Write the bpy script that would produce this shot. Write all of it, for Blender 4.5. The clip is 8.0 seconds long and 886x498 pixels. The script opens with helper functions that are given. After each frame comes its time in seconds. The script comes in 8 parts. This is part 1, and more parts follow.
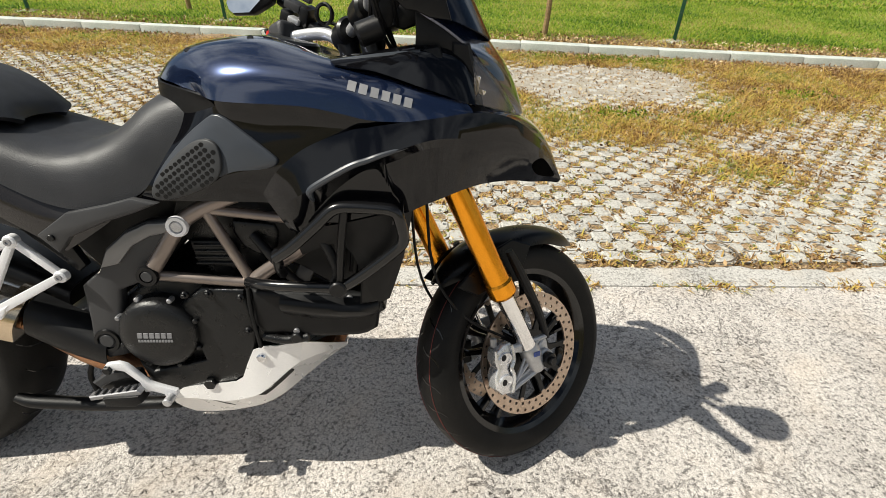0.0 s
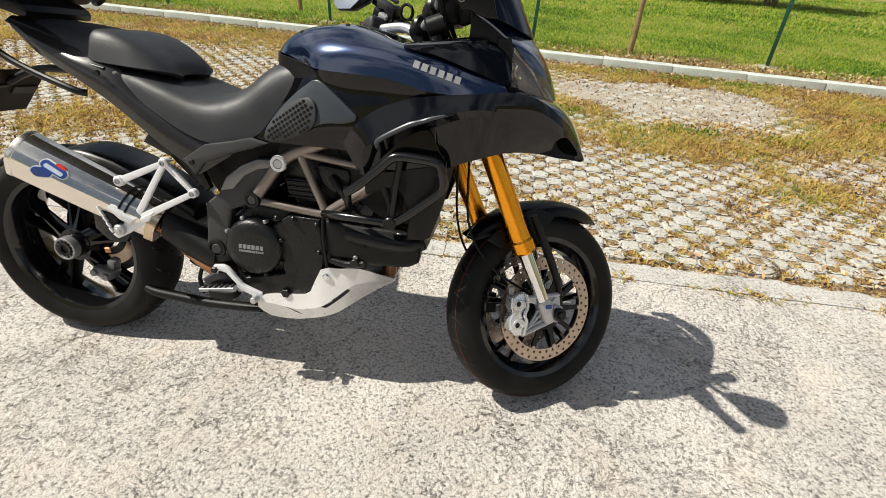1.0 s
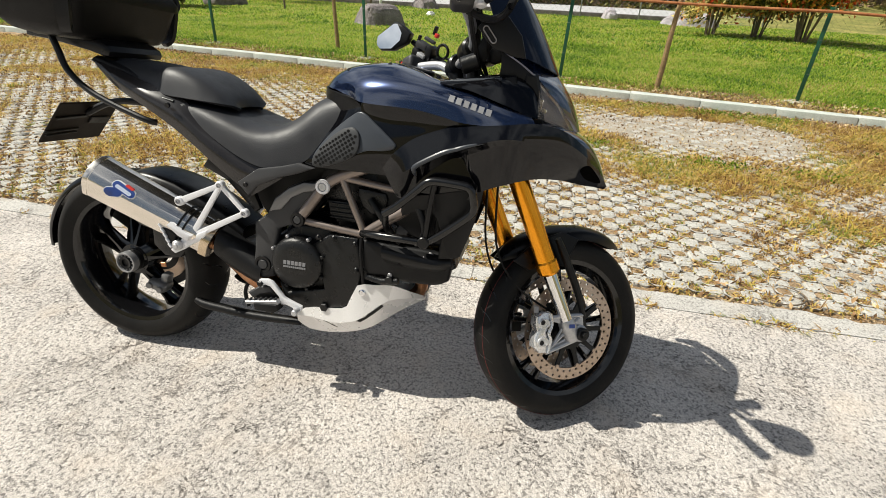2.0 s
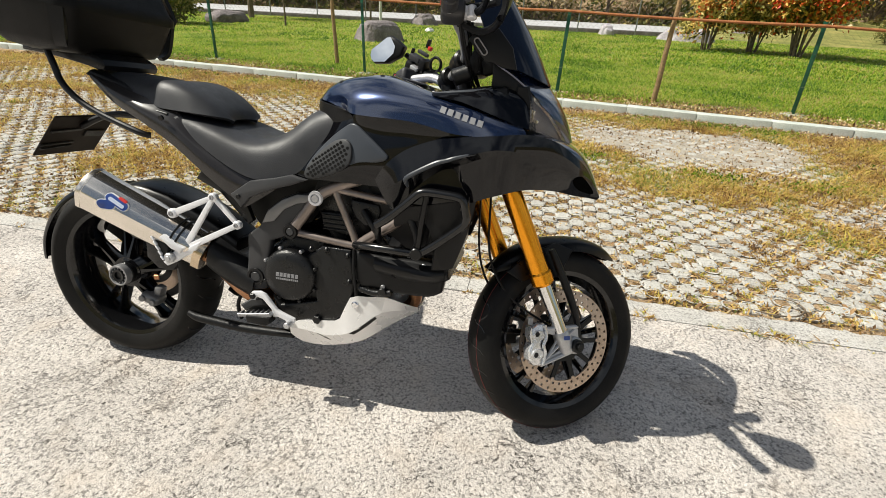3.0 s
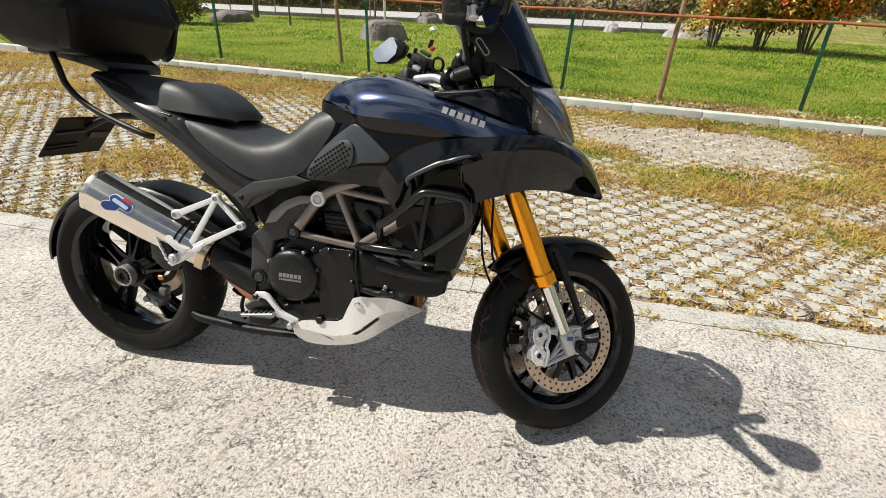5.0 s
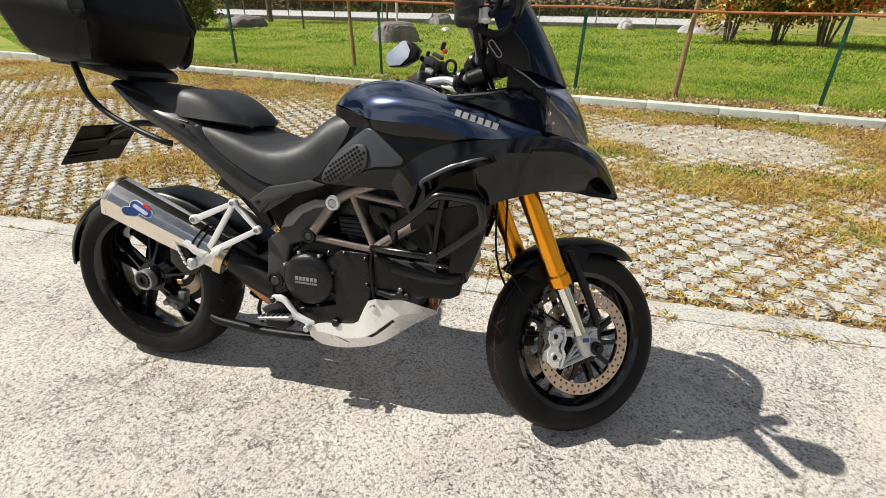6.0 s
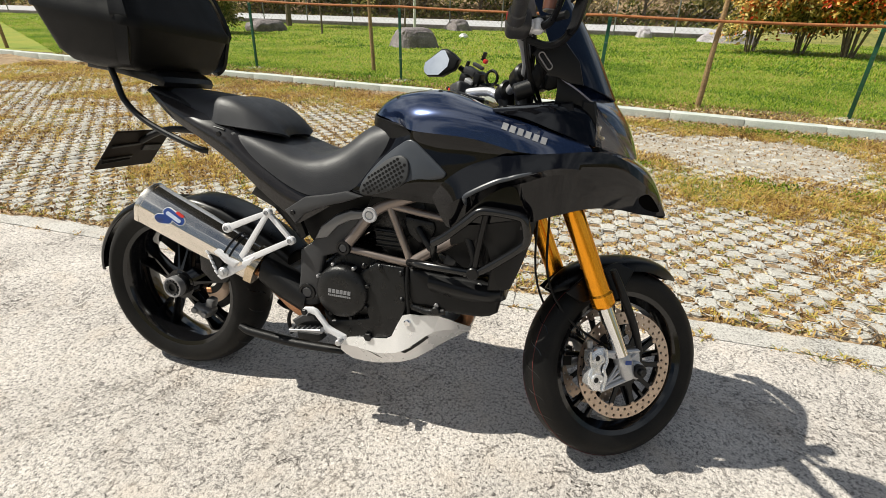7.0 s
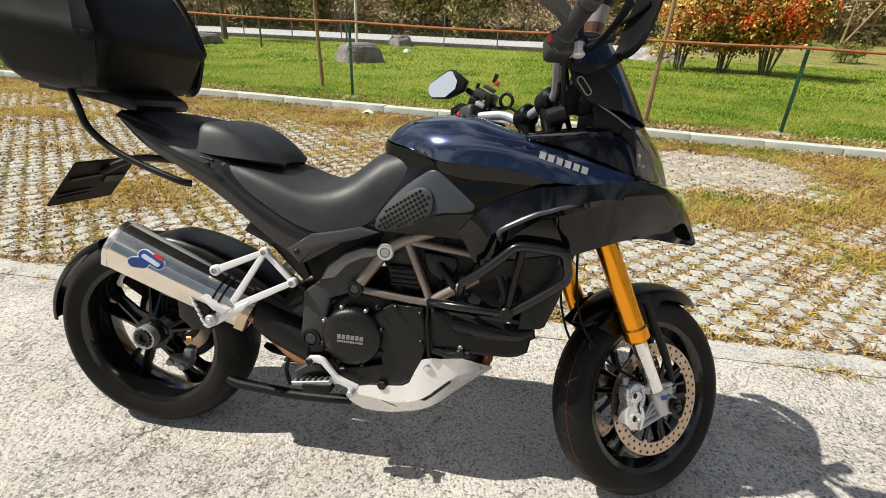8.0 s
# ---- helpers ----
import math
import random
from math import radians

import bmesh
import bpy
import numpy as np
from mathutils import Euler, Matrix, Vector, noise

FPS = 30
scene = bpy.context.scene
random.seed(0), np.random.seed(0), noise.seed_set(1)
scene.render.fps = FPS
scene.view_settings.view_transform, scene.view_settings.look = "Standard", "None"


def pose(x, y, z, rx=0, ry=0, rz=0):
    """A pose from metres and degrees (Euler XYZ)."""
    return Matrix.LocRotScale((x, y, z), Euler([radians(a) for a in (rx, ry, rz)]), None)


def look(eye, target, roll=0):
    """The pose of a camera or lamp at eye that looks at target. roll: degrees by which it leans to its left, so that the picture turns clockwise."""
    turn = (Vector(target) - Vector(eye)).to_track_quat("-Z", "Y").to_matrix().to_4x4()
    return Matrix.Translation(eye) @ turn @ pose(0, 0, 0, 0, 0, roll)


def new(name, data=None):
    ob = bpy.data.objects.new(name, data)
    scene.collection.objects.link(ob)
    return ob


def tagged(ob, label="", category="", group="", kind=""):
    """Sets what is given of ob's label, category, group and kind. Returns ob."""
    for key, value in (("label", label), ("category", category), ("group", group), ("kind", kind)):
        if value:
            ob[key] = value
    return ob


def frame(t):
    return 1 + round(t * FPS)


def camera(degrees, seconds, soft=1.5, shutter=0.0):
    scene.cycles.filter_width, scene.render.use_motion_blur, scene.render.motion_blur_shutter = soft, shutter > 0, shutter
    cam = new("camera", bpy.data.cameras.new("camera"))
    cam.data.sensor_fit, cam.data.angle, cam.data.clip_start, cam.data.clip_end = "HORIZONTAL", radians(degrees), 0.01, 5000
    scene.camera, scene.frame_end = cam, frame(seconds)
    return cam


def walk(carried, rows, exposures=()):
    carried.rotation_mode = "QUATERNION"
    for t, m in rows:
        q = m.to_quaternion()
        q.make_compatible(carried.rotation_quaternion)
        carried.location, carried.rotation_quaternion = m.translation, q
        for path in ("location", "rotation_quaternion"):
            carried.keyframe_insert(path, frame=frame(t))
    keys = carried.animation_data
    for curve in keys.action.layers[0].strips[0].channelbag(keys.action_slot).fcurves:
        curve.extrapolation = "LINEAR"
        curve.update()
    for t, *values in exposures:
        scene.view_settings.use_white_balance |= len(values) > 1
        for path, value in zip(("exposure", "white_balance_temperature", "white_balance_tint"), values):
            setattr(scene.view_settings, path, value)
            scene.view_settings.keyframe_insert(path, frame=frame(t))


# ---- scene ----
cam = camera(83.9, 8.0, soft=0.8)
PATH = [
    (0, (1.258, -0.853, 1.212), (1.328, 0.821, 0.119), 1.7),
    (0.5, (1.282, -1.022, 1.237), (1.257, 0.656, 0.147), 5.3),
    (1, (1.357, -1.139, 1.228), (1.149, 0.539, 0.16), 3.4),
    (1.5, (1.36, -1.197, 1.234), (1.091, 0.492, 0.198), 2.4),
    (2, (1.361, -1.234, 1.248), (1.035, 0.486, 0.281), 2.7),
    (3.5, (1.387, -1.222, 1.236), (1.053, 0.525, 0.32), 2.4),
    (4, (1.386, -1.22, 1.236), (1.05, 0.525, 0.318), 2.4),
    (4.5, (1.387, -1.221, 1.238), (1.05, 0.522, 0.317), 2.4),
    (6, (1.386, -1.221, 1.249), (0.977, 0.506, 0.326), 0.7),
    (6.5, (1.363, -1.226, 1.248), (0.94, 0.497, 0.325), 0.6),
    (7, (1.296, -1.193, 1.255), (0.843, 0.532, 0.349), 1.3),
    (7.5, (1.12, -1.136, 1.258), (0.821, 0.646, 0.4), 2.7),
    (8, (1.062, -1.109, 1.256), (0.821, 0.684, 0.403), 2.4),
]
walk(cam, [(t, look(eye, target, roll)) for t, eye, target, roll in PATH], [(0.0, 0.22, 6500, 6), (8.0, 0.22, 6500, 6)])

# ---- sky and sun ----
SUN = Vector((-0.765, -0.095, 1.0)).normalized()
world = bpy.data.worlds.new("world")
scene.world = world
world.use_nodes = True
wn, wl = world.node_tree.nodes, world.node_tree.links
sky = wn.new("ShaderNodeTexSky")
sky.sky_type, sky.sun_disc = "NISHITA", False
sky.sun_elevation = math.asin(SUN.z)
sky.sun_rotation = math.atan2(SUN.x, SUN.y) % (2 * math.pi)
way = wn.new("ShaderNodeTexCoord").outputs["Generated"]
puff, cover = wn.new("ShaderNodeTexNoise"), wn.new("ShaderNodeMapRange")
puff.inputs["Scale"].default_value, puff.inputs["Detail"].default_value, puff.inputs["Roughness"].default_value = 2.2, 7.0, 0.6
cover.inputs[1].default_value, cover.inputs[2].default_value, cover.inputs[4].default_value = 0.47, 0.61, 0.90
cloudy = wn.new("ShaderNodeMix")
cloudy.data_type = "RGBA"
cloudy.inputs[7].default_value = (15.6, 16.2, 17.4, 1)
wl.new(way, puff.inputs["Vector"])
wl.new(puff.outputs["Fac"], cover.inputs[0])
wl.new(cover.outputs[0], cloudy.inputs[0])
wl.new(sky.outputs[0], cloudy.inputs[6])
wl.new(cloudy.outputs[2], wn["Background"].inputs[0])
wn["Background"].inputs[1].default_value = 0.040
sun = new("sun", bpy.data.lights.new("sun", "SUN"))
sun.data.energy, sun.data.angle, sun.data.color = 5.6, radians(0.5), (1.0, 0.94, 0.85)
sun.matrix_world = look(SUN * 30, (0, 0, 0))

# ---- materials ----
def mat(name, c1, c2=None, rough=0.5, metal=0.0, scale=8.0, grain=0.0, grain_scale=400.0, bump=0.0, bump_scale=120.0, coat=0.0,
        rough_var=0.0, spec=0.5, ior=1.5, trans=0.0, emit=None):
    """A surface whose colour drifts between c1 and c2, with a fine grain, relief and uneven gloss."""
    m = bpy.data.materials.new(name)
    m.use_nodes = True
    n, l = m.node_tree.nodes, m.node_tree.links
    b = n["Principled BSDF"]
    b.inputs["Roughness"].default_value, b.inputs["Metallic"].default_value = rough, metal
    b.inputs["IOR"].default_value, b.inputs["Transmission Weight"].default_value = ior, trans
    b.inputs["Coat Weight"].default_value, b.inputs["Coat Roughness"].default_value = coat, 0.03
    b.inputs["Specular IOR Level"].default_value = spec
    at = n.new("ShaderNodeTexCoord").outputs["Object"]

    def noise_of(s, detail=4.0):
        t = n.new("ShaderNodeTexNoise")
        t.inputs["Scale"].default_value, t.inputs["Detail"].default_value = s, detail
        l.new(at, t.inputs["Vector"])
        return t.outputs["Fac"]

    def spread(f, a, z):
        r = n.new("ShaderNodeMapRange")
        r.inputs[1].default_value, r.inputs[2].default_value = 0.3, 0.7
        r.inputs[3].default_value, r.inputs[4].default_value = a, z
        l.new(f, r.inputs[0])
        return r.outputs[0]

    mix = n.new("ShaderNodeMix")
    mix.data_type = "RGBA"
    mix.inputs[6].default_value, mix.inputs[7].default_value = (*c1, 1), (*(c2 or c1), 1)
    l.new(spread(noise_of(scale), 0, 1), mix.inputs[0])
    out = mix.outputs[2]
    if grain:
        g = n.new("ShaderNodeMix")
        g.data_type, g.blend_type = "RGBA", "MULTIPLY"
        g.inputs[0].default_value = 1.0
        k = spread(noise_of(grain_scale, 2.0), 1 - grain, 1 + grain)
        l.new(out, g.inputs[6])
        l.new(k, g.inputs[7])
        out = g.outputs[2]
    l.new(out, b.inputs["Base Color"])
    if rough_var:
        l.new(spread(noise_of(scale * 3), max(0.02, rough - rough_var), rough + rough_var), b.inputs["Roughness"])
    if bump:
        k = n.new("ShaderNodeBump")
        k.inputs["Strength"].default_value, k.inputs["Distance"].default_value = 1.0, bump
        l.new(noise_of(bump_scale, 3.0), k.inputs["Height"])
        l.new(k.outputs[0], b.inputs["Normal"])
    if emit:
        b.inputs["Emission Color"].default_value, b.inputs["Emission Strength"].default_value = (*emit[:3], 1), emit[3]
    return m


def ramp_mat(name, stops, rough=0.7, island=True, patch=0.0, sheen=0.0, thin=0.0, drift=0.0):
    """A leaf or blade surface: each island takes its own colour from the ramp, and patches drift along it."""
    m = bpy.data.materials.new(name)
    m.use_nodes = True
    n, l = m.node_tree.nodes, m.node_tree.links
    b = n["Principled BSDF"]
    b.inputs["Roughness"].default_value = rough
    b.inputs["Specular IOR Level"].default_value = 0.3
    r = n.new("ShaderNodeValToRGB")
    while len(r.color_ramp.elements) < len(stops):
        r.color_ramp.elements.new(0.5)
    for e, (p, c) in zip(r.color_ramp.elements, stops):
        e.position, e.color = p, (*c, 1)
    f = n.new("ShaderNodeNewGeometry").outputs["Random Per Island"] if island else n.new("ShaderNodeObjectInfo").outputs["Random"]
    if patch:
        t = n.new("ShaderNodeTexNoise")
        t.inputs["Scale"].default_value, t.inputs["Detail"].default_value = patch, 3.0
        l.new(n.new("ShaderNodeTexCoord").outputs["Object"], t.inputs["Vector"])
        k = n.new("ShaderNodeMapRange")
        k.inputs[1].default_value, k.inputs[2].default_value, k.inputs[3].default_value, k.inputs[4].default_value = 0.3, 0.7, -drift, drift
        l.new(t.outputs["Fac"], k.inputs[0])
        a = n.new("ShaderNodeMath")
        a.use_clamp = True
        l.new(f, a.inputs[0])
        l.new(k.outputs[0], a.inputs[1])
        f = a.outputs[0]
    l.new(f, r.inputs[0])
    l.new(r.outputs[0], b.inputs["Base Color"])
    if thin:
        tr, mx = n.new("ShaderNodeBsdfTranslucent"), n.new("ShaderNodeMixShader")
        mx.inputs[0].default_value = thin
        l.new(r.outputs[0], tr.inputs[0])
        l.new(b.outputs[0], mx.inputs[1])
        l.new(tr.outputs[0], mx.inputs[2])
        l.new(mx.outputs[0], n["Material Output"].inputs[0])
    return m


def rough_concrete(name, paste, stone, dark, speck_shade=1.0, relief_m=0.009, hole=1.0):
    """Pale concrete, worn open: fine specks, ragged pits and short crooked cracks over soft stains. Shade in the
    hollows is put into the colour.
    """
    m = bpy.data.materials.new(name)
    m.use_nodes = True
    n, l = m.node_tree.nodes, m.node_tree.links
    b = n["Principled BSDF"]
    b.inputs["Roughness"].default_value = 0.9
    b.inputs["Specular IOR Level"].default_value = 0.2
    at = n.new("ShaderNodeTexCoord").outputs["Object"]

    def tex(s, d, r=0.5, w=0.0):
        t = n.new("ShaderNodeTexNoise")
        t.inputs["Scale"].default_value, t.inputs["Detail"].default_value = s, d
        t.inputs["Roughness"].default_value, t.inputs["Distortion"].default_value = r, w
        l.new(at, t.inputs["Vector"])
        return t.outputs["Fac"]

    def span(f, a, z, lo=0.0, hi=1.0):
        q = n.new("ShaderNodeMapRange")
        q.inputs[1].default_value, q.inputs[2].default_value = a, z
        q.inputs[3].default_value, q.inputs[4].default_value = lo, hi
        l.new(f, q.inputs[0])
        return q.outputs[0]

    def calc(op, x, y):
        q = n.new("ShaderNodeMath")
        q.operation = op
        for i, v in enumerate((x, y)):
            if isinstance(v, float):
                q.inputs[i].default_value = v
            else:
                l.new(v, q.inputs[i])
        return q.outputs[0]

    def blend(f, x, y, how="MIX"):
        q = n.new("ShaderNodeMix")
        q.data_type, q.blend_type = "RGBA", how
        for i, v in ((0, f), (6, x), (7, y)):
            if isinstance(v, (float, tuple)):
                q.inputs[i].default_value = v if isinstance(v, float) else (*v, 1)
            else:
                l.new(v, q.inputs[i])
        return q.outputs[2]

    patch = tex(2.3, 5.0)
    grain = tex(210.0, 3.0, 0.7)
    pits = tex(58.0, 6.0, 0.70, 0.5)
    crumbs = tex(96.0, 4.0, 0.66, 0.3)
    crack = calc("ABSOLUTE", calc("SUBTRACT", tex(13.0, 6.0, 0.62, 1.2), 0.5), 0.0)
    worn = span(patch, 0.42, 0.62)
    base = blend(span(grain, 0.42, 0.58), stone, paste)
    # specks darken the relief's low spots, painting shade between the grains
    shaded_specks = calc("MULTIPLY", span(crumbs, 0.50, 0.38), speck_shade)
    base = blend(shaded_specks, base, tuple(0.20 * a for a in paste))
    # pits get the dark of their hollows as colour too
    holes = calc("MULTIPLY", span(pits, 0.40, 0.34), calc("ADD", calc("MULTIPLY", worn, 0.6), 0.4))
    holes = calc("MULTIPLY", holes, hole)
    base = blend(span(tex(5.0, 4.0), 0.52, 0.70, 0.0, 0.35), base, tuple(a * k for a, k in zip(paste, (0.95, 0.86, 0.76))))
    lines = calc("MULTIPLY", calc("MULTIPLY", span(crack, 0.016, 0.004), worn), span(tex(6.0, 3.0), 0.50, 0.60))
    split = calc("ABSOLUTE", calc("SUBTRACT", tex(2.6, 7.0, 0.60, 1.0), 0.5), 0.0)
    splits = calc("MULTIPLY", calc("MULTIPLY", span(split, 0.0065, 0.0015), span(tex(1.7, 3.0), 0.47, 0.56)), 0.5 * hole)
    marks = calc("MAXIMUM", calc("MAXIMUM", holes, lines), splits)
    base = blend(calc("MULTIPLY", marks, 0.85), base, dark)
    base = blend(1.0, base, span(patch, 0.3, 0.7, 1.07, 0.86), "MULTIPLY")
    l.new(base, b.inputs["Base Color"])
    relief = calc("SUBTRACT", calc("ADD", calc("MULTIPLY", pits, 0.7), calc("ADD", calc("MULTIPLY", crumbs, 0.45), calc("MULTIPLY", grain, 0.2))), calc("MULTIPLY", marks, 0.35))
    bump = n.new("ShaderNodeBump")
    bump.inputs["Distance"].default_value = relief_m
    l.new(relief, bump.inputs["Height"])
    l.new(bump.outputs[0], b.inputs["Normal"])
    return m


M = {}
M["slab"] = rough_concrete("washed_concrete", (0.79, 0.735, 0.685), (0.57, 0.52, 0.475), (0.055, 0.045, 0.038), 0.78, 0.015)
M["strip"] = rough_concrete("edging_concrete", (0.66, 0.635, 0.595), (0.50, 0.48, 0.445), (0.16, 0.13, 0.10), 0.6, 0.010, 0.9)
M["paver"] = rough_concrete("paver_concrete", (0.57, 0.555, 0.51), (0.44, 0.425, 0.385), (0.17, 0.14, 0.11), 0.5, 0.006, 0.6)
M["dust"] = rough_concrete("trodden_cement_dust", (0.45, 0.41, 0.335), (0.36, 0.32, 0.26), (0.12, 0.10, 0.08), 0.5, 0.006, 0.9)
M["kerb"] = mat("kerb_concrete", (0.38, 0.42, 0.38), (0.58, 0.60, 0.55), 0.9, scale=5, grain=0.16, grain_scale=90, bump=0.002, bump_scale=70)
M["soil"] = mat("dry_soil", (0.19, 0.125, 0.065), (0.36, 0.26, 0.155), 0.95, scale=7, grain=0.5, grain_scale=110, bump=0.01, bump_scale=60)
M["lawn"] = mat("lawn_ground", (0.16, 0.22, 0.015), (0.26, 0.26, 0.03), 0.95, scale=1.2, grain=0.35, grain_scale=50, bump=0.01, bump_scale=60)
M["straw_ground"] = mat("straw_grass_ground", (0.13, 0.15, 0.025), (0.30, 0.26, 0.075), 0.95, scale=1.4, grain=0.45, grain_scale=14, bump=0.03, bump_scale=20)
M["asphalt"] = mat("worn_asphalt", (0.40, 0.40, 0.40), (0.48, 0.48, 0.49), 0.9, scale=0.6, grain=0.15, grain_scale=30, bump=0.004, bump_scale=80)
M["dry"] = ramp_mat("dry_grass_blades", ((0.0, (0.17, 0.09, 0.032)), (0.26, (0.46, 0.28, 0.09)), (0.55, (0.74, 0.52, 0.17)), (0.84, (0.62, 0.52, 0.11)), (1.0, (0.20, 0.26, 0.04))), 0.5, patch=1.5, drift=0.40, thin=0.45)
M["litter"] = ramp_mat("dry_litter", ((0.0, (0.12, 0.065, 0.03)), (0.35, (0.32, 0.19, 0.09)), (0.7, (0.52, 0.37, 0.20)), (1.0, (0.68, 0.56, 0.36))), 0.9, patch=2.0, drift=0.3)
M["blade"] = ramp_mat("lawn_blades", ((0.0, (0.05, 0.13, 0.008)), (0.35, (0.165, 0.31, 0.018)), (0.72, (0.34, 0.47, 0.040)), (0.92, (0.54, 0.54, 0.10)), (1.0, (0.50, 0.39, 0.15))), 0.42, patch=0.8, drift=0.42, thin=0.5)
M["green_paint"] = mat("green_enamel", (0.005, 0.075, 0.035), (0.008, 0.10, 0.05), 0.4, scale=6, rough_var=0.1)
M["rust"] = mat("rusty_steel", (0.30, 0.10, 0.035), (0.42, 0.17, 0.06), 0.8, scale=9, grain=0.3, grain_scale=90, bump=0.002, bump_scale=150)
M["stake"] = mat("weathered_wood", (0.24, 0.15, 0.07), (0.34, 0.23, 0.11), 0.85, scale=5, grain=0.3, grain_scale=60, bump=0.003, bump_scale=60)
M["rock"] = mat("grey_rock", (0.13, 0.11, 0.11), (0.25, 0.22, 0.22), 0.9, scale=4, grain=0.3, grain_scale=30, bump=0.03, bump_scale=12)
M["rock_pale"] = mat("pale_rock", (0.34, 0.31, 0.34), (0.45, 0.42, 0.44), 0.9, scale=4, grain=0.25, grain_scale=30, bump=0.03, bump_scale=12)
M["white_stone"] = mat("white_stone", (0.7, 0.7, 0.67), (0.8, 0.8, 0.78), 0.85, scale=6, bump=0.01, bump_scale=20)
M["bark"] = mat("bark", (0.10, 0.075, 0.05), (0.18, 0.14, 0.10), 0.9, scale=6, grain=0.3, grain_scale=40, bump=0.01, bump_scale=30)
M["photinia"] = ramp_mat("photinia_leaves", ((0.0, (0.04, 0.06, 0.012)), (0.25, (0.16, 0.17, 0.03)), (0.42, (0.75, 0.56, 0.14)), (0.60, (0.85, 0.50, 0.12)), (0.76, (0.78, 0.16, 0.04)), (1.0, (0.62, 0.04, 0.02))), 0.4, patch=1.3, drift=0.42, thin=0.3)
M["photinia_pale"] = ramp_mat("pale_photinia_leaves", ((0.0, (0.05, 0.06, 0.012)), (0.25, (0.20, 0.19, 0.04)), (0.45, (0.80, 0.66, 0.24)), (0.72, (0.88, 0.70, 0.26)), (0.86, (0.82, 0.34, 0.08)), (1.0, (0.70, 0.08, 0.03))), 0.4, patch=1.3, drift=0.36, thin=0.3)
M["leaf"] = ramp_mat("tree_leaves", ((0.0, (0.07, 0.10, 0.02)), (0.5, (0.22, 0.22, 0.06)), (1.0, (0.52, 0.42, 0.16))), 0.6, patch=0.5, drift=0.25, thin=0.3)
M["twig"] = ramp_mat("bare_twigs", ((0.0, (0.28, 0.20, 0.11)), (1.0, (0.62, 0.49, 0.29))), 0.9)
M["hill"] = mat("scrub_bank", (0.11, 0.105, 0.045), (0.24, 0.20, 0.10), 0.95, scale=0.4, grain=0.4, grain_scale=4, bump=0.1, bump_scale=3)
M["badge_pale"] = mat("pale_blue_print", (0.45, 0.55, 0.75), (0.65, 0.70, 0.80), 0.4, scale=60)
M["netting"] = mat("dull_netting_wire", (0.07, 0.09, 0.05), (0.11, 0.13, 0.08), 0.7, metal=0.1, scale=5)
M["wire"] = mat("galvanised_wire", (0.20, 0.21, 0.20), (0.28, 0.29, 0.28), 0.5, metal=0.6, scale=5)

M["blue"] = mat("midnight_blue_paint", (0.010, 0.020, 0.058), (0.013, 0.025, 0.070), 0.21, metal=0.7, spec=0.5, scale=6, coat=1.0)
M["blue"].node_tree.nodes["Principled BSDF"].inputs["Coat IOR"].default_value = 1.85
M["gloss"] = mat("gloss_black_paint", (0.003, 0.003, 0.004), (0.004, 0.004, 0.005), 0.07, scale=6, spec=0.37, coat=0.0)
# black paint lifted towards brown: the pavers' reflection painted into the base
M["tail_black"] = mat("ground_tinted_tail_black", (0.014, 0.012, 0.012), (0.020, 0.018, 0.018), 0.20, scale=6, spec=0.5, rough_var=0.04)
M["black"] = mat("black_plastic", (0.004, 0.004, 0.0045), (0.007, 0.007, 0.0075), 0.42, spec=0.25, scale=12, grain=0.1, bump=0.0004, bump_scale=900, rough_var=0.08)
M["black_satin"] = mat("satin_black_coating", (0.004, 0.004, 0.0045), (0.006, 0.006, 0.0065), 0.32, spec=0.30, scale=10, rough_var=0.06)
M["grey_plastic"] = mat("dark_grey_plastic", (0.034, 0.034, 0.036), (0.046, 0.046, 0.048), 0.42, spec=0.30, scale=8, rough_var=0.06, bump=0.0003, bump_scale=900)
# near-black without gloss: the shade inside the beak's intake, put into colour
M["intake_dark"] = mat("painted_intake_dark", (0.0015, 0.0015, 0.0015), (0.002, 0.002, 0.002), 0.95, spec=0.02, scale=20)
M["mudguard"] = mat("black_mudguard_plastic", (0.003, 0.003, 0.0035), (0.005, 0.005, 0.0055), 0.30, spec=0.18, scale=8, rough_var=0.05)
M["plate_grey"] = mat("grey_frame_casting", (0.15, 0.148, 0.148), (0.19, 0.187, 0.186), 0.34, metal=0.3, scale=9, rough_var=0.06)
M["pad"] = mat("grey_pad_rubber", (0.030, 0.031, 0.033), (0.040, 0.041, 0.043), 0.5, spec=0.3, scale=8, rough_var=0.06)
M["case"] = mat("case_plastic", (0.004, 0.004, 0.004), (0.007, 0.0065, 0.006), 0.42, spec=0.13, scale=7, grain=0.15, bump=0.0005, bump_scale=700, rough_var=0.06)
M["seat"] = mat("seat_vinyl", (0.016, 0.0165, 0.019), (0.023, 0.0235, 0.027), 0.50, spec=0.45, scale=9, bump=0.0006, bump_scale=420, rough_var=0.07)
M["rubber"] = mat("tyre_rubber", (0.004, 0.004, 0.004), (0.011, 0.010, 0.009), 0.55, spec=0.18, scale=10, grain=0.25, grain_scale=250, bump=0.0006, bump_scale=300)
M["verge"] = mat("dark_verge_soil", (0.09, 0.062, 0.03), (0.24, 0.17, 0.085), 0.95, scale=6, grain=0.4, grain_scale=50, bump=0.02, bump_scale=30)
M["rim"] = mat("black_rim_paint", (0.003, 0.003, 0.0035), (0.005, 0.005, 0.0055), 0.10, spec=0.5, scale=8)
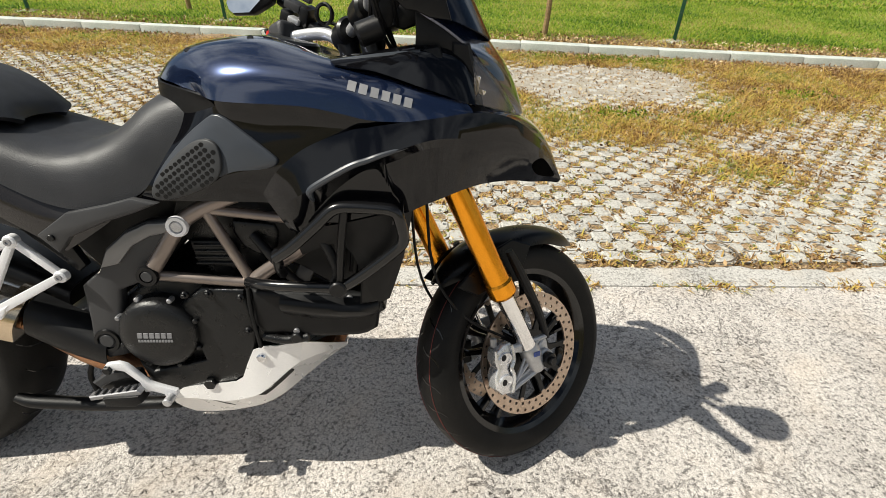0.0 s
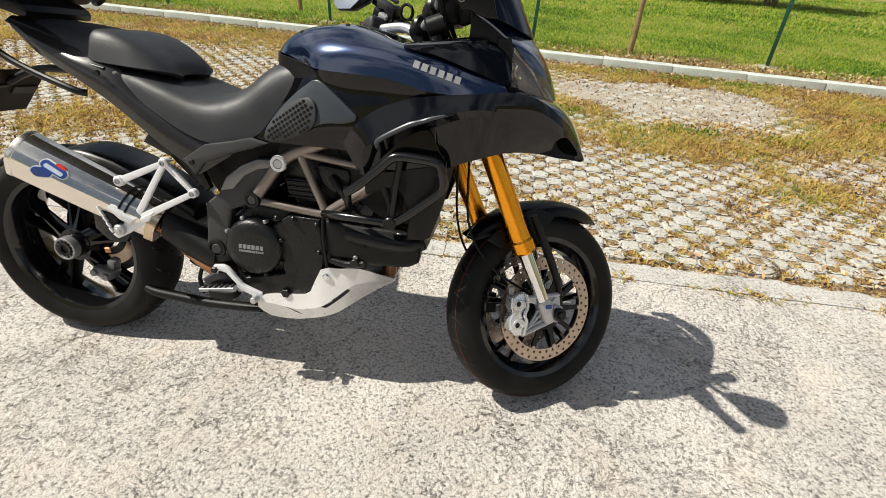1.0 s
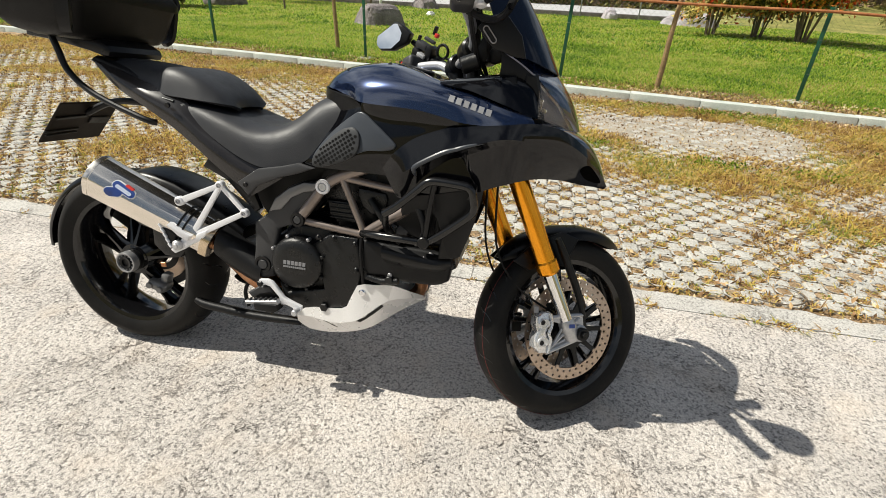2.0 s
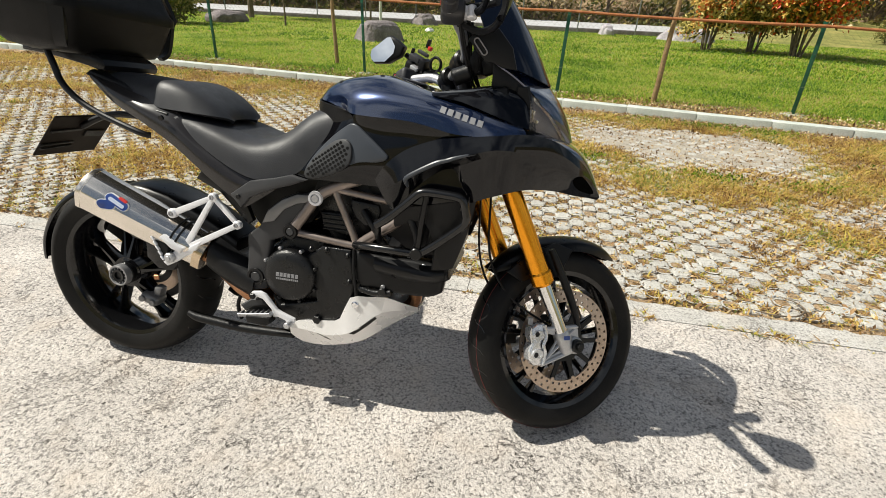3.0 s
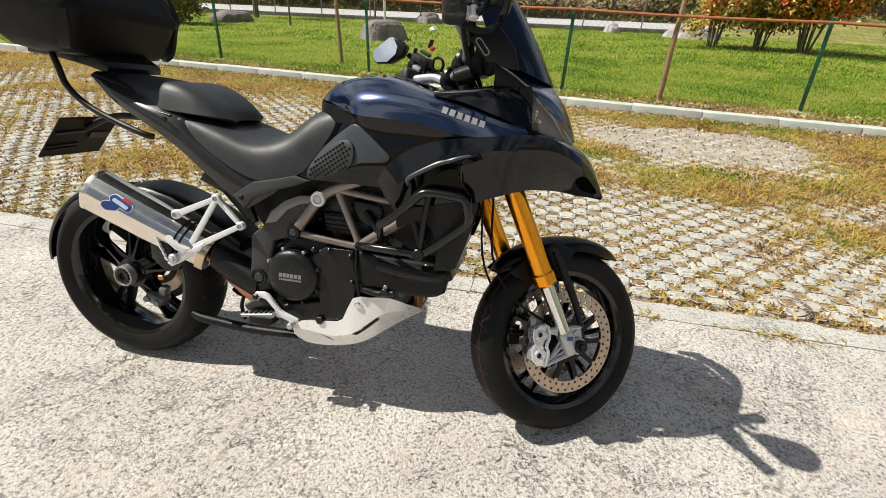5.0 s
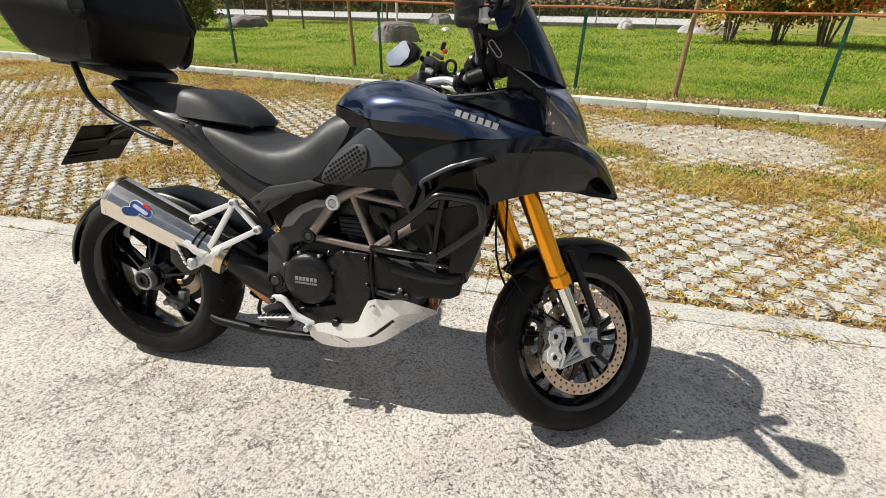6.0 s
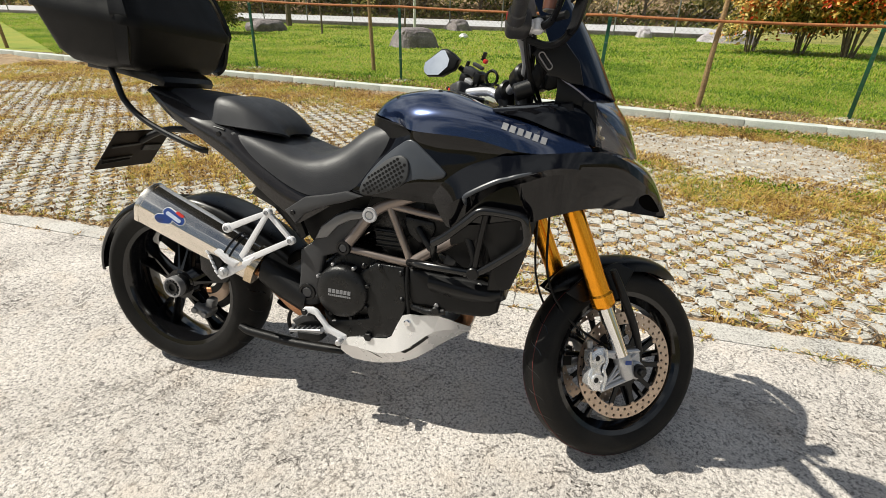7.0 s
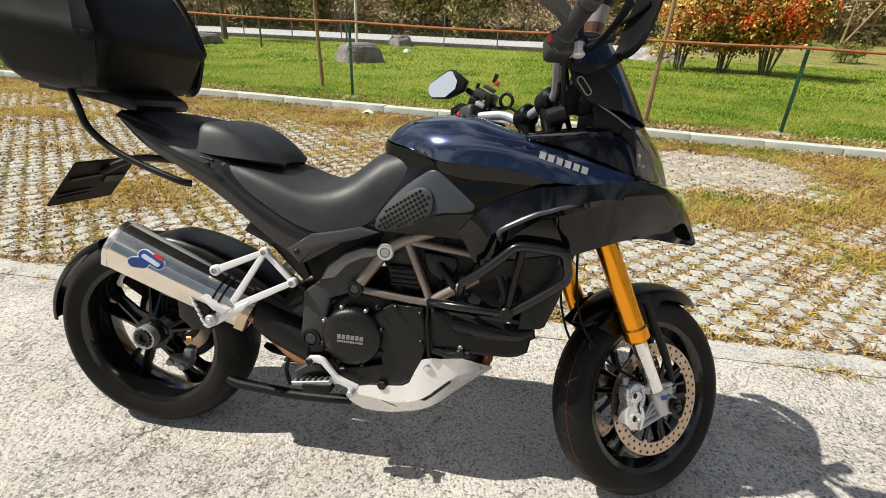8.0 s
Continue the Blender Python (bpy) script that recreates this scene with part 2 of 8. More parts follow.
M["engine"] = mat("black_engine_casting", (0.006, 0.006, 0.0065), (0.011, 0.011, 0.011), 0.32, metal=0.0, spec=0.34, scale=14, grain=0.2, bump=0.0008, bump_scale=350, rough_var=0.1)
M["gold"] = mat("gold_anodising", (0.88, 0.34, 0.02), (0.93, 0.38, 0.03), 0.22, metal=0.95, scale=10, rough_var=0.04)
M["chrome"] = mat("chrome", (0.74, 0.74, 0.75), (0.80, 0.80, 0.80), 0.05, metal=1.0, scale=10)
M["silver"] = mat("cast_aluminium", (0.46, 0.46, 0.47), (0.56, 0.56, 0.57), 0.40, metal=0.6, scale=14, grain=0.1, bump=0.0004, bump_scale=500, rough_var=0.08)
M["pale_alloy"] = mat("painted_alloy", (0.74, 0.74, 0.76), (0.82, 0.82, 0.84), 0.36, metal=0.2, scale=8, grain=0.06, rough_var=0.05)
M["caliper"] = mat("bare_caliper_alloy", (0.66, 0.66, 0.67), (0.74, 0.74, 0.75), 0.26, metal=0.75, scale=16, grain=0.06, rough_var=0.06)
M["belly"] = mat("silver_white_panel", (0.78, 0.77, 0.77), (0.85, 0.84, 0.83), 0.30, metal=0.40, scale=6, grain=0.05, rough_var=0.06)
M["steel"] = mat("brushed_stainless", (0.80, 0.74, 0.66), (0.85, 0.79, 0.71), 0.22, metal=1.0, scale=10, grain=0.03, grain_scale=300, rough_var=0.03)
M["straw"] = mat("straw_tinted_steel", (0.62, 0.50, 0.35), (0.68, 0.56, 0.41), 0.22, metal=1.0, scale=14, grain=0.04)
M["mid_alloy"] = mat("grey_alloy", (0.26, 0.26, 0.27), (0.33, 0.33, 0.34), 0.38, metal=0.6, scale=12, rough_var=0.06)
M["stripe"] = mat("faded_red_line", (0.16, 0.025, 0.02), (0.06, 0.012, 0.011), 0.7, scale=20)
M["bronze"] = mat("bronze_grey_frame_paint", (0.20, 0.165, 0.145), (0.25, 0.205, 0.18), 0.36, metal=0.6, scale=9, coat=0.3, rough_var=0.05)
M["disc"] = mat("brake_disc_steel", (0.47, 0.36, 0.28), (0.56, 0.44, 0.35), 0.34, metal=0.9, scale=25, grain=0.12, grain_scale=300, rough_var=0.06)
M["heat"] = mat("heat_stained_steel", (0.42, 0.20, 0.10), (0.50, 0.28, 0.16), 0.40, metal=0.9, scale=12, grain=0.2, rough_var=0.1)
M["lens"] = mat("clear_lens", (0.62, 0.58, 0.55), None, 0.03, trans=0.9, ior=1.2, scale=5)
M["tint"] = mat("smoked_screen", (0.006, 0.009, 0.018), None, 0.05, trans=0.0, ior=1.4, scale=5, spec=0.35)
M["bar_gloss"] = mat("glossy_black_tube", (0.004, 0.004, 0.0045), (0.006, 0.006, 0.0065), 0.22, spec=0.5, scale=10)
M["grip"] = mat("grey_black_grip_rubber", (0.022, 0.022, 0.024), (0.032, 0.032, 0.034), 0.5, scale=12, grain=0.15, bump=0.0006, bump_scale=400)
M["arm_grey"] = mat("grey_mirror_arm", (0.10, 0.095, 0.095), (0.13, 0.125, 0.125), 0.45, scale=10)
# bluish grey holds sky reflection and edge sheen in its base colour
M["sheen_grey"] = mat("sky_sheen_grey", (0.036, 0.041, 0.050), (0.044, 0.049, 0.058), 0.34, spec=0.45, scale=7, rough_var=0.05)
# warm tint paints the ground's reflection in the lens onto the housing
M["lamp_grey"] = mat("ground_tinted_lamp_grey", (0.34, 0.30, 0.27), (0.46, 0.42, 0.38), 0.30, metal=0.5, scale=14)
M["mirror"] = mat("mirror_glass", (0.9, 0.9, 0.9), None, 0.01, metal=1.0, scale=5)
M["red"] = mat("red_plastic", (0.55, 0.02, 0.015), (0.62, 0.03, 0.02), 0.4, scale=9)
M["letter"] = mat("pale_grey_lettering", (0.20, 0.20, 0.21), (0.26, 0.26, 0.27), 0.4, scale=30)
M["badge"] = mat("blue_badge", (0.02, 0.055, 0.24), (0.03, 0.07, 0.28), 0.35, scale=30)
M["white"] = mat("white_print", (0.75, 0.75, 0.75), (0.8, 0.8, 0.8), 0.4, scale=20)
M["fluid"] = mat("brake_fluid_amber", (0.10, 0.045, 0.03), (0.13, 0.06, 0.04), 0.15, scale=10)
M["cup"] = mat("frosted_cup", (0.20, 0.19, 0.19), (0.25, 0.24, 0.24), 0.25, scale=10)
M["plate_back"] = mat("dark_plate_holder", (0.012, 0.009, 0.007), (0.022, 0.017, 0.013), 0.65, spec=0.15, scale=12, grain=0.15)


# ---- building tools ----
from mathutils.bvhtree import BVHTree


def finish(bm, name, material, sharp=32):
    bmesh.ops.recalc_face_normals(bm, faces=bm.faces)
    for f in bm.faces:
        f.smooth = True
    for e in bm.edges:
        if len(e.link_faces) == 2 and e.calc_face_angle(0) > radians(sharp):
            e.smooth = False
    me = bpy.data.meshes.new(name)
    bm.to_mesh(me)
    bm.free()
    me.materials.append(material)
    return me


def part(name, bm, material, parent, label="", sharp=32):
    ob = new(name, finish(bm, name, material, sharp))
    ob.parent = parent
    return tagged(ob, label)


def thing(name, m, label, category, group="", kind=""):
    ob = new(name)
    ob.matrix_basis = m
    ob.empty_display_size = 0.1
    return tagged(ob, label, category, group, kind)


def solid(name, bm, material, label, category, group="", kind="", m=None, sharp=32):
    ob = new(name, finish(bm, name, material, sharp))
    if m is not None:
        ob.matrix_basis = m
    return tagged(ob, label, category, group, kind)


def catmull(pts, n, closed=False):
    """A smooth line through pts with n steps between neighbours."""
    p = [Vector(q) for q in pts]
    k, out = len(p), []
    for i in range(k if closed else k - 1):
        a, b, c, d = (p[(i + j) % k] if closed else p[min(max(i + j, 0), k - 1)] for j in (-1, 0, 1, 2))
        for s in range(n):
            t = s / n
            out.append(0.5 * (2 * b + (c - a) * t + (2 * a - 5 * b + 4 * c - d) * t * t + (3 * b - a - 3 * c + d) * t ** 3))
    return out if closed else out + [p[-1]]


def rings(bm, loops, closed_loop=True, caps=True):
    """Joins loops of points into a skin. Returns the rows of vertices."""
    rows = [[bm.verts.new(q) for q in loop] for loop in loops]
    n = len(rows[0])
    for a, b in zip(rows, rows[1:]):
        for i in range(n if closed_loop else n - 1):
            bm.faces.new((a[i], a[(i + 1) % n], b[(i + 1) % n], b[i]))
    if caps and closed_loop:
        bm.faces.new(rows[0][::-1])
        bm.faces.new(rows[-1])
    return rows


def tube(bm, pts, r, n=10, steps=0, closed=False):
    """A round bar along pts. r: one radius or one for each point."""
    radii = list(r) if isinstance(r, (list, tuple)) else [r] * len(pts)
    p = [Vector(q) for q in pts]
    if steps:
        radii = [v.x for v in catmull([(a, 0, 0) for a in radii], steps, closed)]
        p = catmull(p, steps, closed)
    k, loops, up = len(p), [], None
    for i in range(k):
        d = (p[(i + 1) % k] - p[i - 1]) if closed else p[min(i + 1, k - 1)] - p[max(i - 1, 0)]
        d.normalize()
        if up is None:
            up = d.orthogonal().normalized()
        up = (up - d * up.dot(d)).normalized()
        side = d.cross(up)
        loops.append([p[i] + radii[i] * (math.cos(a) * up + math.sin(a) * side) for a in (2 * math.pi * j / n for j in range(n))])
    if closed:
        rings(bm, loops + [loops[0]], caps=False)
        bmesh.ops.remove_doubles(bm, verts=bm.verts, dist=1e-6)
    else:
        rings(bm, loops)
    return bm


def ring(bm, profile, n=48, m=Matrix(), closed=True):
    """Turns a profile of (radius, along) about the local y axis."""
    loops = [[m @ Vector((r * math.cos(a), y, r * math.sin(a))) for r, y in profile] for a in (2 * math.pi * i / n for i in range(n))]
    rows = [[bm.verts.new(q) for q in lp] for lp in loops]
    k = len(profile)
    for i in range(n):
        a, b = rows[i], rows[(i + 1) % n]
        for j in range(k if closed else k - 1):
            bm.faces.new((a[j], a[(j + 1) % k], b[(j + 1) % k], b[j]))
    if not closed:
        if profile[0][0] > 1e-6:
            bm.faces.new([r[0] for r in rows])
        if profile[-1][0] > 1e-6:
            bm.faces.new([r[-1] for r in rows][::-1])
    return bm


def disc(bm, centre, axis, r, length, n=20, edge=0.0):
    """A short round bar with broken edges, centred at centre along axis."""
    c, d = Vector(centre), Vector(axis).normalized()
    m = Matrix.Translation(c) @ d.to_track_quat("Y", "Z").to_matrix().to_4x4()
    e, h = min(edge, length / 2.2), length / 2
    prof = [(r, -h), (r, h)] if not e else [(r - e, -h), (r, -h + e), (r, h - e), (r - e, h)]
    return ring(bm, prof, n, m, closed=False)


def box(bm, size, m=Matrix(), edge=0.0, seg=2):
    b = bmesh.new()
    bmesh.ops.create_cube(b, size=1.0, matrix=Matrix.Diagonal((*size, 1)))
    if edge:
        bmesh.ops.bevel(b, geom=b.edges, offset=edge, segments=seg, profile=0.5, affect="EDGES")
    b.transform(m)
    return merge(bm, b)


def merge(bm, other):
    at = {v: bm.verts.new(v.co) for v in other.verts}
    for f in other.faces:
        bm.faces.new([at[v] for v in f.verts])
    other.free()
    return bm


def slab(bm, outline, u0, u1, edge=0.0, seg=2, m=Matrix()):
    """An outline of (x, h) pairs given depth from u0 to u1 across, its rims rounded off."""
    b = bmesh.new()
    lo = [b.verts.new((x, u0, h)) for x, h in outline]
    hi = [b.verts.new((x, u1, h)) for x, h in outline]
    n = len(outline)
    caps = [b.faces.new(lo), b.faces.new(hi[::-1])]
    for i in range(n):
        b.faces.new((lo[i], hi[i], hi[(i + 1) % n], lo[(i + 1) % n]))
    bmesh.ops.recalc_face_normals(b, faces=b.faces)
    if edge:
        bmesh.ops.bevel(b, geom=list({e for f in caps for e in f.edges}), offset=edge, segments=seg, profile=0.5, affect="EDGES")
    b.transform(m)
    return merge(bm, b)


def skin(bm, stations, nu=4, nv=4, thick=0.003, facets=False):
    """A curved panel through rows of points, with thickness towards its inside."""
    rows = [[Vector(q) for q in s] if facets else catmull(s, nv) for s in stations]
    cols = [catmull([r[j] for r in rows], nu) for j in range(len(rows[0]))]
    grid = [[c[i] for c in cols] for i in range(len(cols[0]))]
    a, b = len(grid), len(grid[0])
    nor = [[None] * b for _ in range(a)]
    for i in range(a):
        for j in range(b):
            du = grid[min(i + 1, a - 1)][j] - grid[max(i - 1, 0)][j]
            dv = grid[i][min(j + 1, b - 1)] - grid[i][max(j - 1, 0)]
            q = du.cross(dv)
            nor[i][j] = q.normalized() if q.length > 1e-12 else Vector((0, 0, 0))
    top = [[bm.verts.new(p) for p in r] for r in grid]
    low = [[bm.verts.new(grid[i][j] - thick * nor[i][j]) for j in range(b)] for i in range(a)]
    for i in range(a - 1):
        for j in range(b - 1):
            bm.faces.new((top[i][j], top[i + 1][j], top[i + 1][j + 1], top[i][j + 1]))
            bm.faces.new((low[i][j], low[i][j + 1], low[i + 1][j + 1], low[i + 1][j]))
    for i in range(a - 1):
        bm.faces.new((top[i][0], low[i][0], low[i + 1][0], top[i + 1][0]))
        bm.faces.new((top[i][-1], top[i + 1][-1], low[i + 1][-1], low[i][-1]))
    for j in range(b - 1):
        bm.faces.new((top[0][j], top[0][j + 1], low[0][j + 1], low[0][j]))
        bm.faces.new((top[-1][j], low[-1][j], low[-1][j + 1], top[-1][j + 1]))
    return bm


def flat_bar(bm, a, b, wa, wb, y0, y1, edge=0.003):
    """A flat bar between two (x, h) points, wa and wb wide at its ends, from y0 to y1 across."""
    p, q = Vector((a[0], 0, a[1])), Vector((b[0], 0, b[1]))
    n = (q - p).normalized().cross(Vector((0, 1, 0)))
    return slab(bm, [((v + n * k).x, (v + n * k).z) for v, k in ((p, wa / 2), (q, wb / 2), (q, -wb / 2), (p, -wa / 2))], y0, y1, edge, 2)


def cloud_mesh(name, verts, faces, material):
    me = bpy.data.meshes.new(name)
    me.from_pydata(verts, [], faces)
    me.materials.append(material)
    return me


def blades(rng, xy, z, height, width, lean=0.5):
    """Grass blades: one bent strip of two faces for each point."""
    n = len(xy)
    a = rng.uniform(0, 2 * np.pi, n)
    h = height * rng.uniform(0.5, 1.25, n)
    w = width * rng.uniform(0.6, 1.3, n)
    ln = lean * h * rng.uniform(0.2, 1.5, n)
    side = np.c_[np.cos(a), np.sin(a)]
    way = np.c_[-np.sin(a), np.cos(a)]
    z = np.broadcast_to(z, n)
    v = np.empty((n, 5, 3))
    v[:, 0, :2], v[:, 1, :2] = xy - side * w[:, None] / 2, xy + side * w[:, None] / 2
    mid = xy + way * (ln * 0.35)[:, None]
    v[:, 2, :2], v[:, 3, :2] = mid + side * w[:, None] * 0.4, mid - side * w[:, None] * 0.4
    v[:, 4, :2] = xy + way * ln[:, None]
    v[:, 0:2, 2] = z[:, None]
    v[:, 2:4, 2] = (z + h * 0.6)[:, None]
    v[:, 4, 2] = z + h * np.clip(1 - 0.3 * lean * rng.uniform(0, 1, n), 0.2, 1)
    i = np.arange(n)[:, None] * 5
    quads, tris = (i + np.array([[0, 1, 2, 3]])).tolist(), (i + np.array([[3, 2, 4]])).tolist()
    return v.reshape(-1, 3).tolist(), quads + tris


def leaves(rng, pts, size, droop=0.4):
    """Small folded leaves at pts, each of two faces along its rib."""
    n = len(pts)
    d = rng.normal(size=(n, 3))
    d[:, 2] -= droop
    d /= np.linalg.norm(d, axis=1)[:, None]
    s = np.cross(d, rng.normal(size=(n, 3)))
    s /= np.linalg.norm(s, axis=1)[:, None]
    k = np.cross(d, s)
    L = size * rng.uniform(0.6, 1.3, n)[:, None]
    v = np.empty((n, 4, 3))
    v[:, 0], v[:, 2] = pts, pts + d * L
    v[:, 1] = pts + d * L * 0.5 + s * L * 0.25 + k * L * 0.08
    v[:, 3] = pts + d * L * 0.5 - s * L * 0.25 + k * L * 0.08
    i = np.arange(n)[:, None] * 4
    return v.reshape(-1, 3).tolist(), np.concatenate([i + np.array([[0, 1, 2]]), i + np.array([[0, 2, 3]])]).tolist()


# ---- ground, slab, edging, kerb ----
def kerb_y(x):
    """The kerb's front foot."""
    return 5.52 - 0.140 * x


def structure(name, bm, material, label, category):
    return solid(name, bm, material, label, category, kind="structure")


def sheet(bm, xs, ys, height):
    rows = [[bm.verts.new((x, y, height(x, y))) for x in xs] for y in ys]
    for a, b in zip(rows, rows[1:]):
        for i in range(len(xs) - 1):
            bm.faces.new((a[i], a[i + 1], b[i + 1], b[i]))
    return bm


def lay(x, y):
    """The natural ground: soil under the paving, the lawn a little higher, then a bank."""
    edge = kerb_y(x) + 0.08
    if y < edge:
        return -0.013 if y > 0.8 else -0.05
    k = max(0.0, y - 31.0)
    return 0.075 + 0.02 * noise.noise((x * 0.3, y * 0.3, 0)) + min(k * 0.34, 9.0)


bm = bmesh.new()
far = [-900, -300, -120, -70]
xs = far + [-45 + 1.0 * i for i in range(91)] + [-v for v in far[::-1]]
ys = [-900, -300, -100, -40, -20, -10, -4, 0, 0.5] + [1.0 + 0.25 * i for i in range(32)] + [9.2 + 1.0 * i for i in range(50)] + [70, 100, 180, 400, 900]
structure("ground", sheet(bm, xs, ys, lay), M["soil"], "dry brown soil and lawn ground under patchy grass", "ground")

bm = bmesh.new()
sheet(bm, [-45 + 3 * i for i in range(31)], [0] + [0.5 * i for i in range(1, 34)],
      lambda x, s: 0.02 + lay(x, kerb_y(x) + 0.2 + s))
for v in bm.verts:
    v.co.y += kerb_y(v.co.x) + 0.16
structure("lawn", bm, M["lawn"], "bright green mown lawn behind the kerb", "lawn")

bm = bmesh.new()
rng = np.random.default_rng(3)
edge_y = 0.735


def slab_height(x, y):
    return 0.004 * noise.noise((x * 1.3, y * 1.3, 4.0)) + 0.0015 * noise.noise((x * 9, y * 9, 1.0)) - 0.003


sheet(bm, [-30, -20, -12, -8] + [-6 + 0.1 * i for i in range(121)] + [8, 12, 20, 30], [-30, -16, -8, -5] + [-4 + 0.1 * i for i in range(48)] + [edge_y], slab_height)
for f in bmesh.ops.extrude_edge_only(bm, edges=[e for e in bm.edges if e.is_boundary and all(v.co.y > edge_y - 0.01 for v in e.verts)])["geom"]:
    if isinstance(f, bmesh.types.BMVert):
        f.co.z = -0.06
structure("concrete_slab", bm, M["slab"], "pale washed concrete slab with bare aggregate stones", "pavement")

edging = thing("edging_strip", Matrix(), "pale concrete edging strip beside the slab, weeds in its joint", "edging", kind="structure")
x = -14.0
while x < 9:
    w = float(rng.uniform(1.2, 2.4))
    bm = bmesh.new()
    nx = int(w * 40)
    loops = []
    for i in range(nx + 1):
        q = x + (w - 0.003) * i / nx
        near = edge_y + 0.001 + 0.022 * max(0.0, noise.noise((q * 3.0, 0, 3.0)) - 0.2) + 0.014 * max(0.0, noise.noise((q * 17.0, 0, 1.0)) - 0.15)
        back = edge_y + 0.150 + 0.060 * noise.noise((q * 2.2, 0, 8.0)) + 0.030 * noise.noise((q * 9.0, 0, 2.0)) + 0.018 * noise.noise((q * 27.0, 0, 5.0))
        ys = [near, near + 0.006] + [near + (back - near) * k / 5 for k in range(1, 5)] + [back - 0.010, back]
        zs = [-0.06, -0.0035] + [0.006 * noise.noise((q * 7, k * 1.3, 2.0)) + 0.001 for k in range(4)] + [-0.006, -0.06]
        loops.append([(q, y, z) for y, z in zip(ys, zs)])
    rings(bm, loops)
    part("edging_stone", bm, M["strip"], edging)
    x += w

# rising scrub bank, added out of view: closes the open side, darkens reflections
bm = bmesh.new()
sheet(bm, [-120 + 8 * i for i in range(31)], [-70, -60, -50, -44, -40, -36, -33, -31, -29.5], lambda x, y: -0.1 + min(9.0, max(0.0, -29.5 - y) * 0.9) + 1.2 * max(0.0, min(1.0, (-30 - y) / 6)) * noise.noise((x * 0.11, y * 0.15, 4.0)))
structure("bank", bm, M["hill"], "unseen dark scrub bank added to close the lot behind the camera", "bank")

# ---- kerb stones ----
kerb = thing("kerb", Matrix(), "long grey concrete kerb between paved lot and lawn", "kerb", kind="structure")
turn = math.degrees(math.atan(-0.140))
bm = bmesh.new()
box(bm, (0.777, 0.16, 0.26), edge=0.008)
kerb_mesh = finish(bm, "kerb_stone", M["kerb"])
for i in range(-22, 16):
    x = -1.125 + i * 0.78 * math.cos(radians(turn))
    k = new("kerb_stone", kerb_mesh)
    k.parent = kerb
    k.matrix_basis = pose(x, kerb_y(x) + 0.08, -0.015 + rng.uniform(-0.006, 0.006), rng.uniform(-1, 1), rng.uniform(-0.3, 0.3), turn + rng.uniform(-0.4, 0.4))

# ---- asphalt road behind the lawn, with its low wall ----
bm = bmesh.new()
sheet(bm, [-92.8 + 5 * i for i in range(21)], [21.3, 23, 25, 27, 29.5], lambda x, y: 0.17 + 0.01 * noise.noise((x * 0.2, y * 0.2, 2)))
structure("road", bm, M["asphalt"], "pale worn asphalt road beyond the lawn", "road")
bm = bmesh.new()
box(bm, (90, 0.22, 0.30), pose(-37.8, 21.1, 0.10), 0.02)
structure("road_kerb", bm, M["rock"], "low grey concrete edge of the road", "kerb")


bm = bmesh.new()
sheet(bm, [6.9, 7.4, 8.4, 9.6, 10.4] + [11.5 + 2 * i for i in range(22)], [19.5, 20, 22, 24, 26, 28, 30, 32, 33.5], lambda x, y: 0.07 + 0.05 * (y - 19.5) * min(1.0, (x - 6.9) / 3.0) + 0.06 * noise.noise((x * 0.4, y * 0.4, 6.0)))
structure("dry_slope", bm, M["straw_ground"], "yellow-green grass slope beyond the red shrubs", "slope")

# ---- fence: green posts, rusty rail, wooden stakes ----
def fence_y(x):
    return 6.235 - 0.145 * x


def green_post(x, y, tilt):
    p = thing("fence_post", pose(x, y, 0.07, 0, tilt, turn), "dark green painted steel fence post in a concrete foot", "fence post", "fence posts along the kerb")
    bm = bmesh.new()
    box(bm, (0.045, 0.005, 1.06), pose(0, 0, 0.53), 0.001)
    box(bm, (0.005, 0.038, 1.06), pose(0, 0.0215, 0.53), 0.001)
    part("upright", bm, M["green_paint"], p)
    bm = bmesh.new()
    ring(bm, [(0.26, -0.03), (0.22, 0.012), (0.12, 0.035), (0.0, 0.04)], 18, pose(0, 0, 0, 90), closed=False)
    for v in bm.verts:
        v.co += Vector((0.03 * noise.noise(v.co * 30), 0.03 * noise.noise(v.co * 30 + Vector((5, 0, 0))), 0.01 * noise.noise(v.co * 20)))
    part("footing", bm, M["paver"], p, "crumbled pale concrete footing")
    for z in (0.35, 0.72, 1.0):
        bm = bmesh.new()
        tube(bm, [(-0.02, -0.006, z), (0.0, -0.012, z), (0.024, -0.006, z)], 0.002, 5)
        part("wire_tie", bm, M["wire"], p)
    return p


for x, tilt in ((4.32, 0.5), (1.50, 1.5), (-1.45, -0.6), (-4.30, 0.6), (-7.15, -0.5), (7.2, 0.8)):
    green_post(x, fence_y(x), tilt)

rail = thing("fence_rail", Matrix(), "rust-orange steel pipe rail along the tops of the posts", "fence rail")
px = [-10.0, -7.15, -4.3, -1.45, 1.5, 4.32, 7.2, 9.5]
for a, b in zip(px, px[1:]):
    bm = bmesh.new()
    sag = [0, -0.012, -0.016, -0.012, 0]
    tube(bm, [(a + (b - a) * i / 4, fence_y(a + (b - a) * i / 4) - 0.03, 1.125 - 0.009 * (a + (b - a) * i / 4) + sag[i]) for i in range(5)], 0.016, 8, 3)
    part("pipe", bm, M["rust"], rail)


netting = thing("fence_netting", Matrix(), "fine galvanised chain-link netting between the green posts", "fence netting")
